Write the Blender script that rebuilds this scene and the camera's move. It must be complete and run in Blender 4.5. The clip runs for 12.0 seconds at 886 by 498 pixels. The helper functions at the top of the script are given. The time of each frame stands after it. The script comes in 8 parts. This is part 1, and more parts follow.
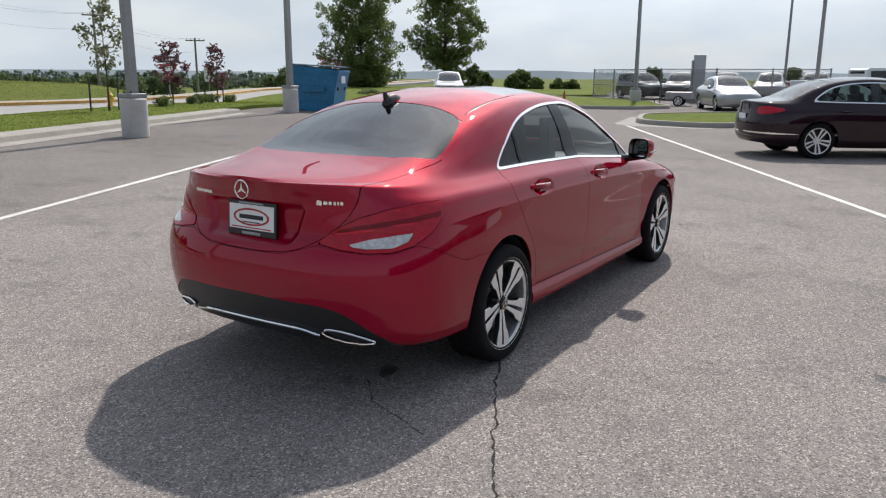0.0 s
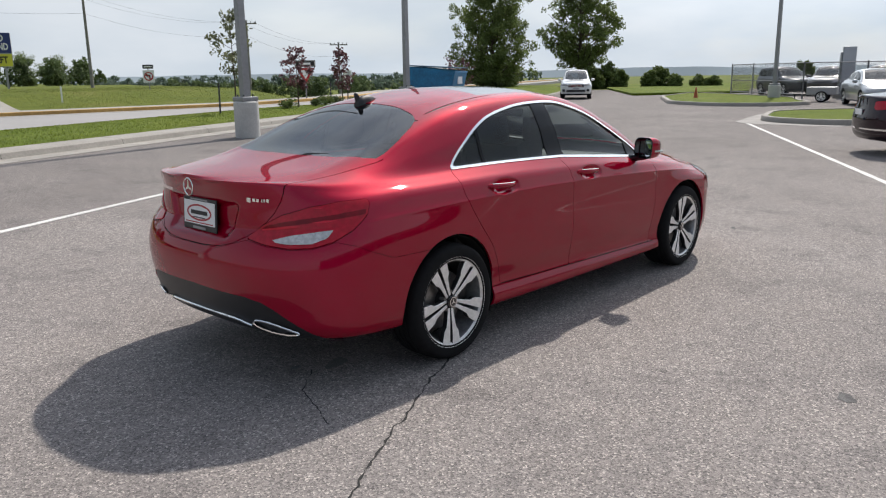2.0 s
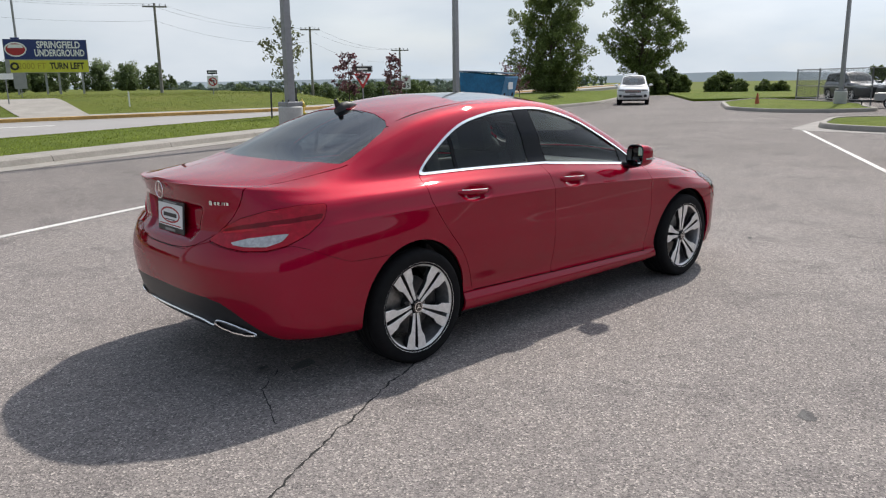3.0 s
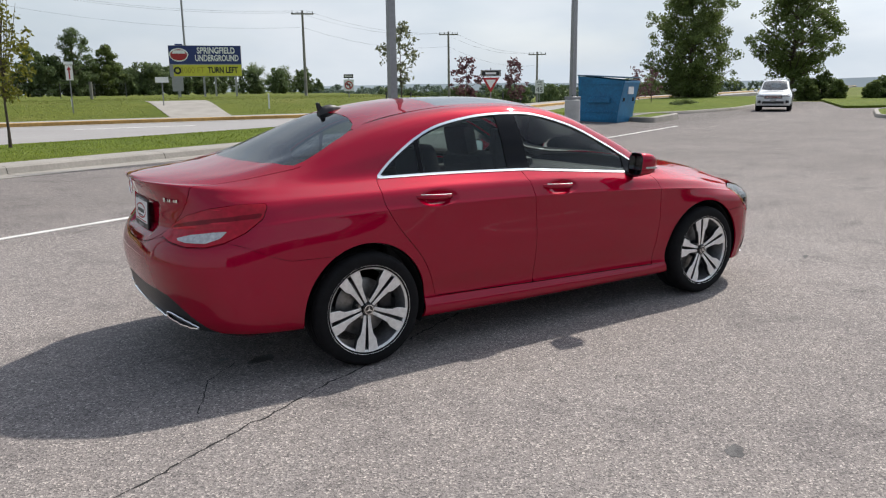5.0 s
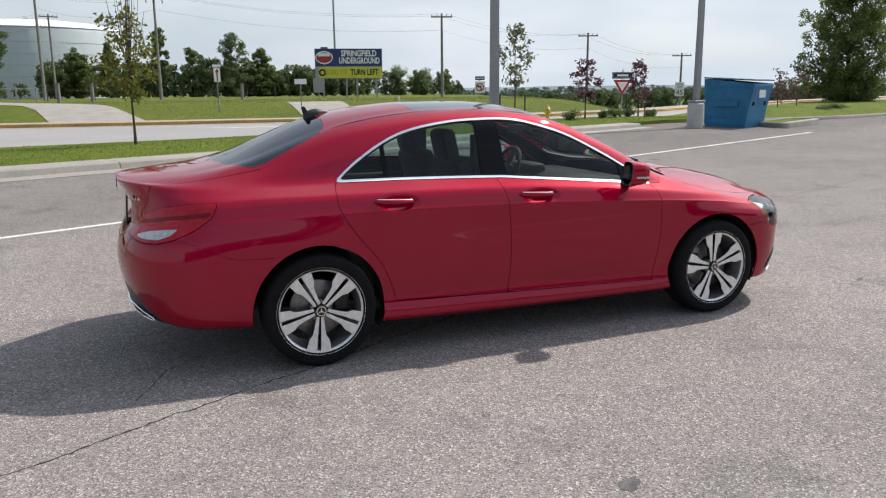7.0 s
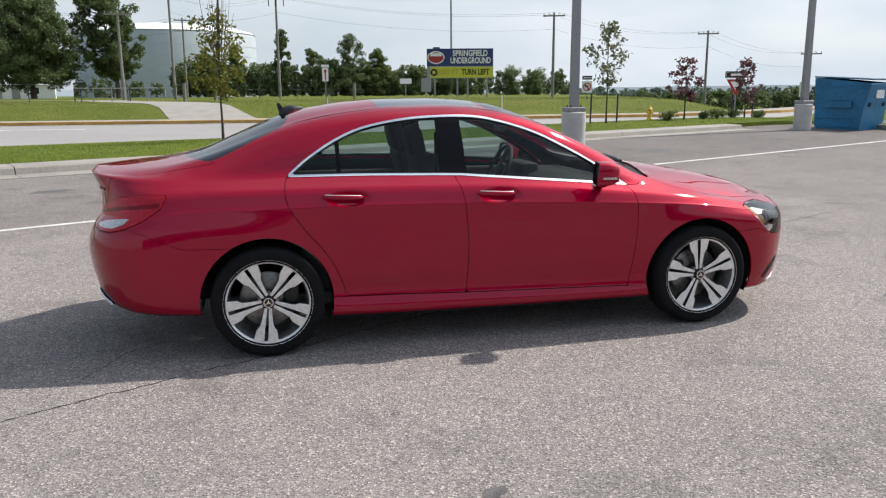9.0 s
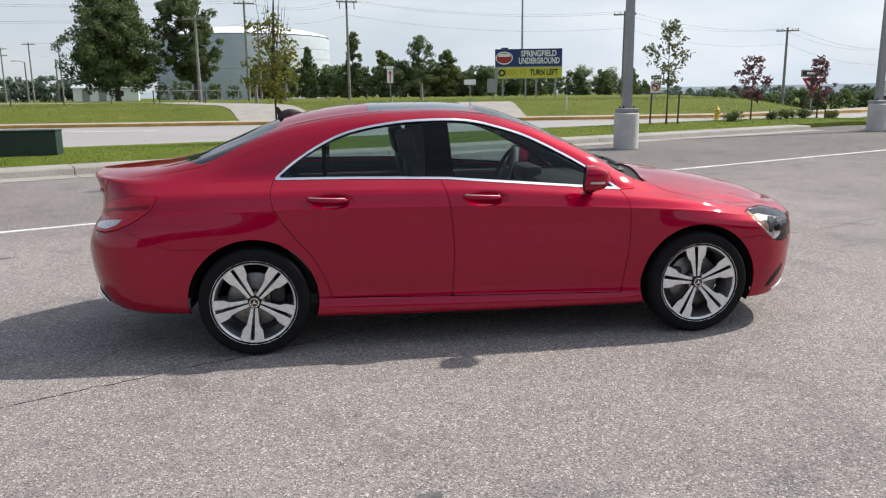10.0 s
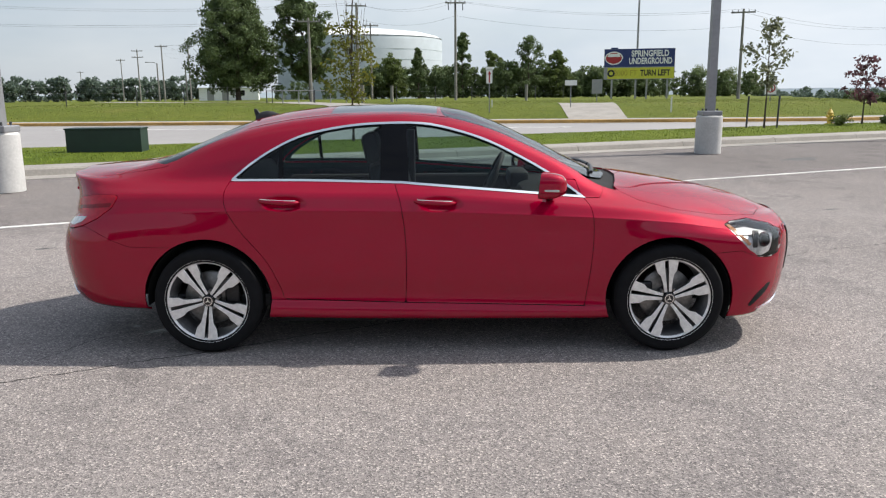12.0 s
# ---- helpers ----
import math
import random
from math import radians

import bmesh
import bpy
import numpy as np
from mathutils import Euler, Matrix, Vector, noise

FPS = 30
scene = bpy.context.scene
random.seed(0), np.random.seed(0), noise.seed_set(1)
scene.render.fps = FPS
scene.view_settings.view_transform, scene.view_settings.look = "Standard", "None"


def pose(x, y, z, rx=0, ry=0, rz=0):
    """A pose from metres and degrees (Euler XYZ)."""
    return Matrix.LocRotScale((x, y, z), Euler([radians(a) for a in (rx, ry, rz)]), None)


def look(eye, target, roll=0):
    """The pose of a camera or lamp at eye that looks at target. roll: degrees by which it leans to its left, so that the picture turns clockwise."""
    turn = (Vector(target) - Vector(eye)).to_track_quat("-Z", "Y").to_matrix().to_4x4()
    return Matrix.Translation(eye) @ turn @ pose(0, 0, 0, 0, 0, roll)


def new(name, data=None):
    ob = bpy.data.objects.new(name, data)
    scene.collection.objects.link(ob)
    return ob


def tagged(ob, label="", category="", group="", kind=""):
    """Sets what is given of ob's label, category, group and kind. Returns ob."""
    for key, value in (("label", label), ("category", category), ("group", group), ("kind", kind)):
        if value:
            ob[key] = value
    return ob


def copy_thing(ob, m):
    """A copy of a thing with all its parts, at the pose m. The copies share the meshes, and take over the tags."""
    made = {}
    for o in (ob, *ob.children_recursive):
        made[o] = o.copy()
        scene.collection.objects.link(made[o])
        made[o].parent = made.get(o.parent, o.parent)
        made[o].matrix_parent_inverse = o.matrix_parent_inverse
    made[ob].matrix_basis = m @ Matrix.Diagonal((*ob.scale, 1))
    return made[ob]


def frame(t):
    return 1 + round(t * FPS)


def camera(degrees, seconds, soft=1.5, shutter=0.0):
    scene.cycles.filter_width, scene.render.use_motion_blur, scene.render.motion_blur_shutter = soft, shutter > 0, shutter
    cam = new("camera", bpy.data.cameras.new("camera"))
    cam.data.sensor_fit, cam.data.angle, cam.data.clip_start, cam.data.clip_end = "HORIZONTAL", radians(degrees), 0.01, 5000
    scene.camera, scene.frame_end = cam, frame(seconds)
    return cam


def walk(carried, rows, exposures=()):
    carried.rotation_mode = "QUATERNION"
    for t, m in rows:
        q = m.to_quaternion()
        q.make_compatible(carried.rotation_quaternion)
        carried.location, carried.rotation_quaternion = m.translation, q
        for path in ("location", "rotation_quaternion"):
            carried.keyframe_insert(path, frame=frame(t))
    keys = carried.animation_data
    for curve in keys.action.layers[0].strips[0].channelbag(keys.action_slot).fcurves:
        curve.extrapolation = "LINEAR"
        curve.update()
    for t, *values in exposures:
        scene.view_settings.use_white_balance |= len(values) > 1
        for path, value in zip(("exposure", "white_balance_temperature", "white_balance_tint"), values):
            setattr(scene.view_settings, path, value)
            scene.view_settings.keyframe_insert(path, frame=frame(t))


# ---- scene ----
cam = camera(60.0, 12.0, soft=1.2)
PATH = [
    (0, (-3.501, -2.69, 1.511), (-1.852, -1.649, 1.066), 0.2),
    (0.5, (-3.361, -2.938, 1.508), (-1.766, -1.817, 1.06), -0.0),
    (1, (-3.202, -3.13, 1.508), (-1.664, -1.934, 1.056), -0.4),
    (1.5, (-3.066, -3.327, 1.523), (-1.583, -2.063, 1.073), -0.7),
    (2, (-2.935, -3.533, 1.512), (-1.507, -2.205, 1.068), -0.9),
    (2.5, (-2.761, -3.703, 1.509), (-1.387, -2.317, 1.073), -0.9),
    (3, (-2.589, -3.909, 1.512), (-1.271, -2.467, 1.083), -0.9),
    (3.2, (-2.532, -3.981, 1.536), (-1.238, -2.519, 1.102), -0.7),
    (4.8, (-1.897, -4.467, 1.524), (-0.83, -2.828, 1.106), -0.9),
    (5, (-1.781, -4.488, 1.498), (-0.744, -2.829, 1.084), -0.7),
    (5.5, (-1.553, -4.625, 1.514), (-0.596, -2.917, 1.105), -0.5),
    (6, (-1.334, -4.745, 1.504), (-0.462, -2.992, 1.098), -0.4),
    (6.5, (-1.108, -4.801, 1.506), (-0.316, -3.009, 1.101), -0.4),
    (7, (-0.867, -4.907, 1.506), (-0.149, -3.085, 1.1), -0.5),
    (7.2, (-0.8, -4.96, 1.503), (-0.107, -3.129, 1.095), -0.3),
    (9, (0.029, -5.158, 1.481), (0.466, -3.249, 1.077), -0.4),
    (9.5, (0.276, -5.214, 1.505), (0.623, -3.286, 1.102), -0.6),
    (10, (0.519, -5.252, 1.495), (0.777, -3.309, 1.094), -0.7),
    (10.5, (0.747, -5.233, 1.5), (0.924, -3.281, 1.101), -0.7),
    (11, (0.999, -5.256, 1.499), (1.101, -3.299, 1.103), -0.7),
    (11.5, (1.217, -5.235, 1.484), (1.254, -3.274, 1.089), -0.6),
    (12, (1.438, -5.21, 1.5), (1.413, -3.25, 1.103), -0.5),
]
EXPOSURE = 0.13
walk(cam, [(t, look(eye, target, roll)) for t, eye, target, roll in PATH], [(0.0, EXPOSURE), (6.0, EXPOSURE + 0.12), (12.0, EXPOSURE + 0.24)])

# ---- light ----
SUN_DIR = Vector((0.86, 0.27, 1.0)).normalized()
SUN_ELEVATION = math.asin(SUN_DIR.z)
SUN_AZIMUTH = math.atan2(SUN_DIR.y, SUN_DIR.x)


def make_world():
    """Hazy summer sky: clear-sky light veiled by thin high cloud."""
    w = bpy.data.worlds.new("sky")
    w.use_nodes = True
    scene.world = w
    nt = w.node_tree
    bg = nt.nodes["Background"]
    sky = nt.nodes.new("ShaderNodeTexSky")
    sky.sky_type = "NISHITA"
    sky.sun_disc = False
    sky.sun_elevation = SUN_ELEVATION
    sky.sun_rotation = math.pi / 2 - SUN_AZIMUTH
    sky.air_density, sky.dust_density, sky.ozone_density = 1.0, 1.6, 1.6
    tc = nt.nodes.new("ShaderNodeTexCoord")
    mp = nt.nodes.new("ShaderNodeMapping")
    mp.inputs["Scale"].default_value = (1.0, 1.0, 3.2)
    n1 = nt.nodes.new("ShaderNodeTexNoise")
    n1.inputs["Scale"].default_value = 2.6
    n1.inputs["Detail"].default_value = 7.0
    n1.inputs["Roughness"].default_value = 0.55
    # thin cloud: dense haze low down, thinning overhead
    sepz = nt.nodes.new("ShaderNodeSeparateXYZ")
    nt.links.new(tc.outputs["Generated"], sepz.inputs["Vector"])
    low = nt.nodes.new("ShaderNodeMapRange")
    low.interpolation_type = "SMOOTHSTEP"
    low.inputs["From Min"].default_value, low.inputs["From Max"].default_value = 0.05, 0.65
    low.inputs["To Min"].default_value, low.inputs["To Max"].default_value = 0.97, 0.38
    nt.links.new(sepz.outputs["Z"], low.inputs["Value"])
    patch = nt.nodes.new("ShaderNodeMapRange")
    patch.inputs["From Min"].default_value, patch.inputs["From Max"].default_value = 0.35, 0.68
    patch.inputs["To Min"].default_value, patch.inputs["To Max"].default_value = -0.16, 0.22
    nt.links.new(n1.outputs["Fac"], patch.inputs["Value"])
    veil = nt.nodes.new("ShaderNodeMath")
    veil.operation, veil.use_clamp = "ADD", True
    nt.links.new(low.outputs["Result"], veil.inputs[0])
    nt.links.new(patch.outputs["Result"], veil.inputs[1])
    n2 = nt.nodes.new("ShaderNodeTexNoise")
    n2.inputs["Scale"].default_value = 4.0
    n2.inputs["Detail"].default_value = 5.0
    r2 = nt.nodes.new("ShaderNodeValToRGB")
    r2.color_ramp.elements[0].position = 0.35
    r2.color_ramp.elements[0].color = (4.2, 4.75, 5.35, 1)
    r2.color_ramp.elements[1].position = 0.7
    r2.color_ramp.elements[1].color = (5.4, 5.75, 6.15, 1)
    mix = nt.nodes.new("ShaderNodeMix")
    mix.data_type = "RGBA"
    nt.links.new(tc.outputs["Generated"], mp.inputs["Vector"])
    nt.links.new(mp.outputs["Vector"], n1.inputs["Vector"])
    nt.links.new(mp.outputs["Vector"], n2.inputs["Vector"])
    nt.links.new(n2.outputs["Fac"], r2.inputs["Fac"])
    clear = nt.nodes.new("ShaderNodeMapRange")
    clear.inputs["From Min"].default_value, clear.inputs["From Max"].default_value = -0.2, 0.45
    clear.inputs["To Min"].default_value, clear.inputs["To Max"].default_value = 0.80, 1.0
    thin = nt.nodes.new("ShaderNodeMath")
    thin.operation = "MULTIPLY"
    nt.links.new(veil.outputs["Value"], thin.inputs[0])
    nt.links.new(clear.outputs["Result"], thin.inputs[1])
    nt.links.new(thin.outputs["Value"], mix.inputs["Factor"])
    nt.links.new(sky.outputs["Color"], mix.inputs["A"])
    # the veil scatters sunlight forwards: it is brighter round the sun
    toward = nt.nodes.new("ShaderNodeVectorMath")
    toward.operation = "DOT_PRODUCT"
    toward.inputs[1].default_value = SUN_DIR
    nt.links.new(tc.outputs["Generated"], toward.inputs[0])
    nt.links.new(toward.outputs["Value"], clear.inputs["Value"])
    glow = nt.nodes.new("ShaderNodeMapRange")
    glow.interpolation_type = "SMOOTHSTEP"
    glow.inputs["From Min"].default_value, glow.inputs["From Max"].default_value = 0.66, 1.0
    glow.inputs["To Min"].default_value, glow.inputs["To Max"].default_value = 1.0, 3.0
    nt.links.new(toward.outputs["Value"], glow.inputs["Value"])
    side = nt.nodes.new("ShaderNodeMapRange")
    side.inputs["From Min"].default_value, side.inputs["From Max"].default_value = -0.15, 0.6
    side.inputs["To Min"].default_value, side.inputs["To Max"].default_value = 0.88, 1.14
    nt.links.new(toward.outputs["Value"], side.inputs["Value"])
    both = nt.nodes.new("ShaderNodeMath")
    both.operation = "MULTIPLY"
    nt.links.new(glow.outputs["Result"], both.inputs[0])
    nt.links.new(side.outputs["Result"], both.inputs[1])
    lit = nt.nodes.new("ShaderNodeVectorMath")
    lit.operation = "SCALE"
    nt.links.new(r2.outputs["Color"], lit.inputs[0])
    nt.links.new(both.outputs["Value"], lit.inputs["Scale"])
    nt.links.new(lit.outputs["Vector"], mix.inputs["B"])
    nt.links.new(mix.outputs["Result"], bg.inputs["Color"])
    bg.inputs["Strength"].default_value = SKY_STRENGTH


SKY_STRENGTH = 0.112
make_world()
sun = new("sun", bpy.data.lights.new("sun", "SUN"))
sun.data.energy = 3.9
sun.data.angle = radians(1.2)
sun.data.color = (1.0, 0.94, 0.865)
sun.matrix_world = look(SUN_DIR * 50, (0, 0, 0))


# ---- materials ----
def ramp_node(nt, fac, stops):
    r = nt.nodes.new("ShaderNodeValToRGB")
    el = r.color_ramp.elements
    el[0].position, el[0].color = stops[0][0], (*stops[0][1], 1)
    el[1].position, el[1].color = stops[-1][0], (*stops[-1][1], 1)
    for p, c in stops[1:-1]:
        e = el.new(p)
        e.color = (*c, 1)
    nt.links.new(fac, r.inputs["Fac"])
    return r.outputs["Color"]


def noise_node(nt, vec, scale, detail=4.0, rough=0.55):
    n = nt.nodes.new("ShaderNodeTexNoise")
    n.inputs["Scale"].default_value = scale
    n.inputs["Detail"].default_value = detail
    n.inputs["Roughness"].default_value = rough
    nt.links.new(vec, n.inputs["Vector"])
    return n.outputs["Fac"]


def mix_node(nt, fac, a, b, mode="MIX"):
    m = nt.nodes.new("ShaderNodeMix")
    m.data_type, m.blend_type = "RGBA", mode
    for key, val in (("Factor", fac), ("A", a), ("B", b)):
        sock = m.inputs[key]
        if isinstance(val, (int, float)):
            sock.default_value = val
        elif isinstance(val, tuple):
            sock.default_value = (*val, 1)
        else:
            nt.links.new(val, sock)
    return m.outputs["Result"]


def material(name, color, rough=0.6, metal=0.0, vary=0.12, scale=3.0, fine=40.0, bump=0.0, bump_scale=60.0,
             coat=0.0, spec=0.5, island=0.0, world_space=False):
    """A principled material whose colour varies at two scales, with fine relief."""
    m = bpy.data.materials.new(name)
    m.use_nodes = True
    nt = m.node_tree
    b = nt.nodes["Principled BSDF"]
    tc = nt.nodes.new("ShaderNodeTexCoord")
    vec = tc.outputs["Object"]
    if world_space:
        geo = nt.nodes.new("ShaderNodeNewGeometry")
        vec = geo.outputs["Position"]
    c = tuple(color)
    lo = tuple(max(0.0, v * (1 - vary)) for v in c)
    hi = tuple(min(1.0, v * (1 + vary)) for v in c)
    col = ramp_node(nt, noise_node(nt, vec, scale), [(0.3, lo), (0.7, hi)])
    if fine:
        f = ramp_node(nt, noise_node(nt, vec, fine), [(0.3, (1 - vary,) * 3), (0.7, (1 + 0.6 * vary,) * 3)])
        col = mix_node(nt, 1.0, col, f, "MULTIPLY")
    if island:
        geo2 = nt.nodes.new("ShaderNodeNewGeometry")
        f = ramp_node(nt, geo2.outputs["Random Per Island"], [(0.0, (1 - island,) * 3), (1.0, (1 + island,) * 3)])
        col = mix_node(nt, 1.0, col, f, "MULTIPLY")
    nt.links.new(col, b.inputs["Base Color"])
    b.inputs["Roughness"].default_value = rough
    b.inputs["Metallic"].default_value = metal
    b.inputs["Specular IOR Level"].default_value = spec
    if coat:
        b.inputs["Coat Weight"].default_value = coat
        b.inputs["Coat Roughness"].default_value = 0.03
    if bump:
        bp = nt.nodes.new("ShaderNodeBump")
        bp.inputs["Strength"].default_value = min(1.0, bump)
        bp.inputs["Distance"].default_value = 0.01 if bump <= 1 else 0.02
        nt.links.new(noise_node(nt, vec, bump_scale), bp.inputs["Height"])
        nt.links.new(bp.outputs["Normal"], b.inputs["Normal"])
    return m


def glass_material(name, tint=(0.8, 0.85, 0.85), alpha=0.3, rough=0.01, ior=1.75):
    """Thin tinted car glass: part see-through, part mirror."""
    m = bpy.data.materials.new(name)
    m.use_nodes = True
    nt = m.node_tree
    nt.nodes.remove(nt.nodes["Principled BSDF"])
    out = nt.nodes["Material Output"]
    tr = nt.nodes.new("ShaderNodeBsdfTransparent")
    tr.inputs["Color"].default_value = (*[t * alpha for t in tint], 1)
    gl = nt.nodes.new("ShaderNodeBsdfGlossy")
    gl.inputs["Roughness"].default_value = rough
    fr = nt.nodes.new("ShaderNodeFresnel")
    fr.inputs["IOR"].default_value = ior
    mx = nt.nodes.new("ShaderNodeMixShader")
    nt.links.new(fr.outputs["Fac"], mx.inputs["Fac"])
    nt.links.new(tr.outputs["BSDF"], mx.inputs[1])
    nt.links.new(gl.outputs["BSDF"], mx.inputs[2])
    nt.links.new(mx.outputs["Shader"], out.inputs["Surface"])
    return m


def asphalt_material():
    m = bpy.data.materials.new("worn_asphalt")
    m.use_nodes = True
    nt = m.node_tree
    b = nt.nodes["Principled BSDF"]
    geo = nt.nodes.new("ShaderNodeNewGeometry")
    vec = geo.outputs["Position"]
    patches = ramp_node(nt, noise_node(nt, vec, 0.35, 5.0), [(0.3, (0.216, 0.196, 0.188)), (0.7, (0.264, 0.241, 0.231))])
    stains = ramp_node(nt, noise_node(nt, vec, 1.7, 6.0, 0.65), [(0.30, (0.74, 0.74, 0.75)), (0.46, (1.0, 1.0, 1.0)), (0.8, (1.08, 1.07, 1.05))])
    vo = nt.nodes.new("ShaderNodeTexVoronoi")
    vo.inputs["Scale"].default_value = 125.0
    nt.links.new(vec, vo.inputs["Vector"])
    sep = nt.nodes.new("ShaderNodeSeparateColor")
    nt.links.new(vo.outputs["Color"], sep.inputs["Color"])
    chips = ramp_node(nt, sep.outputs["Red"], [(0.0, (0.52, 0.52, 0.53)), (0.45, (0.98, 0.97, 0.96)), (0.86, (1.18, 1.17, 1.15)), (1.0, (2.1, 2.05, 1.95))])
    grit = ramp_node(nt, noise_node(nt, vec, 260.0, 3.0), [(0.3, (0.72, 0.72, 0.72)), (0.7, (1.25, 1.25, 1.25))])
    blot = ramp_node(nt, noise_node(nt, vec, 14.0, 5.0, 0.7), [(0.3, (0.88, 0.88, 0.88)), (0.7, (1.1, 1.1, 1.1))])
    col = mix_node(nt, 1.0, patches, stains, "MULTIPLY")
    col = mix_node(nt, 1.0, col, chips, "MULTIPLY")
    col = mix_node(nt, 1.0, col, grit, "MULTIPLY")
    col = mix_node(nt, 1.0, col, blot, "MULTIPLY")
    across = nt.nodes.new("ShaderNodeVectorMath")
    across.operation = "DOT_PRODUCT"
    across.inputs[1].default_value = (-math.sin(radians(25)), math.cos(radians(25)), 0)
    nt.links.new(vec, across.inputs[0])
    along = nt.nodes.new("ShaderNodeVectorMath")
    along.operation = "DOT_PRODUCT"
    along.inputs[1].default_value = (math.cos(radians(25)), math.sin(radians(25)), 0)
    nt.links.new(vec, along.inputs[0])
    # base colour darkens with distance, standing in for the grazing view of far asphalt
    for source, lo, hi, dark in ((across, 3.6, 5.2, 0.82), (along, 6.0, 13.0, 0.84)):
        lane = nt.nodes.new("ShaderNodeMapRange")
        lane.inputs["From Min"].default_value, lane.inputs["From Max"].default_value = lo, hi
        lane.inputs["To Min"].default_value, lane.inputs["To Max"].default_value = 0.0, 1.0
        nt.links.new(source.outputs["Value"], lane.inputs["Value"])
        col = mix_node(nt, 1.0, col, ramp_node(nt, lane.outputs["Result"], [(0.0, (1, 1, 1)), (1.0, (dark,) * 3)]), "MULTIPLY")
    nt.links.new(col, b.inputs["Base Color"])
    b.inputs["Roughness"].default_value = 0.92
    b.inputs["Specular IOR Level"].default_value = 0.12
    bp = nt.nodes.new("ShaderNodeBump")
    bp.inputs["Strength"].default_value = 0.6
    bp.inputs["Distance"].default_value = 0.004
    nt.links.new(vo.outputs["Distance"], bp.inputs["Height"])
    nt.links.new(bp.outputs["Normal"], b.inputs["Normal"])
    return m


def grass_material(name, a, bcol, c):
    m = bpy.data.materials.new(name)
    m.use_nodes = True
    nt = m.node_tree
    b = nt.nodes["Principled BSDF"]
    geo = nt.nodes.new("ShaderNodeNewGeometry")
    vec = geo.outputs["Position"]
    big = ramp_node(nt, noise_node(nt, vec, 0.16, 6.0, 0.6), [(0.3, a), (0.55, bcol), (0.75, c)])
    mid = ramp_node(nt, noise_node(nt, vec, 2.2, 6.0, 0.7), [(0.3, (0.72, 0.74, 0.7)), (0.7, (1.2, 1.18, 1.15))])
    fine = ramp_node(nt, noise_node(nt, vec, 45.0, 3.0, 0.7), [(0.3, (0.6, 0.62, 0.55)), (0.7, (1.3, 1.28, 1.2))])
    col = mix_node(nt, 1.0, big, mid, "MULTIPLY")
    col = mix_node(nt, 1.0, col, fine, "MULTIPLY")
    nt.links.new(col, b.inputs["Base Color"])
    b.inputs["Roughness"].default_value = 0.95
    b.inputs["Specular IOR Level"].default_value = 0.15
    bp = nt.nodes.new("ShaderNodeBump")
    bp.inputs["Strength"].default_value = 0.8
    bp.inputs["Distance"].default_value = 0.05
    nt.links.new(noise_node(nt, vec, 18.0, 6.0, 0.75), bp.inputs["Height"])
    nt.links.new(bp.outputs["Normal"], b.inputs["Normal"])
    return m


def leaf_material(name, color, vary=0.35):
    m = material(name, color, rough=0.6, vary=0.15, scale=0.6, fine=0, island=vary, spec=0.25)
    b = m.node_tree.nodes["Principled BSDF"]
    # light passes through thin leaves
    nt = m.node_tree
    tl = nt.nodes.new("ShaderNodeBsdfTranslucent")
    nt.links.new(b.inputs["Base Color"].links[0].from_socket, tl.inputs["Color"])
    mx = nt.nodes.new("ShaderNodeMixShader")
    mx.inputs["Fac"].default_value = 0.38
    nt.links.new(b.outputs["BSDF"], mx.inputs[1])
    nt.links.new(tl.outputs["BSDF"], mx.inputs[2])
    nt.links.new(mx.outputs["Shader"], nt.nodes["Material Output"].inputs["Surface"])
    return m


M_ASPHALT = asphalt_material()
M_GRASS = grass_material("mown_grass", (0.086, 0.128, 0.012), (0.118, 0.152, 0.018), (0.160, 0.168, 0.034))
M_MEADOW = grass_material("rough_meadow", (0.084, 0.114, 0.013), (0.116, 0.138, 0.020), (0.165, 0.160, 0.042))
M_CONCRETE = material("weathered_concrete", (0.295, 0.272, 0.240), 0.85, vary=0.14, scale=1.2, fine=22, bump=0.25, bump_scale=70, world_space=True)
M_CONCRETE_PALE = material("pale_cast_concrete", (0.50, 0.49, 0.47), 0.85, vary=0.1, scale=2.5, fine=30, bump=0.25, bump_scale=60)
M_ROAD = material("road_concrete", (0.29, 0.275, 0.265), 0.85, vary=0.08, scale=0.2, fine=6, world_space=True)
M_YELLOW_KERB = material("yellow_kerb_paint", (0.50, 0.30, 0.09), 0.7, vary=0.22, scale=0.8, fine=9, world_space=True)
M_WHITE_PAINT = material("road_marking_paint", (0.62, 0.60, 0.57), 0.7, vary=0.25, scale=2.0, fine=60, world_space=True)
M_GALV = material("galvanised_steel", (0.30, 0.30, 0.31), 0.5, 0.55, vary=0.1, scale=1.0, fine=12)
M_DARK_STEEL = material("dark_painted_steel", (0.05, 0.05, 0.055), 0.5, 0.2)
M_WOOD_POLE = material("grey_timber_pole", (0.24, 0.225, 0.205), 0.9, vary=0.25, scale=1.0, fine=8)
M_BARK = material("bark", (0.085, 0.065, 0.05), 0.95, vary=0.3, scale=2, fine=18, bump=0.6, bump_scale=20)
M_BLUE = material("blue_dumpster_paint", (0.010, 0.165, 0.34), 0.5, vary=0.22, scale=1.6, fine=14, bump=0.15, bump_scale=8)
M_BLACK_PLASTIC = material("black_plastic", (0.018, 0.018, 0.019), 0.5, vary=0.2, scale=4)
M_RUBBER = material("tyre_rubber", (0.009, 0.009, 0.010), 0.85, vary=0.2, scale=8, bump=0.1, bump_scale=120, spec=0.2)
M_LEAF = leaf_material("leaf_green", (0.135, 0.175, 0.055))
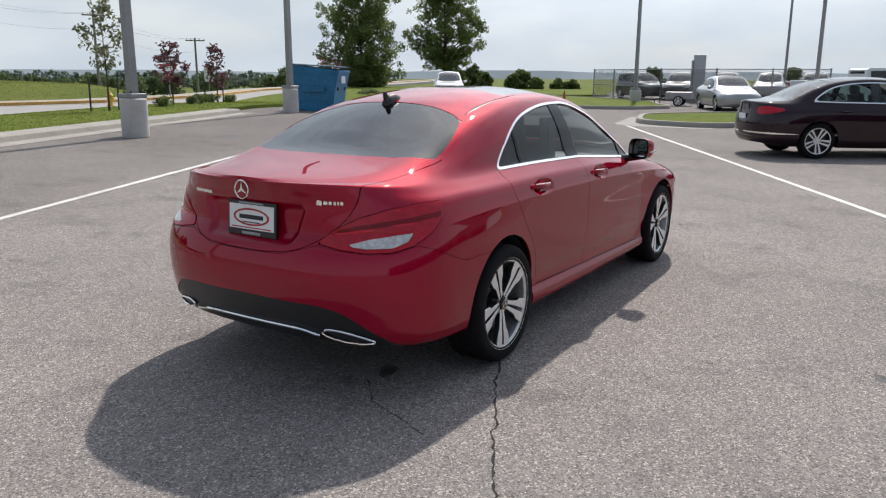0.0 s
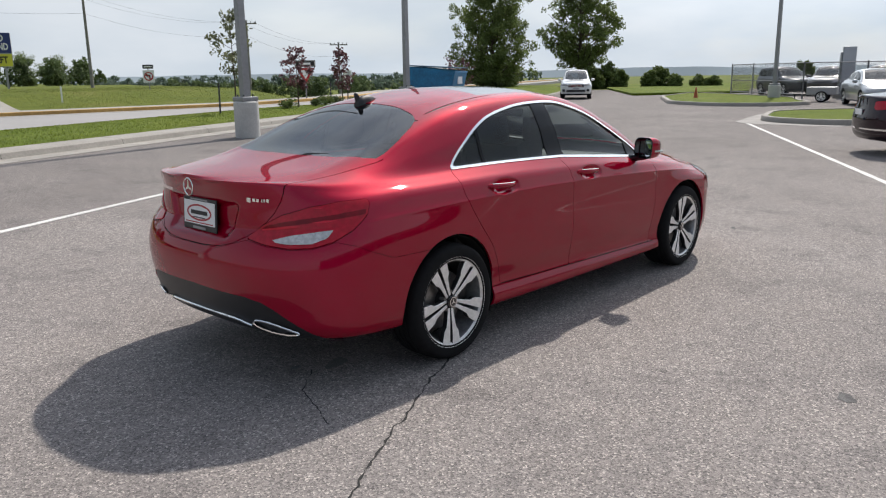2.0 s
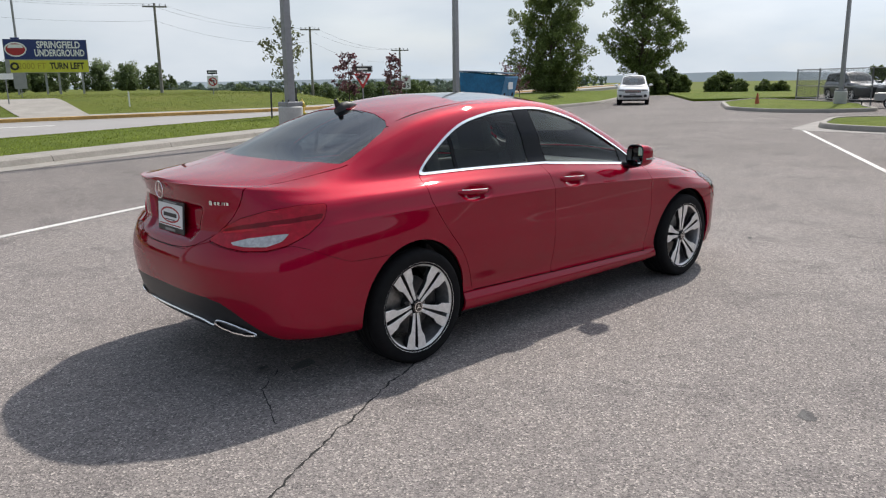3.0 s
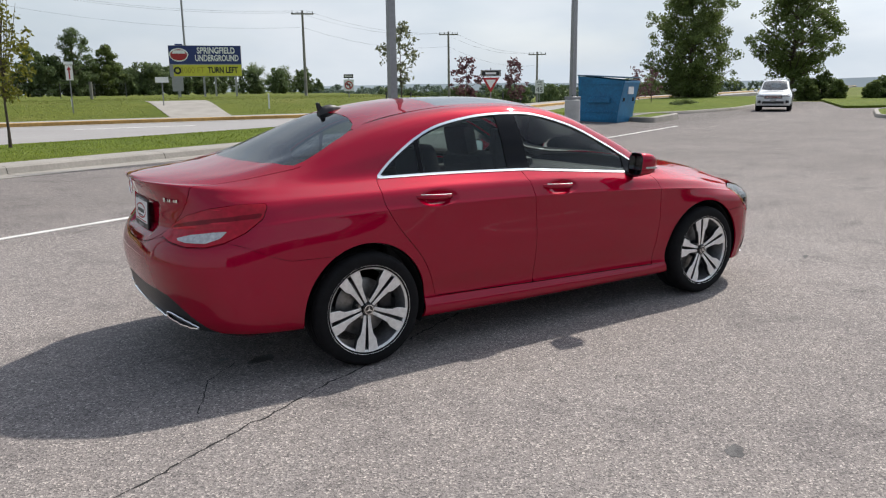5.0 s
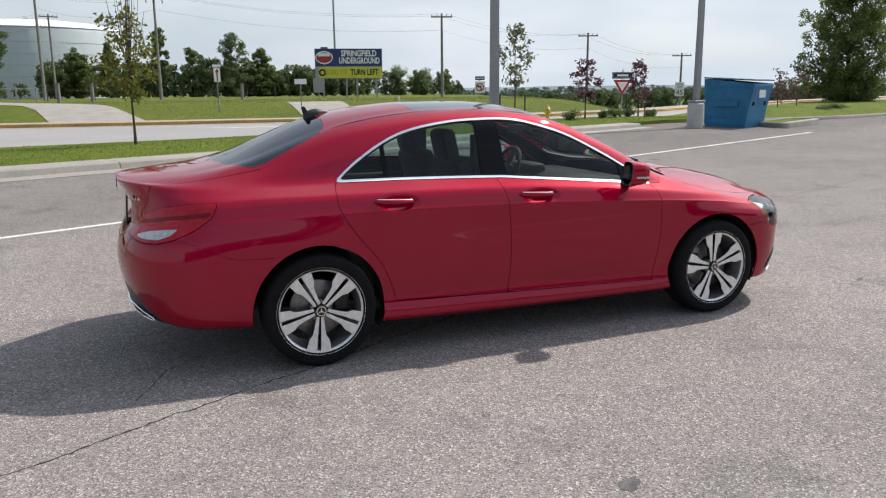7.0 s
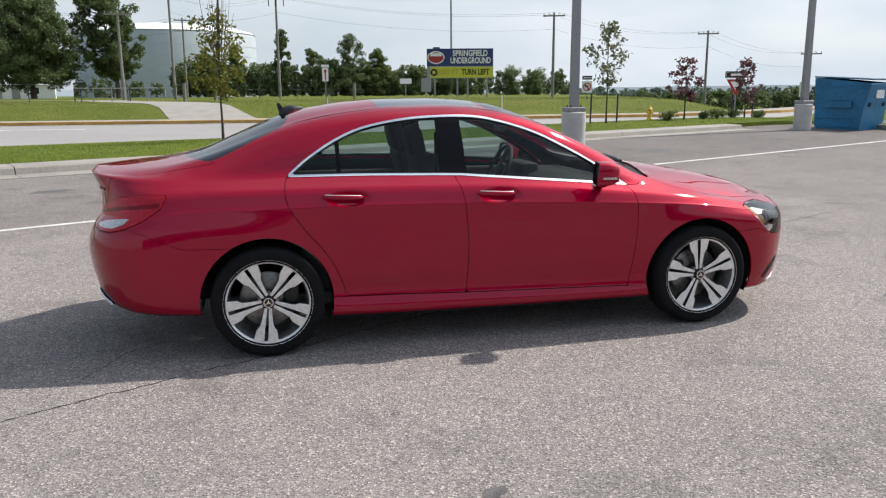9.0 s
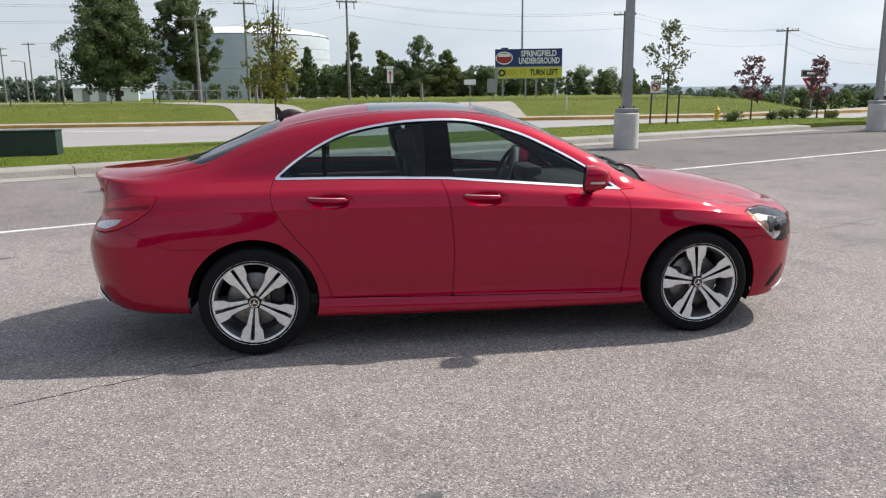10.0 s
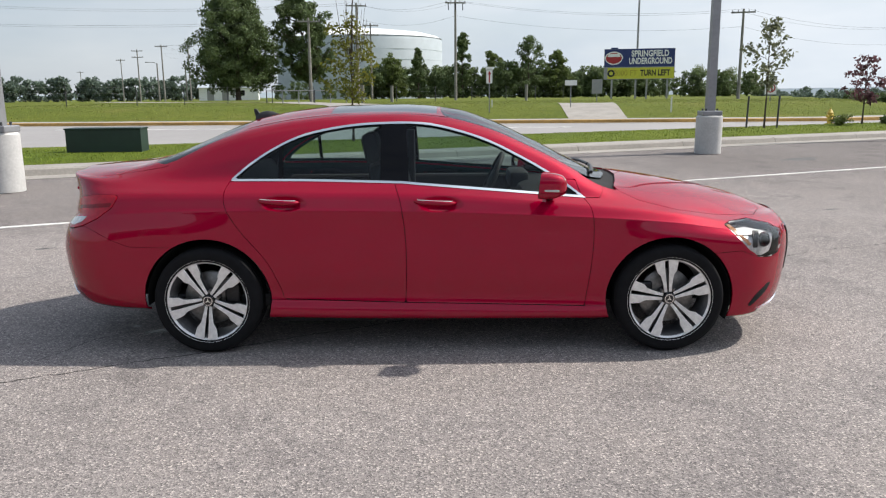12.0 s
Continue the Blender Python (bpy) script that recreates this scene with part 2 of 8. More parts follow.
M_LEAF_DARK = leaf_material("leaf_dark_green", (0.118, 0.158, 0.066))
M_LEAF_PALE = leaf_material("leaf_grey_green", (0.19, 0.20, 0.12))
M_LEAF_RED = leaf_material("leaf_maroon", (0.150, 0.075, 0.085))
M_LEAF_YELLOW = leaf_material("leaf_yellow_green", (0.17, 0.17, 0.03))
# aerial haze is mixed into this leaf colour, for the distant woods
M_LEAF_FAR = leaf_material("leaf_haze_tint_green", (0.145, 0.190, 0.145))
M_SIGN_WHITE = material("sign_white", (0.82, 0.82, 0.81), 0.5, vary=0.05)
M_SIGN_BLACK = material("sign_black", (0.015, 0.015, 0.016), 0.5, vary=0.1)
M_SIGN_RED = material("sign_red", (0.42, 0.025, 0.03), 0.5, vary=0.08)
M_SIGN_BLUE = material("sign_blue", (0.018, 0.035, 0.16), 0.45, vary=0.1)
M_SIGN_YELLOW = material("sign_yellow", (0.62, 0.60, 0.05), 0.45, vary=0.08)
M_SIGN_BACK = material("sign_aluminium", (0.33, 0.33, 0.34), 0.45, 0.5, vary=0.08)
M_TANK = material("tank_pale_steel", (0.40, 0.445, 0.47), 0.6, vary=0.06, scale=0.06, fine=0.5)


# ---- mesh helpers ----
def mesh_object(name, verts, faces, mat, parent=None, label="", smooth=False, sharp=40):
    me = bpy.data.meshes.new(name)
    me.from_pydata([tuple(v) for v in verts], [], [tuple(f) for f in faces])
    me.update()
    if smooth:
        me.shade_smooth()
        me.set_sharp_from_angle(angle=radians(sharp))
    ob = new(name, me)
    if mat:
        me.materials.append(mat)
    if parent:
        ob.parent = parent
    if label:
        ob["label"] = label
    return ob


def part(name, bm, mat, parent=None, label="", smooth=False, sharp=40, at=None):
    """Links a bmesh as one mesh object under a thing or a part."""
    bmesh.ops.recalc_face_normals(bm, faces=bm.faces)
    me = bpy.data.meshes.new(name)
    bm.to_mesh(me)
    bm.free()
    if smooth:
        me.shade_smooth()
        me.set_sharp_from_angle(angle=radians(sharp))
    ob = new(name, me)
    me.materials.append(mat)
    if parent:
        ob.parent = parent
    if label:
        ob["label"] = label
    if at is not None:
        ob.matrix_basis = at
    return ob


def thing(name, m, label, category, group="", kind=""):
    e = new(name)
    e.empty_display_size = 0.2
    e.matrix_basis = m
    return tagged(e, label, category, group, kind)


def box(bm, x0, x1, y0, y1, z0, z1, bevel=0.0, m=None):
    made = bmesh.ops.create_cube(bm, size=1.0)["verts"]
    for v in made:
        v.co = Vector(((x0 + x1) / 2 + v.co.x * (x1 - x0), (y0 + y1) / 2 + v.co.y * (y1 - y0), (z0 + z1) / 2 + v.co.z * (z1 - z0)))
    if bevel:
        edges = list({e for v in made for e in v.link_edges})
        out = bmesh.ops.bevel(bm, geom=edges, offset=bevel, segments=2, profile=0.5, affect="EDGES")
        made = list({v for f in out["faces"] for v in f.verts} | {v for v in made if v.is_valid})
    if m is not None:
        bmesh.ops.transform(bm, matrix=m, verts=made)
    return bm


def boxm(*a, **k):
    return box(bmesh.new(), *a, **k)


def tube(bm, path, radius, sides=8, cap=True):
    """A round bar along a list of points; radius: a number or one for each point."""
    pts = [Vector(p) for p in path]
    rad = radius if isinstance(radius, (list, tuple)) else [radius] * len(pts)
    rings = []
    side = None
    for i, p in enumerate(pts):
        d = (pts[min(i + 1, len(pts) - 1)] - pts[max(i - 1, 0)]).normalized()
        if side is None:
            side = d.orthogonal().normalized()
        side = (side - d * side.dot(d)).normalized()
        other = d.cross(side)
        rings.append([bm.verts.new(p + rad[i] * (math.cos(a) * side + math.sin(a) * other))
                      for a in (2 * math.pi * k / sides for k in range(sides))])
    for a, b in zip(rings, rings[1:]):
        for k in range(sides):
            bm.faces.new((a[k], a[(k + 1) % sides], b[(k + 1) % sides], b[k]))
    if cap:
        bm.faces.new(rings[0][::-1])
        bm.faces.new(rings[-1])
    return bm


def tubem(*a, **k):
    return tube(bmesh.new(), *a, **k)


def lathe(bm, profile, sides=24, axis="Z"):
    """Turns (radius, height) points about an axis."""
    rings = []
    for r, h in profile:
        ring = []
        for k in range(sides):
            a = 2 * math.pi * k / sides
            c = (r * math.cos(a), r * math.sin(a), h)
            if axis == "Y":
                c = (c[0], c[2], c[1])
            ring.append(bm.verts.new(c))
        rings.append(ring)
    for a, b in zip(rings, rings[1:]):
        for k in range(sides):
            bm.faces.new((a[k], a[(k + 1) % sides], b[(k + 1) % sides], b[k]))
    return bm


def prism(bm, pts, z0, z1):
    lo = [bm.verts.new((x, y, z0)) for x, y in pts]
    hi = [bm.verts.new((x, y, z1)) for x, y in pts]
    n = len(pts)
    bm.faces.new(lo[::-1])
    bm.faces.new(hi)
    for i in range(n):
        bm.faces.new((lo[i], lo[(i + 1) % n], hi[(i + 1) % n], hi[i]))
    return bm


def text_part(name, words, size, mat, parent, m, width=0.0, label="", thick=0.002, bold=0.0):
    """Raised lettering in the built-in font as a mesh, centred at m, in its x-y plane."""
    cu = bpy.data.curves.new(name, "FONT")
    cu.body, cu.size, cu.extrude, cu.offset = words, size, thick, bold
    cu.align_x, cu.align_y = "CENTER", "CENTER"
    cu.resolution_u = 3
    tmp = bpy.data.objects.new(name, cu)
    scene.collection.objects.link(tmp)
    bpy.context.view_layer.update()
    me = bpy.data.meshes.new_from_object(tmp.evaluated_get(bpy.context.evaluated_depsgraph_get()))
    bpy.data.objects.remove(tmp)
    bpy.data.curves.remove(cu)
    xs = [v.co.x for v in me.vertices]
    s = width / (max(xs) - min(xs)) if width and xs else 1.0
    me.transform(Matrix.Diagonal((s, 1, 1, 1)))
    ob = new(name, me)
    me.materials.append(mat)
    ob.parent = parent
    ob.matrix_basis = m
    if label:
        ob["label"] = label
    return ob


# the lot's own directions: along the kerb and across it
LOT = radians(25.0)
UX, UY = math.cos(LOT), math.sin(LOT)


def lot(u, v):
    return (u * UX - v * UY, u * UY + v * UX)


# ---- ground, lot, kerbs and road ----
FAR_X = (-400, -100, -18, 0, 8, 14, 20, 30, 45, 120, 400)
FAR_Y = (46.0, 38.0, 33.4, 32.3, 32.2, 32.0, 31.8, 35.5, 46.0, 82.0, 212.0)


def far_edge(x):
    """The far edge of the road."""
    return float(np.interp(x, FAR_X, FAR_Y))


def ground_height(x, y):
    s = min(1.0, max(0.0, (y - far_edge(x) - 3.6) * 0.95 / 11.0))
    s = s * s * (3 - 2 * s)
    ax, ay = x + 2.0, y + 4.0
    az, r = math.degrees(math.atan2(ay, ax)), math.hypot(ax, ay)
    z = -0.06 + float(np.interp(az, (42, 48, 55, 62), (0.30, 0.30, 0.60, 0.83))) * s
    z += 0.10 * noise.noise(Vector((x * 0.05, y * 0.05, 0.0))) * s
    far = math.hypot(x, y)
    if far > 110:
        z -= min(6.0, (far - 110) * 0.006)
    # the field falls away to the east
    brow = float(np.interp(az, (-20, 44, 48, 52, 58, 64, 68), (80, 80, 46, 50, 64, 100, 200)))
    away = min(1.0, max(0.0, (70 - az) / 5.0)) * min(1.0, max(0.0, (az + 40) / 20.0))
    z -= min(4.5, max(0.0, r - brow) * 0.05) * away
    return z


def make_ground():
    """One sheet of grassland that reaches the horizon."""
    rs = [0.0] + [4.0 * 1.03 ** i for i in range(230)]
    rs = [r for r in rs if r < 2400] + [2400.0, 4200.0]
    sides = 216
    verts, faces = [(0, 0, ground_height(0, 0))], []
    for r in rs[1:]:
        for k in range(sides):
            a = 2 * math.pi * k / sides
            x, y = 8 + r * math.cos(a), 10 + r * math.sin(a)
            verts.append((x, y, ground_height(x, y)))
    for k in range(sides):
        faces.append((0, 1 + k, 1 + (k + 1) % sides))
    for i in range(len(rs) - 2):
        a, b = 1 + i * sides, 1 + (i + 1) * sides
        for k in range(sides):
            faces.append((a + k, b + k, b + (k + 1) % sides, a + (k + 1) % sides))
    tagged(mesh_object("ground", verts, faces, M_MEADOW, smooth=True), "green mown meadow rolling out to the horizon", "ground", kind="structure")


def slab(name, pts, z0, z1, mat, label, category):
    ob = part(name, prism(bmesh.new(), pts, z0, z1), mat)
    return tagged(ob, label, category, kind="structure")


def strip(name, u0, u1, v0, v1, z0, z1, mat, label, category):
    return slab(name, [lot(u0, v0), lot(u1, v0), lot(u1, v1), lot(u0, v1)], z0, z1, mat, label, category)


def kerb_ring(name, pts, width=0.16, height=0.15, label="pale concrete kerb round the grass island"):
    """A kerb along a closed outline, with a sloped face and rounded top."""
    n = len(pts)
    c = Vector((sum(p[0] for p in pts) / n, sum(p[1] for p in pts) / n))
    bm = bmesh.new()
    prof = [(-0.05, -0.02), (-0.03, height - 0.03), (0.0, height), (width, height), (width, -0.02)]
    rings = []
    for i in range(n):
        p = Vector(pts[i])
        d = (Vector(pts[(i + 1) % n]) - Vector(pts[i - 1])).normalized()
        inward = Vector((-d.y, d.x))
        if inward.dot(c - p) < 0:
            inward = -inward
        rings.append([bm.verts.new((*(p + inward * o), h)) for o, h in prof])
    for i in range(n):
        a, b = rings[i], rings[(i + 1) % n]
        for k in range(len(prof) - 1):
            bm.faces.new((a[k], a[k + 1], b[k + 1], b[k]))
    return tagged(part(name, bm, M_CONCRETE, smooth=True), label, "kerb", kind="structure")


def rounded(pts, r=1.0, steps=5):
    """Rounds the corners of an outline."""
    out = []
    n = len(pts)
    for i in range(n):
        p, a, b = Vector(pts[i]), Vector(pts[i - 1]), Vector(pts[(i + 1) % n])
        da, db = (a - p), (b - p)
        rr = min(r, da.length * 0.45, db.length * 0.45)
        s, e = p + da.normalized() * rr, p + db.normalized() * rr
        for k in range(steps + 1):
            t = k / steps
            q = s * (1 - t) ** 2 + p * 2 * t * (1 - t) + e * t * t
            out.append((q.x, q.y))
    return out


KERB_V = 8.69


def lot_height(x, y):
    """The lot falls gently from its kerb to a low line beside the car; the lane at its far end is level."""
    u, v = x * UX + y * UY, -x * UY + y * UX
    fade = min(1.0, max(0.0, (34.0 - u) / 10.0))
    return 0.03 * max(0.0, min(v, 9.4) - 2.2) * fade


def verge_height(x, y):
    """A low bank behind the kerb that falls to the road."""
    u, v = x * UX + y * UY, -x * UY + y * UX
    fade = min(1.0, max(0.0, (34.0 - u) / 10.0))
    return 0.125 + (float(np.interp(v, (9.8, 10.5, 11.8, 13.5, 15.5, 17.0), (0.345, 0.40, 0.42, 0.36, 0.22, 0.13))) - 0.125) * fade


def sheet(name, rows, mat, label, category):
    """A surface from rows of points."""
    n = len(rows[0])
    verts = [p for r in rows for p in r]
    faces = [(i * n + k, i * n + k + 1, (i + 1) * n + k + 1, (i + 1) * n + k) for i in range(len(rows) - 1) for k in range(n - 1)]
    return tagged(mesh_object(name, verts, faces, mat, smooth=True), label, category, kind="structure")


make_ground()
LOT_V = [-60, -20, 0, 2.0, 2.2, 2.6, 3.5, 5, 6.5, 8, 8.71, 9.4, 10.57]


def lot_rows():
    rows = []
    for u in [-70 + 2.0 * k for k in range(68)]:
        row = []
        for v in LOT_V:
            x, y = lot(u, v)
            row.append((x, y, lot_height(x, y)))
        rows.append([(row[0][0], row[0][1], -0.3)] + row + [(row[-1][0], row[-1][1], -0.3)])
    return rows


sheet("lot_asphalt", lot_rows(), M_ASPHALT, "worn pale grey asphalt of the parking lot", "asphalt")


def long_kerb():
    """Kerb and gutter along the lot's edge, in cast lengths with narrow joints."""
    prof = [(0.0, -0.05), (0.0, 0.008), (0.48, 0.018), (0.52, 0.115), (0.58, 0.14), (1.18, 0.15), (1.18, -0.25)]
    u = -66.0
    base = thing("kerb", pose(0, 0, 0), "pale concrete kerb and gutter along the lot", "kerb", kind="structure")
    bm = bmesh.new()
    a = [bm.verts.new((0.0, v, z)) for v, z in prof]
    b = [bm.verts.new((2.985, v, z)) for v, z in prof]
    for k in range(len(prof) - 1):
        bm.faces.new((a[k], b[k], b[k + 1], a[k + 1]))
    bm.faces.new(a)
    bm.faces.new(b[::-1])
    first = None
    while u < 21.0:
        x, y = lot(u, KERB_V)
        if first is None:
            first = part("kerb_length", bm, M_CONCRETE, base, at=pose(x, y, lot_height(x, y), 0, 0, 25))
        else:
            o = new("kerb_length", first.data)
            o.parent = base
            o.matrix_basis = pose(x, y, lot_height(x, y), 0, 0, 25)
        u += 3.0


long_kerb()
def curve_strip(name, o0, o1, z0, z1, mat, label, category):
    """A strip along the road's far edge, between two offsets from it."""
    xs = [-400, -200, -100, -60, -30, -18, -9, 0, 4, 8, 11, 14, 17, 20, 25, 30, 38, 45, 80, 120, 260]
    near = [(x, far_edge(x) + o0) for x in xs]
    return slab(name, near + [(x, far_edge(x) + o1) for x in reversed(xs)], z0, z1, mat, label, category)


NEAR_ROAD = [lot(u, v) for u, v in ((-300, 60), (-60, 28), (-15, 20.6), (-2.5, 18.6), (4, 17.9), (9, 17.1), (15, 16.6), (22, 16.5), (29, 15.7), (34, 15.0), (45, 17.0), (60, 19.5), (260, 22))]
ROAD_EDGE = ((-80, -60, -15, -2.5, 4, 9, 15, 22, 29, 34), (31.0, 28.3, 20.9, 18.9, 18.2, 17.4, 16.9, 16.8, 16.0, 15.2))


def verge_rows():
    rows = []
    for u in [-80 + 2.0 * k for k in range(56)]:
        edge = float(np.interp(u, *ROAD_EDGE))
        row = []
        for k in range(15):
            x, y = lot(u, 9.82 + (edge - 9.82) * k / 14)
            row.append((x, y, verge_height(x, y)))
        rows.append([(row[0][0], row[0][1], -0.1)] + row + [(row[-1][0], row[-1][1], -0.2)])
    return rows


sheet("grass_verge", verge_rows(), M_GRASS, "mown green grass verge between kerb and road", "grass")
ROAD_X = [-400, -200, -100, -30, -9, 0, 8, 14, 20, 30, 45, 120, 260]
slab("road", NEAR_ROAD + [(x, far_edge(x) + 0.02) for x in reversed(ROAD_X)], -0.3, 0.06, M_ROAD, "pale concrete road beyond the verge", "road")
curve_strip("road_gutter", -0.9, 0.0, 0.02, 0.066, M_CONCRETE, "pale concrete gutter along the far road edge", "gutter")
curve_strip("road_kerb", 0.0, 0.5, -0.3, 0.21, M_YELLOW_KERB, "yellow painted kerb along the far road edge", "kerb")
curve_strip("far_pavement", 0.5, 3.3, -0.3, 0.17, M_CONCRETE, "pale concrete pavement beyond the road", "pavement")
for ax, bx in ((-16.0, -7.0), (2.0, 6.5)):
    slab("road_line", [(ax, far_edge(ax) - 4.6), (bx, far_edge(bx) - 4.6), (bx, far_edge(bx) - 4.3), (ax, far_edge(ax) - 4.3)], 0.05, 0.068, M_WHITE_PAINT, "worn white lane line on the road", "road marking")

# parking bay lines
strip("parking_line", -30, 23.4, 4.39, 4.49, 0.05, 0.0735, M_WHITE_PAINT, "worn white painted parking line on asphalt", "road marking")


def line_between(a, b, w, label):
    a, b = Vector(a), Vector(b)
    d = (b - a).normalized()
    n = Vector((-d.y, d.x)) * w / 2
    slab("parking_line", [tuple(a + n), tuple(a - n), tuple(b - n), tuple(b + n)], -0.002, 0.004, M_WHITE_PAINT, label, "road marking")


line_between((19.4, 5.2), (2.0, -4.7), 0.09, "worn white painted parking line on asphalt")

# grass islands beyond the lot


def mound(name, pts, label):
    """Lawn that swells gently from its kerb."""
    n = len(pts)
    cx, cy = sum(p[0] for p in pts) / n, sum(p[1] for p in pts) / n
    verts, faces = [], []
    steps = 16
    for k in range(steps):
        f = k / steps
        s = min(1.0, f * 2.6)
        z = 0.125 + 0.30 * s * s * (3 - 2 * s)
        verts += [(cx + (px - cx) * (1 - f), cy + (py - cy) * (1 - f), z) for px, py in pts]
        if k:
            a, b = (k - 1) * n, k * n
            faces += [(a + i, a + (i + 1) % n, b + (i + 1) % n, b + i) for i in range(n)]
    faces.append(tuple(range((steps - 1) * n, steps * n)))
    tagged(mesh_object(name, verts, faces, M_GRASS, smooth=True), label, "grass", kind="structure")


M_GUTTER = material("worn_gutter_concrete", (0.29, 0.27, 0.25), 0.9, vary=0.15, scale=1.5, fine=25, world_space=True)
ISLANDS = [
    ("island", rounded([(20.2, 5.2), (19.4, 2.6), (24.0, 0.2), (31.0, -4.0), (33.0, -1.0), (27.0, 4.2), (24.5, 6.4)], 1.2), "grass island with a concrete kerb between parking rows"),
    ("island", rounded([(19.9, 15.6), (24.0, 17.9), (23.8, 19.2), (19.7, 17.1)], 0.5), "narrow grass island beside the blue dumpster"),
    ("island", rounded([(31.0, 13.5), (29.3, 10.6), (29.9, 8.6), (32.2, 7.4), (34.0, 8.6), (38.0, 10.2), (43.4, 16.2), (45.0, 19.0), (38.0, 17.5)], 1.0), "grassy corner with a fence and a kerb"),
    ("island", rounded([(24.2, 22.0), (30.0, 22.4), (36.0, 24.2), (44.0, 28.4), (60.0, 38.0), (64.0, 42.5), (58.0, 47.0), (46.0, 41.6), (33.0, 33.4), (24.4, 27.2), (20.6, 25.4)], 1.2), "mown grass behind the dumpster inside a kerb"),
]
for nm, pts, lab in ISLANDS:
    if "behind" in lab:
        mound("grass_" + nm, pts, lab)
    else:
        slab("grass_" + nm, pts, -0.2, 0.125 + (0.15 if "narrow" in lab else 0.0), M_GRASS, lab, "grass")
    kerb_ring("kerb_" + nm, pts, height=0.30 if "narrow" in lab else 0.15)
slab("grass_strip", rounded([(41.5, 21.2), (45.5, 19.4), (49.0, 16.8), (82.0, 30.0), (76.0, 42.0), (58.0, 33.0)], 1.0), -0.2, 0.14, M_GRASS, "mown grass beyond the end of the lane", "grass")
apron = [(24.5, 6.75), (21.4, 6.1), (19.7, 5.7), (19.2, 5.1), (19.0, 2.5), (20.5, 2.9), (22.0, 5.4)]
slab("gutter_apron", rounded(apron, 0.6), -0.2, 0.006, M_GUTTER, "pale concrete gutter round the island's tip", "gutter")


# ---- the red saloon: one smooth outer skin, from which its panels are cut ----
def pchip(xs, ys, x):
    """Monotone cubic through points."""
    xs, ys, x = np.asarray(xs, float), np.asarray(ys, float), np.asarray(x, float)
    h = np.diff(xs)
    d = np.diff(ys) / h
    m = np.zeros_like(ys)
    m[0], m[-1] = d[0], d[-1]
    for i in range(1, len(xs) - 1):
        if d[i - 1] * d[i] > 0:
            w1, w2 = 2 * h[i] + h[i - 1], h[i] + 2 * h[i - 1]
            m[i] = (w1 + w2) / (w1 / d[i - 1] + w2 / d[i])
    k = np.clip(np.searchsorted(xs, x) - 1, 0, len(h) - 1)
    t = np.clip((x - xs[k]) / h[k], 0, 1)
    return (ys[k] * (1 + 2 * t) * (1 - t) ** 2 + m[k] * h[k] * t * (1 - t) ** 2
            + ys[k + 1] * t * t * (3 - 2 * t) + m[k + 1] * h[k] * t * t * (t - 1))


STATIONS = (-1.03, -0.6, -0.2, 0.4, 1.2, 2.2, 2.7, 3.1, 3.6)
# each line along the flank: rear end, front end, heights at the stations, half widths at the stations
FLANK = [
    (-0.90, 3.42, (.275, .258, .245, .200, .190, .188, .195, .190, .185), (.78, .79, .80, .80, .80, .80, .80, .80, .78)),
    (-0.95, 3.50, (.305, .285, .265, .216, .205, .203, .210, .206, .202), (.825, .84, .853, .853, .853, .853, .85, .85, .82)),
    (-0.985, 3.55, (.36, .33, .31, .270, .255, .240, .25, .25, .25), (.845, .862, .868, .862, .858, .858, .865, .86, .83)),
    (-1.005, 3.58, (.43, .40, .37, .315, .295, .275, .31, .32, .33), (.853, .872, .878, .842, .838, .842, .875, .872, .84)),
    (-1.025, 3.60, (.53, .51, .49, .46, .45, .45, .46, .46, .45), (.855, .878, .886, .858, .850, .856, .885, .878, .845)),
    (-1.028, 3.61, (.64, .635, .62, .61, .60, .60, .60, .58, .57), (.850, .876, .888, .870, .862, .866, .888, .878, .84)),
    (-1.000, 3.60, (.72, .735, .75, .75, .735, .72, .71, .68, .65), (.835, .864, .882, .872, .862, .862, .880, .862, .82)),
    (-0.950, 3.585, (.79, .825, .845, .85, .84, .80, .765, .715, .69), (.805, .838, .860, .874, .872, .868, .858, .825, .79)),
    (-0.955, 3.57, (.935, .938, .945, .945, .93, .865, .815, .75, .715), (.735, .78, .815, .835, .838, .825, .80, .755, .72)),
    (-1.000, 3.55, (1.030, 1.006, 1.003, 1.014, .998, .905, .84, .77, .735), (.665, .695, .725, .745, .772, .768, .735, .685, .64)),
]
RAIL_X = (-.98, -.8, -.6, -.3, 0, .25, .5, .8, 1.1, 1.4, 1.65, 1.9, 2.1, 2.25, 2.4, 2.7, 3.0, 3.3, 3.55)
RAIL_Y = (.48, .52, .55, .585, .60, .597, .587, .577, .572, .575, .590, .622, .655, .672, .66, .61, .56, .50, .42)
RAIL_Z = (1.036, 1.040, 1.052, 1.108, 1.205, 1.278, 1.325, 1.355, 1.363, 1.338, 1.278, 1.17, 1.068, .985, .935, .882, .835, .778, .735)
MID_X = (-.98, -.8, -.62, -.4, -.17, .07, .2, .35, .55, .76, 1.1, 1.44, 1.7, 1.95, 2.2, 2.42, 2.55, 2.97, 3.3, 3.55)
MID_Z = (1.046, 1.062, 1.080, 1.122, 1.215, 1.315, 1.357, 1.387, 1.415, 1.43, 1.432, 1.405, 1.325, 1.21, 1.085, .990, .978, .910, .835, .735)
CAP_REAR, CAP_FRONT = -0.42, 3.0


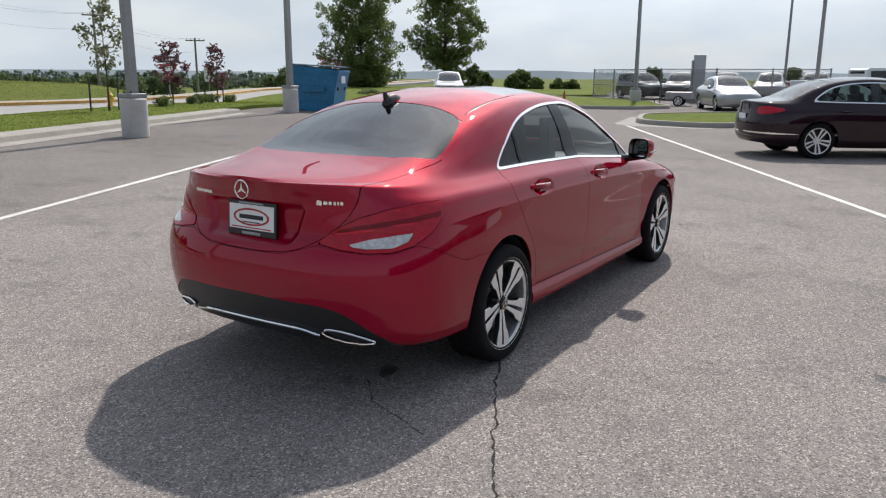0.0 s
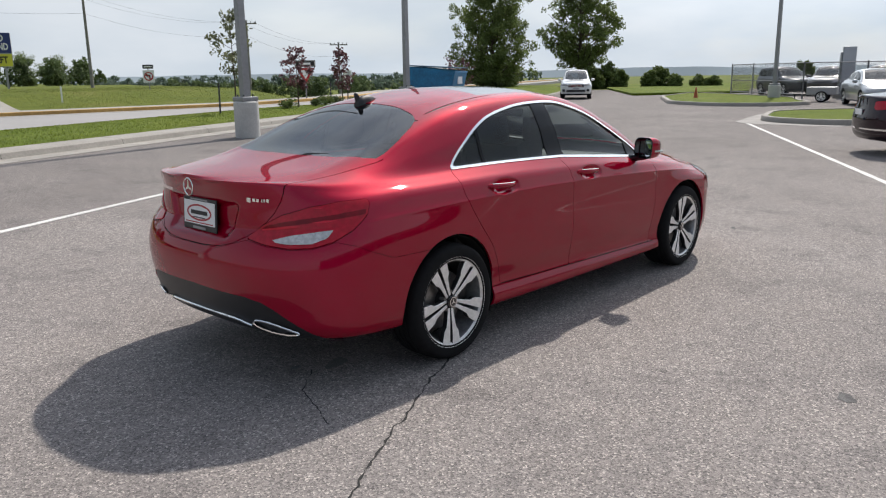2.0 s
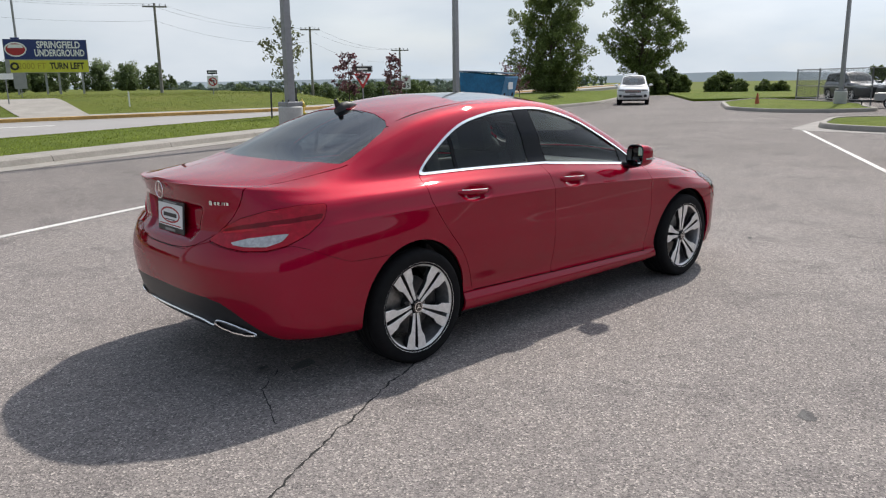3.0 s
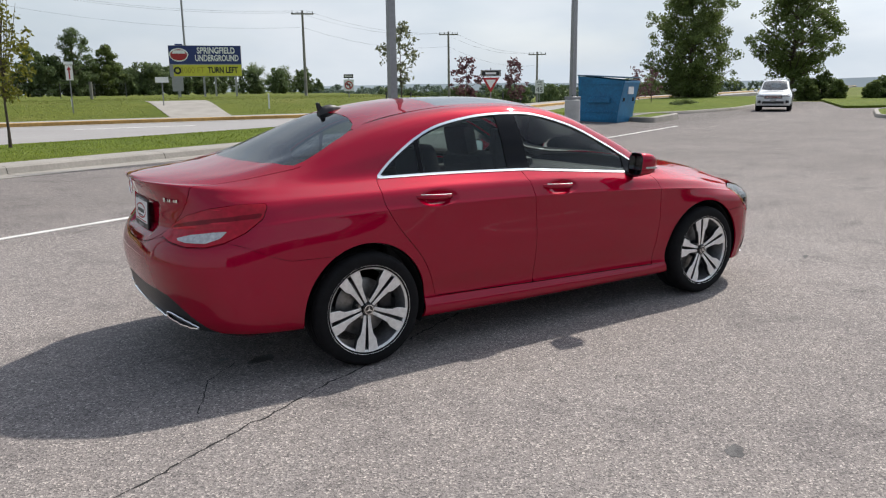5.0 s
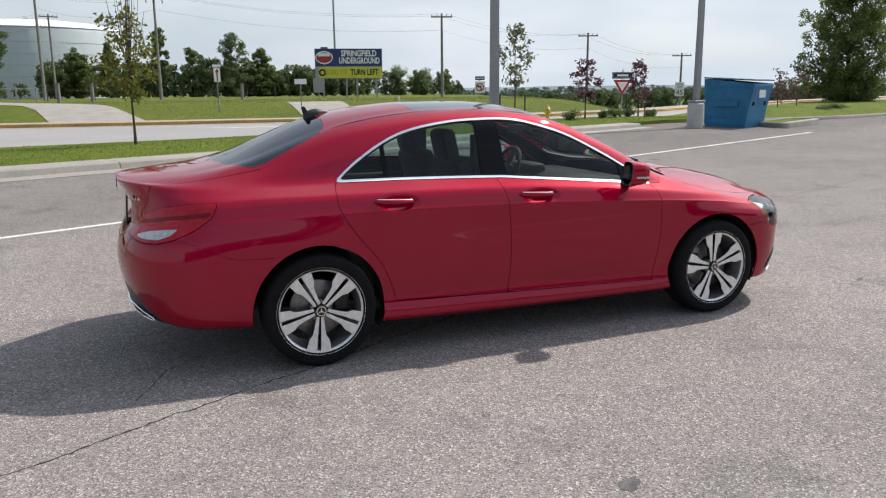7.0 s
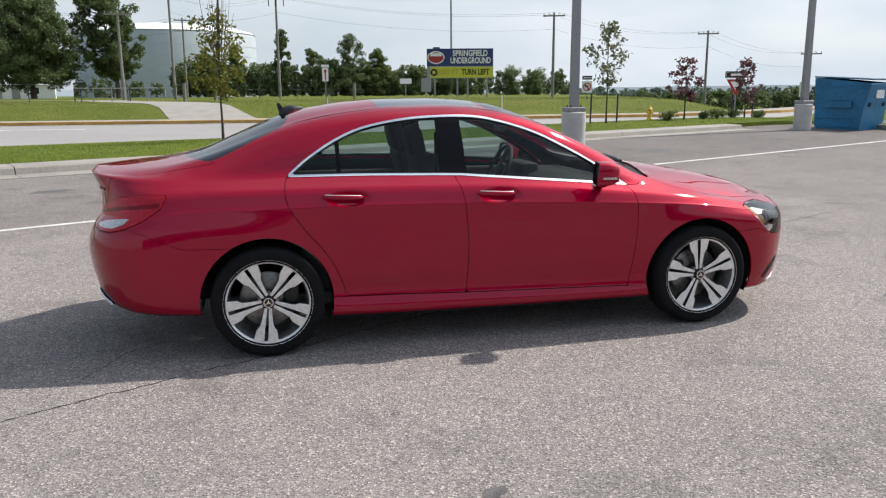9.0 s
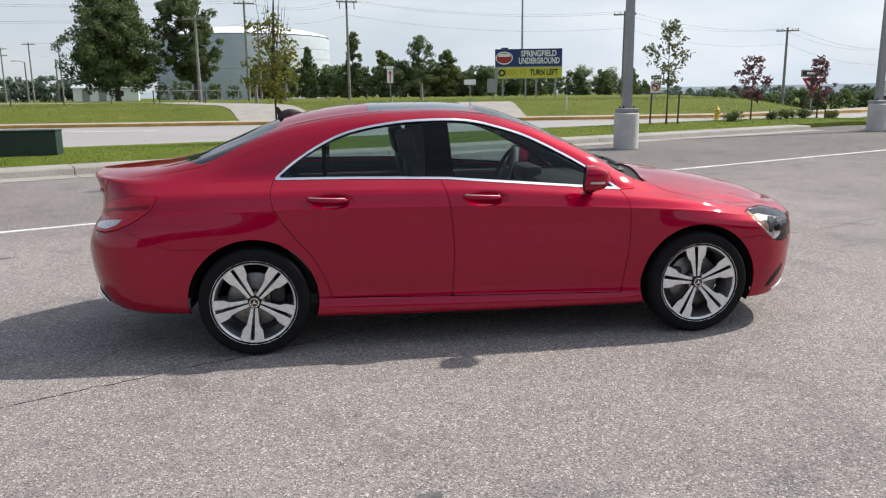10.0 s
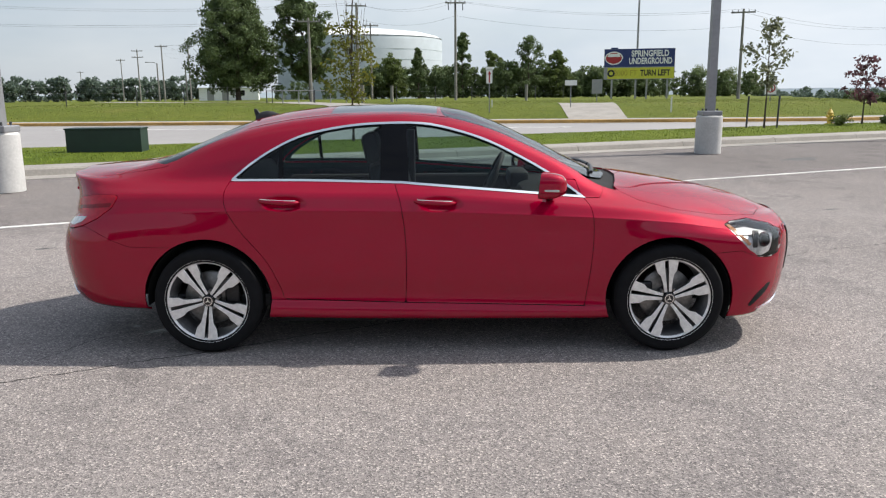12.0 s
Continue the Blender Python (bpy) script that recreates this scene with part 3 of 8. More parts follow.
def car_grid(n_side=330, n_cap=104, per=7):
    """Right half of the skin as a grid of points, from sill to roof centre, wrapping round both ends; y is positive here."""
    th = np.linspace(0, np.pi / 2, n_cap + 1)
    rows = []

    def line(xr, xf, nr, nf, wfun, zfun):
        cr = np.cos(th) ** (2 / nr)
        sr = np.sin(th) ** (2 / nr)
        xa = CAP_REAR - (CAP_REAR - xr) * cr
        xb = np.linspace(CAP_REAR, CAP_FRONT, n_side + 1)[1:-1]
        cf = np.cos(th[::-1]) ** (2 / nf)
        sf = np.sin(th[::-1]) ** (2 / nf)
        xc = CAP_FRONT + (xf - CAP_FRONT) * cf
        x = np.concatenate([xa, xb, xc])
        cap = np.concatenate([sr, np.ones(len(xb)), sf])
        return np.stack([x, wfun(x) * cap, zfun(x)], 1)

    for xr, xf, zs, ws in FLANK:
        rows.append(line(xr, xf, 2.9 if zs[0] < 0.75 else 2.6, 2.2, lambda x, ws=ws: pchip(STATIONS, ws, x), lambda x, zs=zs: pchip(STATIONS, zs, x)))
    xr, xf = FLANK[-1][0], FLANK[-1][1]
    belt = rows[-1]
    # tight bend along the shoulder crease
    below, above = rows[6] * 0.14 + rows[7] * 0.86, rows[7] * 0.86 + rows[8] * 0.14
    # a tighter bend at the boot's lip
    w = np.interp(rows[9][:, 0], (-0.86, -0.6), (0.8, 0.5))[:, None]
    lip = [rows[8] * (1 - w) + rows[9] * w, rows[9]]
    rows = rows[:7] + [below, rows[7], above, rows[8]] + lip
    rail = line(xr, xf, 2.5, 2.2, lambda x: pchip(RAIL_X, RAIL_Y, x), lambda x: pchip(RAIL_X, RAIL_Z, x))
    mid = line(xr, xf, 2.5, 2.2, lambda x: 0 * x, lambda x: pchip(MID_X, MID_Z, x))
    tall = np.clip((rail[:, 2] - belt[:, 2]) / 0.35, 0, 1)[:, None]
    half = 0.5 * belt + 0.5 * rail + tall * np.array([0, 0.016, 0.012])
    rows.append(half)
    rows.append(rail)
    for f in (0.72, 0.36):
        r = mid.copy()
        r[:, 1] = rail[:, 1] * f
        r[:, 2] = mid[:, 2] - (mid[:, 2] - rail[:, 2]) * f ** 2.4
        rows.append(r)
    rows.append(mid)
    P = np.array(rows)
    k = np.arange(len(rows), dtype=float)
    fine = np.linspace(0, len(rows) - 1, (len(rows) - 1) * per + 1)
    out = np.zeros((len(fine), P.shape[1], 3))
    # smooth cubic across the lines, with slopes weighted by spacing
    seg = np.linalg.norm(np.diff(P, axis=0), axis=2) + 1e-4
    slope = np.zeros_like(P)
    d = np.diff(P, axis=0) / seg[:, :, None]
    for i in range(1, len(rows) - 1):
        a, b = seg[i - 1][:, None], seg[i][:, None]
        slope[i] = (d[i - 1] * b + d[i] * a) / (a + b)
    slope[0], slope[-1] = d[0], d[-1]
    slope[-1, :, 2] = 0.0
    for j, q in enumerate(fine):
        i = min(int(q), len(rows) - 2)
        t = q - i
        h = seg[i][:, None]
        out[j] = (P[i] * (1 + 2 * t) * (1 - t) ** 2 + slope[i] * h * t * (1 - t) ** 2
                  + P[i + 1] * t * t * (3 - 2 * t) + slope[i + 1] * h * t * t * (t - 1))
    out[:, :, 1] = np.maximum(out[:, :, 1], 0)
    out[:, 0, 1] = 0
    out[:, -1, 1] = 0
    return out


def dents(P):
    """Hollows in the skin: cups behind the door handles and the plate recess in the boot lid."""
    x, y, z = P[:, :, 0], P[:, :, 1], P[:, :, 2]
    for cx, cz in ((0.47, 0.888), (1.37, 0.878)):
        r = np.sqrt(((x - cx) / 0.105) ** 2 + ((z - cz) / 0.036) ** 2)
        P[:, :, 1] -= np.where(y > 0.6, 0.016 * np.clip(1.25 - r, 0, 0.5) * 2, 0)
    a = 1.0
    for d in (0.335 - y - 0.35 * (0.92 - z), z - 0.735, 0.93 - z):
        d = np.clip(d / 0.03, 0, 1)
        a = a * d * d * (3 - 2 * d)
    P[:, :, 0] += np.where(x < -0.8, 0.022 * a, 0)
    return P


def grid_normals(P):
    du = np.gradient(P, axis=1)
    dv = np.gradient(P, axis=0)
    n = np.cross(dv, du)
    ln = np.linalg.norm(n, axis=2, keepdims=True)
    n = n / np.maximum(ln, 1e-12)
    n[:, 0], n[:, -1] = n[:, 1], n[:, -2]
    for c in (0, -1):
        n[:, c, 1] = 0
    n[-1, :, 1] = 0
    return n / np.maximum(np.linalg.norm(n, axis=2, keepdims=True), 1e-12)


def skin():
    P = dents(car_grid())
    N = grid_normals(P)
    r, c = P.shape[:2]
    idx = np.arange(r * c).reshape(r, c)
    F = [(int(idx[i, j]), int(idx[i + 1, j]), int(idx[i + 1, j + 1]), int(idx[i, j + 1])) for i in range(r - 1) for j in range(c - 1)]
    return P.reshape(-1, 3), N.reshape(-1, 3), F


def trim(piece, field):
    """Keeps that side of a mesh on which the field is positive, cutting faces along its zero line."""
    V, N, F = piece
    if len(V) == 0:
        return piece
    g = np.asarray(field(V), float)
    inside = g > 0
    keep, cutf = [], []
    for f in F:
        s = sum(inside[i] for i in f)
        if s == len(f):
            keep.append(f)
        elif s:
            cutf.append(f)
    nv, nn, made = [], [], {}

    def cross(a, b):
        key = (a, b) if a < b else (b, a)
        if key not in made:
            t = g[a] / (g[a] - g[b])
            made[key] = len(V) + len(nv)
            nv.append(V[a] + (V[b] - V[a]) * t)
            n = N[a] + (N[b] - N[a]) * t
            nn.append(n / max(np.linalg.norm(n), 1e-9))
        return made[key]

    for f in cutf:
        out = []
        for a, b in zip(f, f[1:] + f[:1]):
            if inside[a]:
                out.append(a)
            if inside[a] != inside[b]:
                out.append(cross(a, b))
        if len(out) >= 3:
            keep.append(tuple(out))
    if nv:
        V, N = np.vstack([V, nv]), np.vstack([N, nn])
    used = sorted({i for f in keep for i in f})
    re = {o: k for k, o in enumerate(used)}
    return V[used], N[used], [tuple(re[i] for i in f) for f in keep]


def poly_sd(px, py, poly):
    """Signed distance to an outline, positive inside."""
    best = np.full(px.shape, 1e9)
    ins = np.zeros(px.shape, bool)
    n = len(poly)
    for i in range(n):
        (ax, ay), (bx, by) = poly[i], poly[(i + 1) % n]
        dx, dy = bx - ax, by - ay
        t = np.clip(((px - ax) * dx + (py - ay) * dy) / (dx * dx + dy * dy), 0, 1)
        best = np.minimum(best, np.hypot(px - ax - t * dx, py - ay - t * dy))
        cond = (ay > py) != (by > py)
        if dy != 0:
            ins ^= cond & (px < (bx - ax) * (py - ay) / dy + ax)
    return np.where(ins, best, -best)


def smooth_outline(pts, step=4):
    """Catmull-Rom curve through an open run of points."""
    out = []
    n = len(pts)
    for i in range(n - 1):
        p0, p1, p2, p3 = (np.array(pts[max(i - 1, 0)]), np.array(pts[i]), np.array(pts[i + 1]), np.array(pts[min(i + 2, n - 1)]))
        for k in range(step):
            t = k / step
            out.append(tuple(0.5 * (2 * p1 + (p2 - p0) * t + (2 * p0 - 5 * p1 + 4 * p2 - p3) * t * t + (3 * p1 - p0 - 3 * p2 + p3) * t ** 3)))
    out.append(tuple(pts[-1]))
    return out


ARCH_REAR, ARCH_FRONT, AXLE_Z, BASE = 0.370, 0.366, 0.318, 2.699
DLO = smooth_outline([(0.135, 1.012), (0.25, 1.108), (0.41, 1.207), (0.573, 1.275), (0.79, 1.318), (1.004, 1.336), (1.257, 1.334), (1.45, 1.297),
                      (1.66, 1.228), (1.88, 1.118), (1.99, 1.055), (2.09, 0.992), (2.215, 0.898)]) + smooth_outline([(1.91, 0.925), (1.24, 0.982), (1.09, 0.992), (0.6, 1.004), (0.16, 1.006)])
REAR_SEAM = smooth_outline([(0.22, 1.06), (0.142, 1.010), (0.121, 0.945), (0.135, 0.86), (0.215, 0.73), (0.35, 0.56), (0.42, 0.41), (0.445, 0.322)])
MID_SEAM = smooth_outline([(1.095, 1.06), (1.105, 0.99), (1.14, 0.89), (1.165, 0.70), (1.17, 0.51), (1.16, 0.296)])
FRONT_SEAM = smooth_outline([(2.16, 1.0), (2.19, 0.915), (2.235, 0.85), (2.252, 0.71), (2.24, 0.5), (2.212, 0.272)])
REAR_DOOR = REAR_SEAM + MID_SEAM[::-1]
FRONT_DOOR = MID_SEAM + FRONT_SEAM[::-1]
WINDSCREEN = [(2.43, -.3), (2.42, .22), (2.36, .45), (2.255, .615), (2.2, .622), (1.9, .578), (1.65, .548), (1.45, .52), (1.39, .48), (1.37, .36), (1.355, -.3)]
BACKLIGHT = [(-.47, -.3), (-.455, .2), (-.405, .42), (-.34, .575), (-.29, .61), (-.22, .608), (-.1, .59), (.03, .555), (.10, .515), (.145, .45), (.175, .3), (.185, -.3)]
BONNET = [(2.50, -.3), (2.49, .2), (2.445, .45), (2.405, .60), (2.42, .655), (2.53, .722), (2.757, .752), (2.97, .703), (3.15, .64), (3.27, .57), (3.38, .35), (3.44, -.3)]
COWL = [(2.6, -.3), (2.6, .3), (2.47, .6), (2.40, .67), (2.30, .67), (2.19, .64), (2.19, -.3)]
BOOT_FACE = [(-.3, .703), (.10, .704), (.236, .712), (.33, .735), (.391, .765), (.47, .82), (.525, .88), (.555, .94), (.57, 1.0), (.60, 1.3), (-.3, 1.3)]
Q = 0.0138
TAIL_LAMP = [(28.5 * Q, .762), (34 * Q, .825), (41 * Q, .878), (50 * Q, .917), (59 * Q, .935), (68 * Q, .937), (69 * Q, .925), (67.5 * Q, .865), (62 * Q, .80), (56 * Q, .757), (50 * Q, .735), (43 * Q, .732), (36 * Q, .742)]
REVERSE_LAMP = [(37 * Q, .758), (44 * Q, .785), (52 * Q, .802), (56.5 * Q, .808), (54.5 * Q, .775), (50 * Q, .752), (43 * Q, .749)]
HEAD_LAMP = [(3.015, .742), (3.06, .755), (3.19, .757), (3.33, .725), (3.41, .685), (3.40, .60), (3.37, .56), (3.30, .545), (3.22, .555), (3.14, .615)]


def cols(V):
    return V[:, 0], V[:, 1], V[:, 2]


def f_arch(V, grow=0.0):
    x, y, z = cols(V)
    d = np.minimum(np.hypot(x, z - AXLE_Z) - ARCH_REAR - grow, np.hypot(x - BASE, z - AXLE_Z) - ARCH_FRONT - grow)
    return np.where(y > 0.5, d, 1.0)


def f_side(poly):
    def g(V):
        x, y, z = cols(V)
        return np.where(y > 0.45, poly_sd(x, z, poly), -1.0)
    return g


def f_top(poly, zmin):
    def g(V):
        x, y, z = cols(V)
        return np.where(z > zmin, poly_sd(x, y, poly), -1.0)
    return g


f_dlo = f_side(DLO)
f_screen, f_back = f_top(WINDSCREEN, 0.9), f_top(BACKLIGHT, 1.0)
f_bonnet, f_cowl = f_top(BONNET, 0.71), f_top(COWL, 0.85)


def f_lamp(poly):
    def g(V):
        x, y, z = cols(V)
        phi = np.degrees(np.arctan2(y, -0.2 - x)) * Q
        return np.where(x < -0.2, poly_sd(phi, z, poly), -1.0)
    return g


f_tail = f_lamp(TAIL_LAMP)


def phi_of(V):
    return np.degrees(np.arctan2(V[:, 1], -0.2 - V[:, 0]))


def f_boot(V):
    x, y, z = cols(V)
    deck = np.interp(x, (-.95, -.82, -.6, -.345, -.3), (.55, .565, .597, .625, .63)) - y
    face = poly_sd(y, z, BOOT_FACE)
    return np.where(x > -0.25, -1.0, np.where(z > 0.985, np.where(x < -0.7, np.minimum(deck, face + 0.02), deck), face))


def f_rear_bumper(V):
    x, y, z = cols(V)
    seam = np.interp(phi_of(V), (0, 16, 28.5, 36, 43, 50, 57, 62, 68, 75, 110), (.70, .703, .755, .738, .728, .731, .757, .735, .69, .645, .635))
    return np.minimum(seam - z, -0.02 - x)


def f_rear_black(V):
    return np.interp(phi_of(V), (0, 28, 34, 38, 43, 49, 56, 120), (.49, .484, .466, .435, .38, .315, .262, .20)) - V[:, 2]


def f_sill(V):
    x, y, z = cols(V)
    return np.minimum(np.minimum(np.interp(x, (.44, 1.16, 2.21), (.318, .294, .27)) - z, x - 0.1), 2.6 - x)


def f_front_bumper(V):
    x, y, z = cols(V)
    return np.minimum(np.interp(x, (2.9, 3.1, 3.2, 3.37, 3.42, 3.5), (.585, .60, .56, .545, .65, .72)) - z, x - 2.8)


def f_fender(V):
    x, y, z = cols(V)
    edge = np.interp(z, [p[1] for p in FRONT_SEAM[::-1]], [p[0] for p in FRONT_SEAM[::-1]])
    up = np.interp(x, (2.15, 2.3, 2.42), (.90, .90, 1.1))
    return np.minimum(np.minimum(x - edge, up - z), 0.7 * (x - 2.19))


def neg(f, off=0.0):
    return lambda V: -f(V) - off


def shrink(f, off):
    return lambda V: f(V) - off


def cut(piece, *fields):
    for f in fields:
        piece = trim(piece, f)
    return piece


def emit(name, piece, mat, parent, side, label="", lift=0.0, rim=0.012):
    """Makes a panel from a cut piece. side: -1 right, 1 left, 0 both halves as one mesh. rim: depth of its folded edge."""
    V, N, F = piece
    V = V + N * lift
    verts, norms, faces = [], [], []
    edges = {}
    for f in F:
        for a, b in zip(f, f[1:] + f[:1]):
            edges[(a, b)] = 1
    border = [(a, b) for a, b in edges if (b, a) not in edges and not (V[a][1] < 1e-4 and V[b][1] < 1e-4)]
    for s in ((-1, 1) if side == 0 else (side,)):
        m = np.array([1, s, 1])
        o = len(verts)
        verts += list(V * m)
        norms += list(N * m)
        faces += [tuple(o + i for i in (f if s > 0 else f[::-1])) for f in F]
        if rim:
            for a, b in border:
                k = len(verts)
                q = [V[a], V[b], V[b] - N[b] * rim, V[a] - N[a] * rim]
                nn = np.cross(q[1] - q[0], q[2] - q[0])
                ln = np.linalg.norm(nn)
                if ln < 1e-10:
                    continue
                nn = -nn / ln
                verts += [p * m for p in q]
                norms += [nn * m] * 4
                fc = (k + 1, k, k + 3, k + 2)
                faces.append(fc if s > 0 else fc[::-1])
    me = bpy.data.meshes.new(name)
    me.from_pydata([tuple(map(float, v)) for v in verts], [], faces)
    me.update()
    me.shade_smooth()
    me.normals_split_custom_set_from_vertices([tuple(map(float, n)) for n in norms])
    me.materials.append(mat)
    ob = new(name, me)
    ob.parent = parent
    if label:
        ob["label"] = label
    return ob


def paint_material(name, color, flake=0.35, candy=(1.0, 1.0, 1.0)):
    """Metallic paint under a clear coat; candy: the tint of the coat, which deepens where it is seen aslant."""
    m = bpy.data.materials.new(name)
    m.use_nodes = True
    nt = m.node_tree
    b = nt.nodes["Principled BSDF"]
    tc = nt.nodes.new("ShaderNodeTexCoord")
    col = ramp_node(nt, noise_node(nt, tc.outputs["Object"], 900.0, 2.0), [(0.3, tuple(c * 0.8 for c in color)), (0.7, tuple(min(1, c * 1.2) for c in color))])
    dust = ramp_node(nt, noise_node(nt, tc.outputs["Object"], 2.2, 6.0, 0.6), [(0.35, (1, 1, 1)), (0.75, (1.08, 1.1, 1.1))])
    nt.links.new(mix_node(nt, 1.0, col, dust, "MULTIPLY"), b.inputs["Base Color"])
    b.inputs["Metallic"].default_value = flake
    b.inputs["Roughness"].default_value = 0.5
    b.inputs["Specular IOR Level"].default_value = 0.0
    b.inputs["Coat Weight"].default_value = 1.0
    b.inputs["Coat Roughness"].default_value = 0.028
    b.inputs["Coat IOR"].default_value = 1.46
    b.inputs["Coat Tint"].default_value = (*candy, 1)
    b.inputs["Specular Tint"].default_value = (*color, 1)
    return m


M_RED = paint_material("red_metallic_paint", (0.92, 0.05, 0.34), 0.25, candy=(0.40, 0.009, 0.083))
M_CHROME = material("bright_chrome", (0.97, 0.96, 0.95), 0.10, 1.0, vary=0.02)
M_GLOSS_BLACK = material("gloss_black", (0.008, 0.008, 0.009), 0.12, vary=0.1, coat=0.5)
M_GAP = material("dark_panel_gap", (0.006, 0.006, 0.006), 0.9, vary=0.1)
M_TRIM = material("satin_black_trim", (0.016, 0.016, 0.018), 0.42, vary=0.15, bump=0.1, bump_scale=300)
M_SIDE_GLASS = glass_material("side_glass", (0.82, 0.97, 0.95), 0.70, ior=1.47)
M_LAMP_GLASS = glass_material("lamp_glass", (0.97, 0.98, 0.98), 0.92, ior=1.5)
M_PILLAR = material("dark_pillar_gloss", (0.004, 0.004, 0.005), 0.08, vary=0.1, spec=0.18)
M_DARK_GLASS = glass_material("privacy_glass", (0.70, 0.86, 0.97), 0.28, ior=2.0)
M_SCREEN_GLASS = glass_material("screen_glass", (0.9, 0.97, 0.95), 0.75)
M_LAMP_RED = material("red_lamp_lens", (0.44, 0.006, 0.022), 0.08, vary=0.15, scale=30, spec=0.4)
M_LAMP_RED_DEEP = material("deep_red_lamp_band", (0.19, 0.002, 0.009), 0.1, vary=0.2, scale=30, spec=0.3)
M_LAMP_GLOW = material("bright_red_lamp_guide", (0.62, 0.012, 0.035), 0.08, vary=0.1, scale=30, spec=0.4)
M_LAMP_CLEAR = material("clear_lamp_lens", (0.55, 0.54, 0.53), 0.15, 0.3, vary=0.2, scale=60, coat=1.0)
M_BOWL = material("headlamp_reflector", (0.86, 0.87, 0.88), 0.38, 0.3, vary=0.3, scale=16)
M_AMBER = material("amber_reflector", (0.42, 0.17, 0.05), 0.2, vary=0.1, coat=1.0)
M_INTERIOR = material("dark_upholstery", (0.022, 0.021, 0.022), 0.7, vary=0.25, scale=9, fine=90)
M_DASH = material("dark_dashboard", (0.018, 0.018, 0.019), 0.6, vary=0.2)

SKIN = skin()
car = thing("car", pose(0, 0, 0), "glossy dark red four-door coupe saloon parked on asphalt", "car")
G2 = 0.0017
no_glass = [neg(f_dlo), neg(f_screen), neg(f_back)]
hull = cut(SKIN, f_arch)
plain = cut(hull, neg(f_dlo, 0.0), neg(f_screen, 0.0), neg(f_back, 0.0))

doorR, doorF = f_side(REAR_DOOR), f_side(FRONT_DOOR)


def f_doors(V):
    return np.maximum(doorR(V), doorF(V))


def f_head(V):
    x, y, z = cols(V)
    return np.where((x > 2.9) & (y > 0.35), poly_sd(x, z, HEAD_LAMP), -1.0)


def f_sunroof(V):
    x, y, z = cols(V)
    return np.minimum(np.minimum(np.minimum(x - 0.70, 1.345 - x), 0.455 - y), z - 1.2)


def f_ditch(V):
    x, y, z = cols(V)
    yd = np.interp(x, (0.05, 0.3, 0.8, 1.2, 1.45), (.528, .505, .497, .498, .512))
    return np.minimum(np.minimum(0.010 - np.abs(y - yd), z - 1.2), np.minimum(x - 0.085, 1.42 - x))


# inner black shell behind the panel gaps
shell = cut(SKIN, lambda V: f_arch(V, 0.01), neg(f_dlo, 0.012), neg(f_screen, 0.0), neg(f_back, 0.0), neg(f_head, 0.0))
emit("inner_shell", shell, M_GAP, car, 0, lift=-0.013, rim=0)

# body: quarter panels, pillars and roof in one pressing
body = cut(plain, neg(f_doors, G2), neg(f_boot, G2), neg(f_tail, 0.001), neg(f_rear_bumper, 0.001), neg(f_sill, 0.0015),
           neg(f_fender, G2), neg(f_bonnet, G2), neg(f_cowl), neg(f_front_bumper), neg(f_head), neg(f_sunroof, 0.001), neg(f_ditch))
emit("body", body, M_RED, car, 0)
for s in (-1, 1):
    emit("roof_moulding", cut(plain, f_ditch), M_TRIM, car, s, "black roof moulding", lift=-0.003, rim=0.006)
emit("sunroof", cut(plain, f_sunroof, neg(f_ditch)), M_GLOSS_BLACK, car, 0, "dark glass sunroof panel", rim=0.005)
emit("boot_lid", cut(plain, f_boot, shrink(f_boot, G2), neg(f_tail, 0.002)), M_RED, car, 0, "red boot lid with a lip spoiler")
bump = cut(plain, f_rear_bumper, shrink(f_rear_bumper, 0.001), neg(f_tail, 0.002), neg(f_boot, 0.002))
emit("rear_bumper", cut(bump, neg(f_rear_black)), M_RED, car, 0)
emit("rear_diffuser", cut(bump, f_rear_black), M_TRIM, car, 0, "satin black lower bumper insert", lift=-0.004)
emit("bonnet", cut(plain, shrink(f_bonnet, G2)), M_RED, car, 0)
emit("cowl", cut(plain, f_cowl, neg(f_bonnet)), M_TRIM, car, 0, "black plastic cowl under the windscreen", lift=-0.02, rim=0)
emit("front_bumper", cut(plain, f_front_bumper, shrink(f_front_bumper, 0.002), neg(f_head, 0.002), neg(f_bonnet, 0.001)), M_RED, car, 0)
emit("windscreen", cut(SKIN, f_screen, shrink(f_screen, 0.001)), M_SCREEN_GLASS, car, 0, "clear windscreen glass", lift=-0.002, rim=0).visible_shadow = False
emit("rear_window", cut(SKIN, f_back, shrink(f_back, 0.001)), M_DARK_GLASS, car, 0, "dark tinted rear window glass", lift=-0.002, rim=0)

# glass line
f_in = shrink(f_dlo, 0.0125)


def slab_x(lo, hi):
    """Between two lines x = a + b * z."""
    def g(V):
        x, y, z = cols(V)
        return np.minimum(x - lo[0] - lo[1] * z, hi[0] + hi[1] * z - x)
    return g


quarter_light = slab_x((-1, 0), (0.44, -0.02))
rear_light = slab_x((0.465, -0.02), (1.02, 0.0))
front_light = slab_x((1.235, -0.05), (2.02, -0.02))


def f_lights(V):
    return np.maximum(np.maximum(quarter_light(V), rear_light(V)), front_light(V))


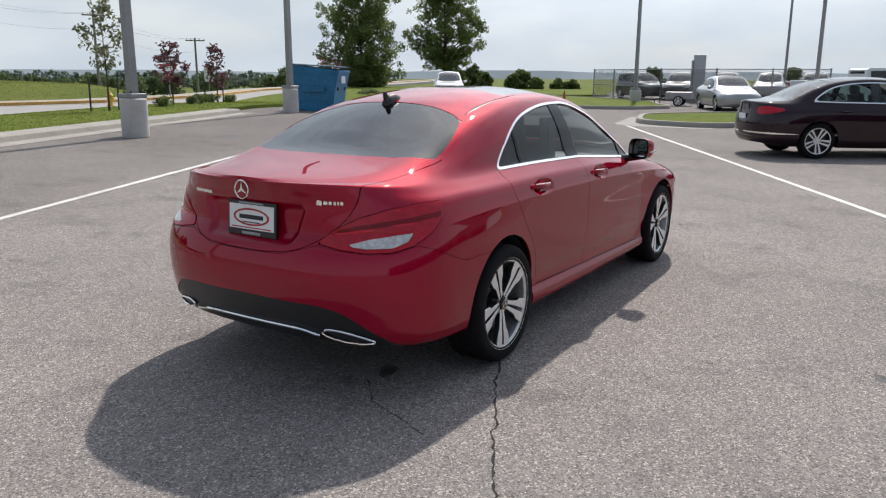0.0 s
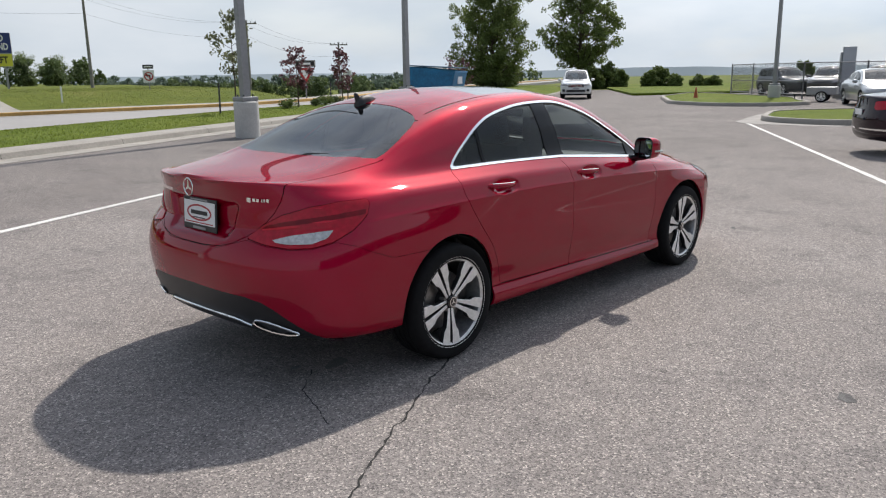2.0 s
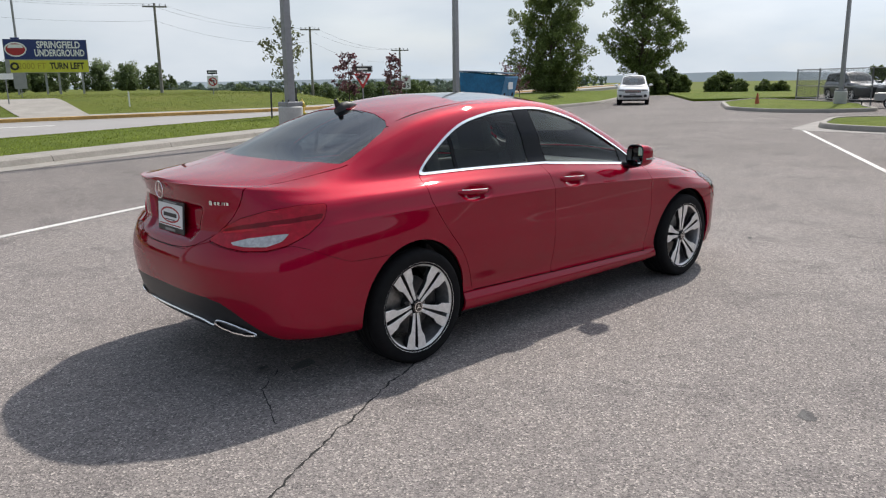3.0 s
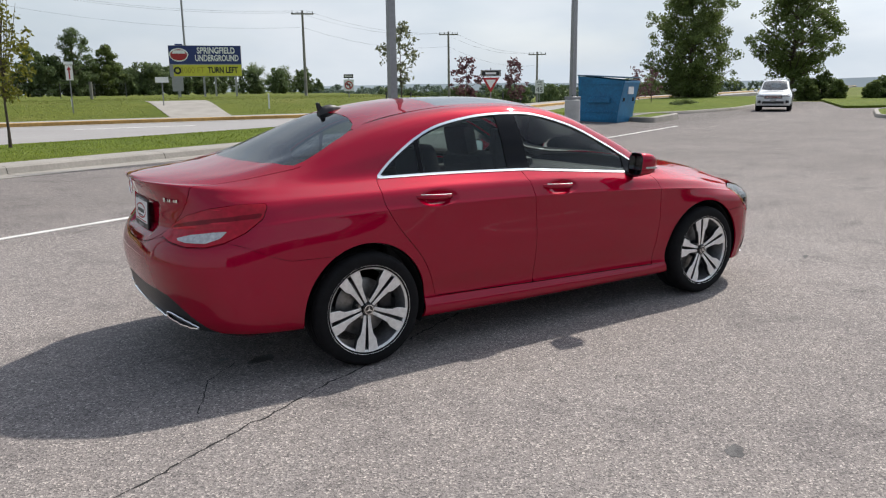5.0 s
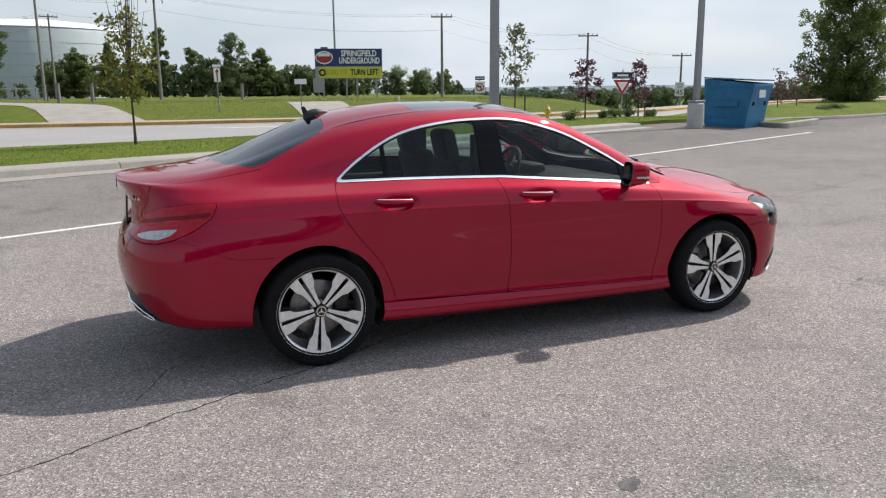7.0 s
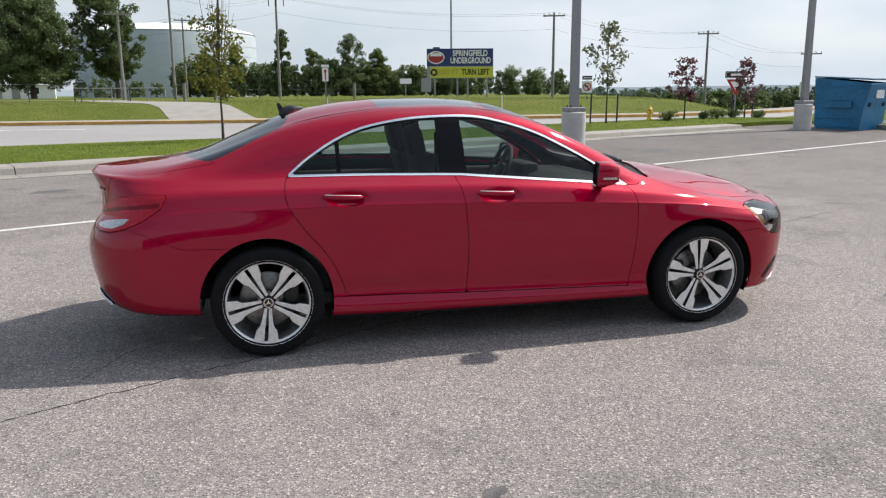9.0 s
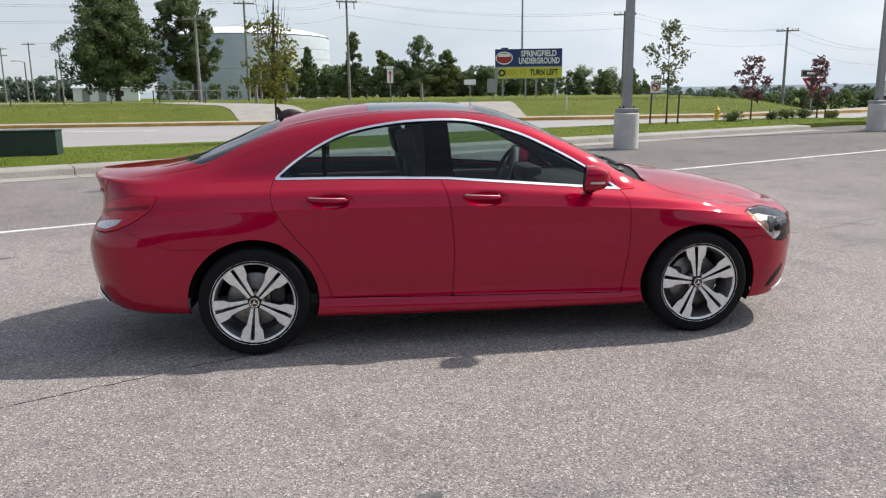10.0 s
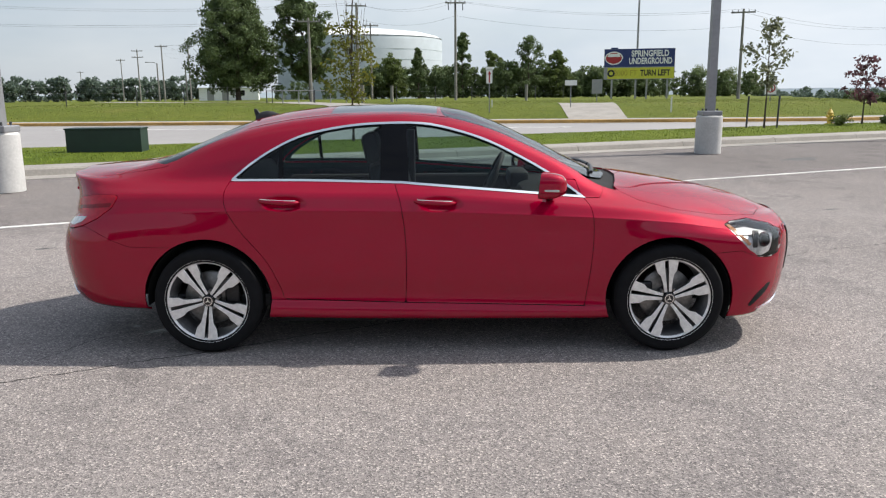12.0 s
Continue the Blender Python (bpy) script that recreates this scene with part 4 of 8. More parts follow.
for s in (-1, 1):
    for nm, poly_f, light, extra in (("rear_door", doorR, (quarter_light, rear_light), "rear"), ("front_door", doorF, (front_light,), "front")):
        d = emit(nm, cut(plain, poly_f, shrink(poly_f, G2), neg(f_dlo, 0.0), neg(f_sill, 0.002)), M_RED, car, s)
        for lf in light:
            w = emit("window", cut(SKIN, f_in, lf), M_SIDE_GLASS, d, s, "tinted side window glass", lift=-0.008, rim=0)
            w.visible_shadow = False
        hx, hz = (0.44, 0.905) if extra == "rear" else (1.338, 0.896)
        bm = bmesh.new()
        ring = []
        for k in range(15):
            t = k / 14
            xx = hx - 0.118 + 0.236 * t
            yy = 0.842 + 0.036 * math.sin(math.pi * min(1, max(0, t))) ** 0.35
            ring.append((xx, s * yy, hz - 0.012 * t))
        tube(bm, ring, [0.008 + 0.009 * math.sin(math.pi * k / 14) ** 0.5 for k in range(15)], 10)
        h = part("door_handle", bm, M_RED, d, "red pull handle with a chrome strip", smooth=True, sharp=60)
        bm = bmesh.new()
        tube(bm, [(p[0], p[1] + s * 0.008, p[2] + 0.0125) for p in ring[1:-1]], 0.0026, 6)
        part("chrome_strip", bm, M_CHROME, h, "chrome strip", smooth=True)
    for lo, hi in ((0.3, 0.7), (0.9, 1.5), (1.7, 2.4)):
        emit("window_pillar", cut(SKIN, f_in, neg(f_lights), slab_x((lo, 0), (hi, 0))), M_PILLAR, car, s, "gloss black window pillar", lift=-0.003, rim=0.006)
    emit("window_seal", cut(SKIN, f_dlo, neg(shrink(f_dlo, 0.02))), M_GAP, car, s, "black rubber window seal", lift=-0.010, rim=0)
    emit("chrome_surround", cut(SKIN, f_dlo, neg(f_in)), M_CHROME, car, s, "bright chrome window surround", lift=0.003, rim=0.010)
    emit("sill", cut(plain, f_sill, shrink(f_sill, 0.001)), M_RED, car, s)
    emit("front_wing", cut(plain, f_fender, shrink(f_fender, G2), neg(f_sill, 0.001), neg(f_bonnet, G2), neg(f_cowl), neg(f_front_bumper, 0.001), neg(f_head, 0.002)), M_RED, car, s)
    lamp = emit("tail_lamp", cut(SKIN, f_tail, shrink(f_tail, 0.002)), M_LAMP_RED, car, s, "red tail lamp with a clear reverse section", lift=0.004, rim=0.014)
    rev = f_lamp(REVERSE_LAMP)
    emit("reverse_lens", cut(SKIN, rev), M_LAMP_CLEAR, lamp, s, "clear reverse lens", lift=0.0065, rim=0.004)

    def f_band(V, s=s):
        return np.minimum(f_tail(V) - 0.012, 0.011 - np.abs(V[:, 2] - np.interp(phi_of(V), (30, 45, 60, 68), (.80, .845, .872, .882))))
    emit("dark_band", cut(SKIN, f_band), M_LAMP_RED_DEEP, lamp, s, "deep red light guide", lift=0.006, rim=0.003)
    for lo, hi, z0 in ((36, 64, 0.895), (34, 60, 0.828)):
        def f_guide(V, lo=lo, hi=hi, z0=z0):
            p = phi_of(V)
            return np.minimum(np.minimum(f_tail(V) - 0.010, 0.0055 - np.abs(V[:, 2] - z0 - 0.0022 * (p - 45))), np.minimum(p - lo, hi - p) * 0.01)
        emit("light_guide", cut(SKIN, f_guide), M_LAMP_GLOW, lamp, s, "bright red light guide", lift=0.0062, rim=0.003)
    hl = emit("headlamp", cut(SKIN, f_head, shrink(f_head, 0.002)), M_LAMP_GLASS, car, s, "clear headlamp with a bright reflector inside", lift=0.003, rim=0.01)
    hl.visible_shadow = False
    emit("headlamp_bowl", cut(SKIN, shrink(f_head, 0.004)), M_BOWL, hl, s, "grey reflector bowl", lift=-0.05, rim=0)

    def f_amber(V):
        x, y, z = cols(V)
        return np.minimum(np.minimum(f_head(V) - 0.004, 0.010 - np.abs((x - 3.015) * 0.70 + (z - 0.742) * 0.714 - 0.022)), z - 0.625)
    emit("side_marker", cut(SKIN, f_amber), M_AMBER, hl, s, "amber side marker", lift=-0.008, rim=0.004)


# ---- wheels ----
def wheel_meshes():
    made = {}
    bm = bmesh.new()
    prof = [(0.236, -0.108), (0.252, -0.113), (0.285, -0.117), (0.300, -0.112), (0.3115, -0.098), (0.3165, -0.075), (0.3168, -0.062), (0.311, -0.060), (0.311, -0.050), (0.317, -0.048), (0.318, -0.022), (0.312, -0.020), (0.312, -0.010), (0.318, -0.008),
            (0.318, 0.008), (0.312, 0.010), (0.312, 0.020), (0.318, 0.022), (0.317, 0.048), (0.311, 0.050), (0.311, 0.060), (0.3168, 0.062), (0.3165, 0.075), (0.3115, 0.098), (0.300, 0.112), (0.285, 0.117), (0.252, 0.113), (0.236, 0.108)]
    lathe(bm, prof, 72, "Y")
    made["tyre"] = (bm, M_RUBBER)
    bm = bmesh.new()
    lathe(bm, [(0.238, -0.104), (0.247, -0.109), (0.249, -0.103), (0.240, -0.098), (0.228, -0.094), (0.219, -0.07), (0.213, 0.0), (0.214, 0.07), (0.238, 0.10)], 72, "Y")
    made["rim"] = (bm, M_BARREL)
    bm = bmesh.new()
    lathe(bm, [(0.2265, -0.0955), (0.2385, -0.1005), (0.2475, -0.1095), (0.2478, -0.112), (0.2395, -0.1075), (0.2270, -0.098)], 72, "Y")
    made["rim_lip"] = (bm, M_RIM)
    bm = bmesh.new()
    lathe(bm, [(0.0, -0.06), (0.052, -0.062), (0.062, -0.05), (0.064, 0.02)], 32, "Y")
    made["hub"] = (bm, M_RIM_DARK)
    bm = bmesh.new()
    lathe(bm, [(0.0, -0.02), (0.145, -0.02), (0.16, -0.012), (0.16, 0.014), (0.0, 0.014)], 48, "Y")
    made["brake_disc"] = (bm, M_DISC)
    bm = bmesh.new()
    lathe(bm, [(0.0, -0.099), (0.026, -0.099), (0.0335, -0.095), (0.034, -0.085)], 28, "Y")
    made["centre_cap"] = (bm, M_GLOSS_BLACK)
    return made


def spoke_mesh(face):
    """One half of a split blade spoke: narrow at the hub, flaring to the rim. face: its machined front or its dark flanks."""
    bm = bmesh.new()
    # radius, edge by the slot, outer edge, depth
    run = [(0.036, 0.004, 0.021, -0.083), (0.075, 0.0055, 0.026, -0.088), (0.115, 0.0075, 0.033, -0.0935), (0.140, 0.0085, 0.039, -0.0965),
           (0.163, 0.0095, 0.057, -0.0995), (0.195, 0.0105, 0.064, -0.1025), (0.2335, 0.0105, 0.070, -0.1055)]
    top, low = [], []
    for r, a, b, y in run:
        rim_r = math.sqrt(max(0.0, r * r - (b * b if r > 0.2 else 0)))
        zs = (r, rim_r)
        q = 0.0022
        top.append([bm.verts.new((o, y + d, z)) for o, d, z in ((a, q, zs[0]), (a + q, 0, zs[0]), (b - q, 0, zs[1]), (b, q, zs[1]))])
        low.append([bm.verts.new((a, y + 0.036, zs[0])), bm.verts.new((b, y + 0.030, zs[1]))])
    for i in range(len(run) - 1):
        if face:
            for k in range(3):
                bm.faces.new((top[i][k], top[i][k + 1], top[i + 1][k + 1], top[i + 1][k]))
        else:
            bm.faces.new((low[i][0], top[i][0], top[i + 1][0], low[i + 1][0]))
            bm.faces.new((top[i][3], low[i][1], low[i + 1][1], top[i + 1][3]))
            bm.faces.new((low[i][1], low[i][0], low[i + 1][0], low[i + 1][1]))
    return bm


M_RIM = material("machined_alloy", (0.86, 0.85, 0.83), 0.36, 0.45, vary=0.08, scale=20)
M_BARREL = material("grey_wheel_barrel", (0.30, 0.30, 0.31), 0.36, 0.6, vary=0.15, scale=20)
M_RIM_DARK = material("grey_painted_alloy", (0.03, 0.03, 0.032), 0.4, 0.4, vary=0.15, scale=20)
M_DISC = material("brake_steel", (0.28, 0.27, 0.26), 0.4, 0.8, vary=0.2, scale=20)


def make_wheel(x, side):
    w = new("wheel")
    w.parent = car
    w.matrix_basis = Matrix.Translation((x, side * 0.775, AXLE_Z)) @ (Matrix.Identity(4) if side < 0 else Matrix.Rotation(math.pi, 4, "Z"))
    return w


wheel_data = {}
for nm, (bm, mt) in wheel_meshes().items():
    bmesh.ops.recalc_face_normals(bm, faces=bm.faces)
    me = bpy.data.meshes.new(nm)
    bm.to_mesh(me)
    bm.free()
    me.shade_smooth()
    me.set_sharp_from_angle(angle=radians(35))
    me.materials.append(mt)
    wheel_data[nm] = me


def spoke_data(face, mt):
    one = spoke_mesh(face)
    bm = bmesh.new()
    tmp = bpy.data.meshes.new("spoke")
    one.to_mesh(tmp)
    one.free()
    bm.from_mesh(tmp)
    geom = list(bm.verts)
    dup = bmesh.ops.duplicate(bm, geom=list(bm.verts) + list(bm.edges) + list(bm.faces))
    bmesh.ops.scale(bm, vec=(-1, 1, 1), verts=[g for g in dup["geom"] if isinstance(g, bmesh.types.BMVert)])
    bmesh.ops.recalc_face_normals(bm, faces=bm.faces)
    me = bpy.data.meshes.new("spoke")
    bm.to_mesh(me)
    bm.free()
    me.materials.append(mt)
    return me


SPOKE_FACE, SPOKE_FLANK = spoke_data(True, M_RIM), spoke_data(False, M_RIM_DARK)
star_bm = bmesh.new()
for k in range(3):
    a = 2 * math.pi * k / 3
    m = Matrix.Rotation(a, 4, "Y")
    vs = [star_bm.verts.new(m @ Vector(p)) for p in ((-0.004, -0.1005, 0), (0.004, -0.1005, 0), (0, -0.1005, 0.023))]
    star_bm.faces.new(vs)
lathe(star_bm, [(0.0235, -0.1003), (0.0275, -0.1003)], 24, "Y")
STAR = bpy.data.meshes.new("cap_emblem")
star_bm.to_mesh(STAR)
star_bm.free()
STAR.materials.append(M_CHROME)
bolt_bm = bmesh.new()
lathe(bolt_bm, [(0.0, -0.062), (0.009, -0.062), (0.0105, -0.055), (0.0105, -0.03)], 6, "Y")
BOLT = bpy.data.meshes.new("wheel_bolt")
bolt_bm.to_mesh(BOLT)
bolt_bm.free()
BOLT.materials.append(M_DISC)
for wx, turn in ((0.0, -30.0), (BASE, -7.0)):
    for side in (-1, 1):
        w = make_wheel(wx, side)
        for nm, me in wheel_data.items():
            o = new(nm, me)
            o.parent = w
        for k in range(5):
            m = Matrix.Rotation(radians(turn + 72 * k), 4, "Y")
            for me in (SPOKE_FACE, SPOKE_FLANK):
                o = new("spoke", me)
                o.parent = w
                o.matrix_basis = m
            o = new("wheel_bolt", BOLT)
            o.parent = w
            o.matrix_basis = Matrix.Rotation(radians(turn + 36 + 72 * k), 4, "Y") @ Matrix.Translation((0.0, -0.02, 0.053))
        o = new("cap_emblem", STAR)
        o.parent = w
        bm = bmesh.new()
        box(bm, -0.045, 0.045, -0.045, 0.045, -0.06, 0.06, 0.015)
        part("brake_caliper", bm, M_RIM_DARK, w, at=Matrix.Translation((-0.13 if wx else 0.13, 0.0, 0.03)))

# wheel wells and underside
for wx in (0.0, BASE):
    for side in (-1, 1):
        bm = bmesh.new()
        r, prev = 0.362, None
        for k in range(25):
            a = math.pi * (-0.12 + (1.24 if wx else 1.15) * k / 24)
            p = (wx + r * math.cos(a), AXLE_Z + r * math.sin(a))
            ring = [bm.verts.new((p[0], side * yy, p[1])) for yy in (0.45, 0.848)]
            if prev:
                bm.faces.new((prev[0], prev[1], ring[1], ring[0]))
            prev = ring
        c = bm.verts.new((wx, side * 0.45, AXLE_Z))
        inner = [v for v in bm.verts if abs(abs(v.co.y) - 0.45) < 1e-4 and v is not c]
        for a, b in zip(inner, inner[1:]):
            bm.faces.new((a, b, c))
        part("wheel_well", bm, M_GAP, car, smooth=True)
bm = bmesh.new()
box(bm, 0.37, 2.33, -0.80, 0.80, 0.17, 0.24, 0.02)
box(bm, -0.70, 0.40, -0.42, 0.42, 0.24, 0.34, 0.02)
box(bm, 2.3, 3.35, -0.42, 0.42, 0.19, 0.30, 0.02)
box(bm, -0.72, -0.40, -0.66, 0.66, 0.31, 0.35, 0.01)
box(bm, 3.05, 3.30, -0.62, 0.62, 0.20, 0.24, 0.01)
part("underside", bm, M_GAP, car)


# ---- mirrors, fin, tips, plate ----
M_MIRROR = material("mirror", (0.8, 0.82, 0.84), 0.02, 1.0, vary=0.0, fine=0)
def loop_pt(a, w, h, e=0.55):
    """A point of a squarish oval."""
    return (w * math.copysign(abs(math.cos(a)) ** e, math.cos(a)), h * math.copysign(abs(math.sin(a)) ** e, math.sin(a)))


def mirror_shell(z0, z1):
    """The housing between two heights: a flat open back, a rounded nose."""
    bm = bmesh.new()
    rings = []
    for q in np.linspace(0, 1, 11):
        x = -0.048 + 0.142 * q
        k = max(0.02, (1 - q ** 2.8) ** 0.5)
        ring = []
        for i in range(40):
            yy, zz = loop_pt(2 * math.pi * (i + 0.5) / 40, 0.082 * k, 0.074 * (0.25 + 0.75 * k))
            ring.append(bm.verts.new((x + 0.10 * zz * (1 - q), yy, min(z1, max(z0, zz)))))
        rings.append(ring)
    for a, b in zip(rings, rings[1:]):
        for i in range(40):
            f = (a[i], a[(i + 1) % 40], b[(i + 1) % 40], b[i])
            if max(v.co.z for v in f) - min(v.co.z for v in f) > 1e-5 or z0 < max(v.co.z for v in f) < z1:
                bm.faces.new(f)
    bm.faces.new(rings[-1])
    return bm


for side in (-1, 1):
    mir = part("door_mirror", mirror_shell(-0.036, 0.2), M_RED, car, "red door mirror housing with a clear indicator strip", smooth=True, sharp=60, at=pose(1.985, side * 0.928, 0.990, 0, 0, side * 14))
    part("mirror_base", mirror_shell(-0.2, -0.0365), M_RED, mir, smooth=True, sharp=60)
    bm = bmesh.new()
    n = 40
    lips = []
    for fx, f in ((0.0, 1.0), (-0.003, 0.97), (-0.001, 0.88), (0.045, 0.84)):
        lips.append([bm.verts.new((-0.048 + fx + 0.10 * loop_pt(2 * math.pi * (i + 0.5) / n, 1, 0.074 * f)[1], loop_pt(2 * math.pi * (i + 0.5) / n, 0.082 * f, 1)[0], loop_pt(2 * math.pi * (i + 0.5) / n, 1, 0.074 * f)[1])) for i in range(n)])
    for a, b in zip(lips, lips[1:]):
        for i in range(n):
            bm.faces.new((a[i], a[(i + 1) % n], b[(i + 1) % n], b[i]))
    bm.faces.new(lips[-1])
    part("mirror_bezel", bm, M_GLOSS_BLACK, mir, "black mirror bezel")
    bm = bmesh.new()
    bm.faces.new([bm.verts.new((0.0, *loop_pt(2 * math.pi * (i + 0.5) / n, 0.063, 0.058))) for i in range(n)])
    part("mirror_glass", bm, M_MIRROR, mir, "silvered mirror glass", at=pose(-0.022, 0, 0, 0, 4, side * 12))
    bm = bmesh.new()
    tube(bm, [(-0.02, -side * 0.15, -0.085), (0.0, -side * 0.10, -0.075), (0.0, -side * 0.02, -0.055)], [0.03, 0.026, 0.03], 10)
    part("mirror_foot", bm, M_GLOSS_BLACK, mir, "black mirror foot", smooth=True)
    bm = bmesh.new()
    box(bm, -0.02, 0.062, *sorted((side * 0.066, side * 0.0835)), -0.026, -0.014, 0.003)
    part("repeater_lamp", bm, M_LAMP_CLEAR, mir, "clear indicator strip")

bm = bmesh.new()
prev = None
for t in np.linspace(0, 1, 19):
    x = 0.125 + 0.155 * t
    hh = float(np.interp(t, (0, 0.25, 0.5, 0.75, 1.0), (0.030, 0.042, 0.038, 0.024, 0.002)))
    wb = float(np.interp(t, (0, 0.2, 0.6, 1.0), (0.020, 0.030, 0.027, 0.003)))
    z0 = float(pchip(MID_X, MID_Z, x)) - 0.004
    ring = [bm.verts.new((x, wb * c, z0 + (0.006 + hh) * h)) for c, h in ((-1, 0), (-0.9, 0.45), (-0.5, 0.9), (0, 1.0), (0.5, 0.9), (0.9, 0.45), (1, 0))]
    if prev:
        for k in range(6):
            bm.faces.new((prev[k], prev[k + 1], ring[k + 1], ring[k]))
    else:
        bm.faces.new(ring)
    prev = ring
bm.faces.new(prev[::-1])
fin = part("antenna_fin", bm, M_BLACK_PLASTIC, car, "black shark-fin aerial", smooth=True, sharp=50)
bm = bmesh.new()
blade = [(0.128, 0.010), (0.118, 0.045), (0.112, 0.082), (0.120, 0.090), (0.132, 0.088), (0.146, 0.062), (0.168, 0.036), (0.19, 0.024), (0.19, 0.010)]
zb = float(pchip(MID_X, MID_Z, 0.15)) - 0.002
rows = []
for yy, k in ((-0.0085, 0.0), (-0.004, 0.0), (0.004, 0.0), (0.0085, 0.0)):
    inset = 0.86 if abs(yy) > 0.006 else 1.0
    rows.append([bm.verts.new((0.145 + (px - 0.145) * inset, yy, zb + pz * (0.76 if inset < 1 else 0.80))) for px, pz in blade])
for a, b in zip(rows, rows[1:]):
    for i in range(len(blade)):
        bm.faces.new((a[i], a[(i + 1) % len(blade)], b[(i + 1) % len(blade)], b[i]))
bm.faces.new(rows[0])
bm.faces.new(rows[-1][::-1])
part("fin_blade", bm, M_BLACK_PLASTIC, fin, smooth=True, sharp=50)


def rear_x(y, z):
    """Where the tail's surface lies at a half width and height."""
    V, N, F = SKIN
    d = (V[:, 1] - abs(y)) ** 2 + (V[:, 2] - z) ** 2 + np.where(V[:, 0] > -0.35, 9, 0)
    return float(V[int(d.argmin()), 0])


for side in (-1, 1):
    outline = [(0.43, 0.345), (0.46, 0.366), (0.54, 0.362), (0.61, 0.342), (0.655, 0.318), (0.64, 0.306), (0.57, 0.302), (0.48, 0.320)]
    pts = smooth_outline(outline + outline[:1], 4)[:-1]
    ring = [(rear_x(y, z) - 0.006, side * y, z) for y, z in pts]
    bm = bmesh.new()
    tube(bm, ring + ring[:1], 0.0055, 6, cap=False)
    tip = part("exhaust_tip", bm, M_CHROME, car, "chrome-framed exhaust outlet", smooth=True)
    bm = bmesh.new()
    vs = [bm.verts.new((p[0] + 0.004, p[1], p[2])) for p in ring]
    back = [bm.verts.new((p[0] + 0.035, p[1] * 0.985, 0.335 + (p[2] - 0.335) * 0.7)) for p in ring]
    n = len(vs)
    for i in range(n):
        bm.faces.new((vs[i], vs[(i + 1) % n], back[(i + 1) % n], back[i]))
    bm.faces.new(back)
    part("outlet", bm, M_GAP, tip, "dark outlet")
bar = []
for k in range(41):
    y = -0.41 + 0.82 * k / 40
    e = abs(y) / 0.41
    z = 0.352 - 0.0 * e - 0.022 * max(0, (e - 0.75) / 0.25)
    bar.append((rear_x(y, z) - 0.004, y, z))
sm = [bar[0]] + [tuple((np.array(bar[i - 1]) + np.array(bar[i]) * 2 + np.array(bar[i + 1])) / 4) for i in range(1, 40)] + [bar[-1]]
part("diffuser_strip", tubem(sm, 0.008, 8), M_CHROME, car, "chrome strip across the rear bumper", smooth=True)

plate = part("plate_frame", boxm(-0.008, 0.0, -0.158, 0.158, -0.083, 0.083, 0.004), M_TRIM, car, "black plate frame", at=pose(-0.952, -0.012, 0.838, 0, 4, 0))
part("plate_card", boxm(-0.0105, -0.008, -0.146, 0.146, -0.052, 0.066), M_SIGN_WHITE, plate, "white dealer card")
bm = bmesh.new()
for k in range(40):
    a0, a1 = 2 * math.pi * k / 40, 2 * math.pi * (k + 1) / 40
    bm.faces.new([bm.verts.new((-0.0112, ry * math.cos(a), 0.008 + rz * math.sin(a))) for ry, rz, a in ((0.118, 0.042, a0), (0.118, 0.042, a1), (0.104, 0.033, a1), (0.104, 0.033, a0))])
part("oval_ring", bm, M_SIGN_RED, plate, "red oval ring")
for nm, y0, y1, z0, z1, mt in (("dark_bar", -0.078, 0.078, -0.002, 0.018, M_SIGN_BLACK), ("small_bar", -0.13, 0.13, -0.046, -0.041, M_SIGN_RED), ("small_bar", -0.055, 0.055, -0.020, -0.015, M_SIGN_BLACK),
                               ("frame_bar", -0.06, 0.06, -0.076, -0.063, M_SIGN_BACK), ("frame_bar", -0.08, 0.08, 0.070, 0.078, M_SIGN_BACK)):
    part(nm, boxm(-0.0118, -0.0106, y0, y1, z0, z1), mt, plate)

# badges on the boot lid, as plain shapes
bx = min(rear_x(0.0, 0.945), rear_x(0.0, 0.985), rear_x(0.0, 1.015)) - 0.002
bm = bmesh.new()
ring = [(bx - 0.006, 0.043 * math.cos(a), 0.983 + 0.043 * math.sin(a)) for a in (2 * math.pi * k / 36 for k in range(37))]
tube(bm, ring, 0.0035, 6, cap=False)
for k in range(3):
    a = math.pi / 2 + 2 * math.pi * k / 3
    d, t = Vector((0, math.cos(a), math.sin(a))), Vector((0, -math.sin(a), math.cos(a)))
    c = Vector((bx - 0.008, 0, 0.983))
    vs = [bm.verts.new(c + t * 0.0075), bm.verts.new(c - t * 0.0075), bm.verts.new(c + d * 0.041 + Vector((0.002, 0, 0)))]
    bm.faces.new(vs)
part("round_badge", bm, M_CHROME, car, "chrome ring badge", smooth=True)
for y0, widths, z in ((-0.385, (0.028, 0.020, 0.014, 0.014, 0.006, 0.014), 0.945), (0.405, (0.02, 0.016, 0.02, 0.0, 0.018, 0.018, 0.02), 0.945)):
    bm = bmesh.new()
    y = y0
    for wd in widths:
        if wd:
            x = rear_x(y - wd / 2, z)
            x2 = rear_x(y - wd, z)
            h = 0.0075 if wd != 0.028 else 0.011
            vs = [bm.verts.new(p) for p in ((x - 0.006, y, z - h), (x2 - 0.006, y - wd, z - h - 0.002), (x2 - 0.006, y - wd - 0.002, z + h - 0.002), (x - 0.006, y - 0.002, z + h))]
            bm.faces.new(vs)
        y -= wd + 0.005
    part("badge_bars", bm, M_CHROME, car, "small chrome model badge bars")

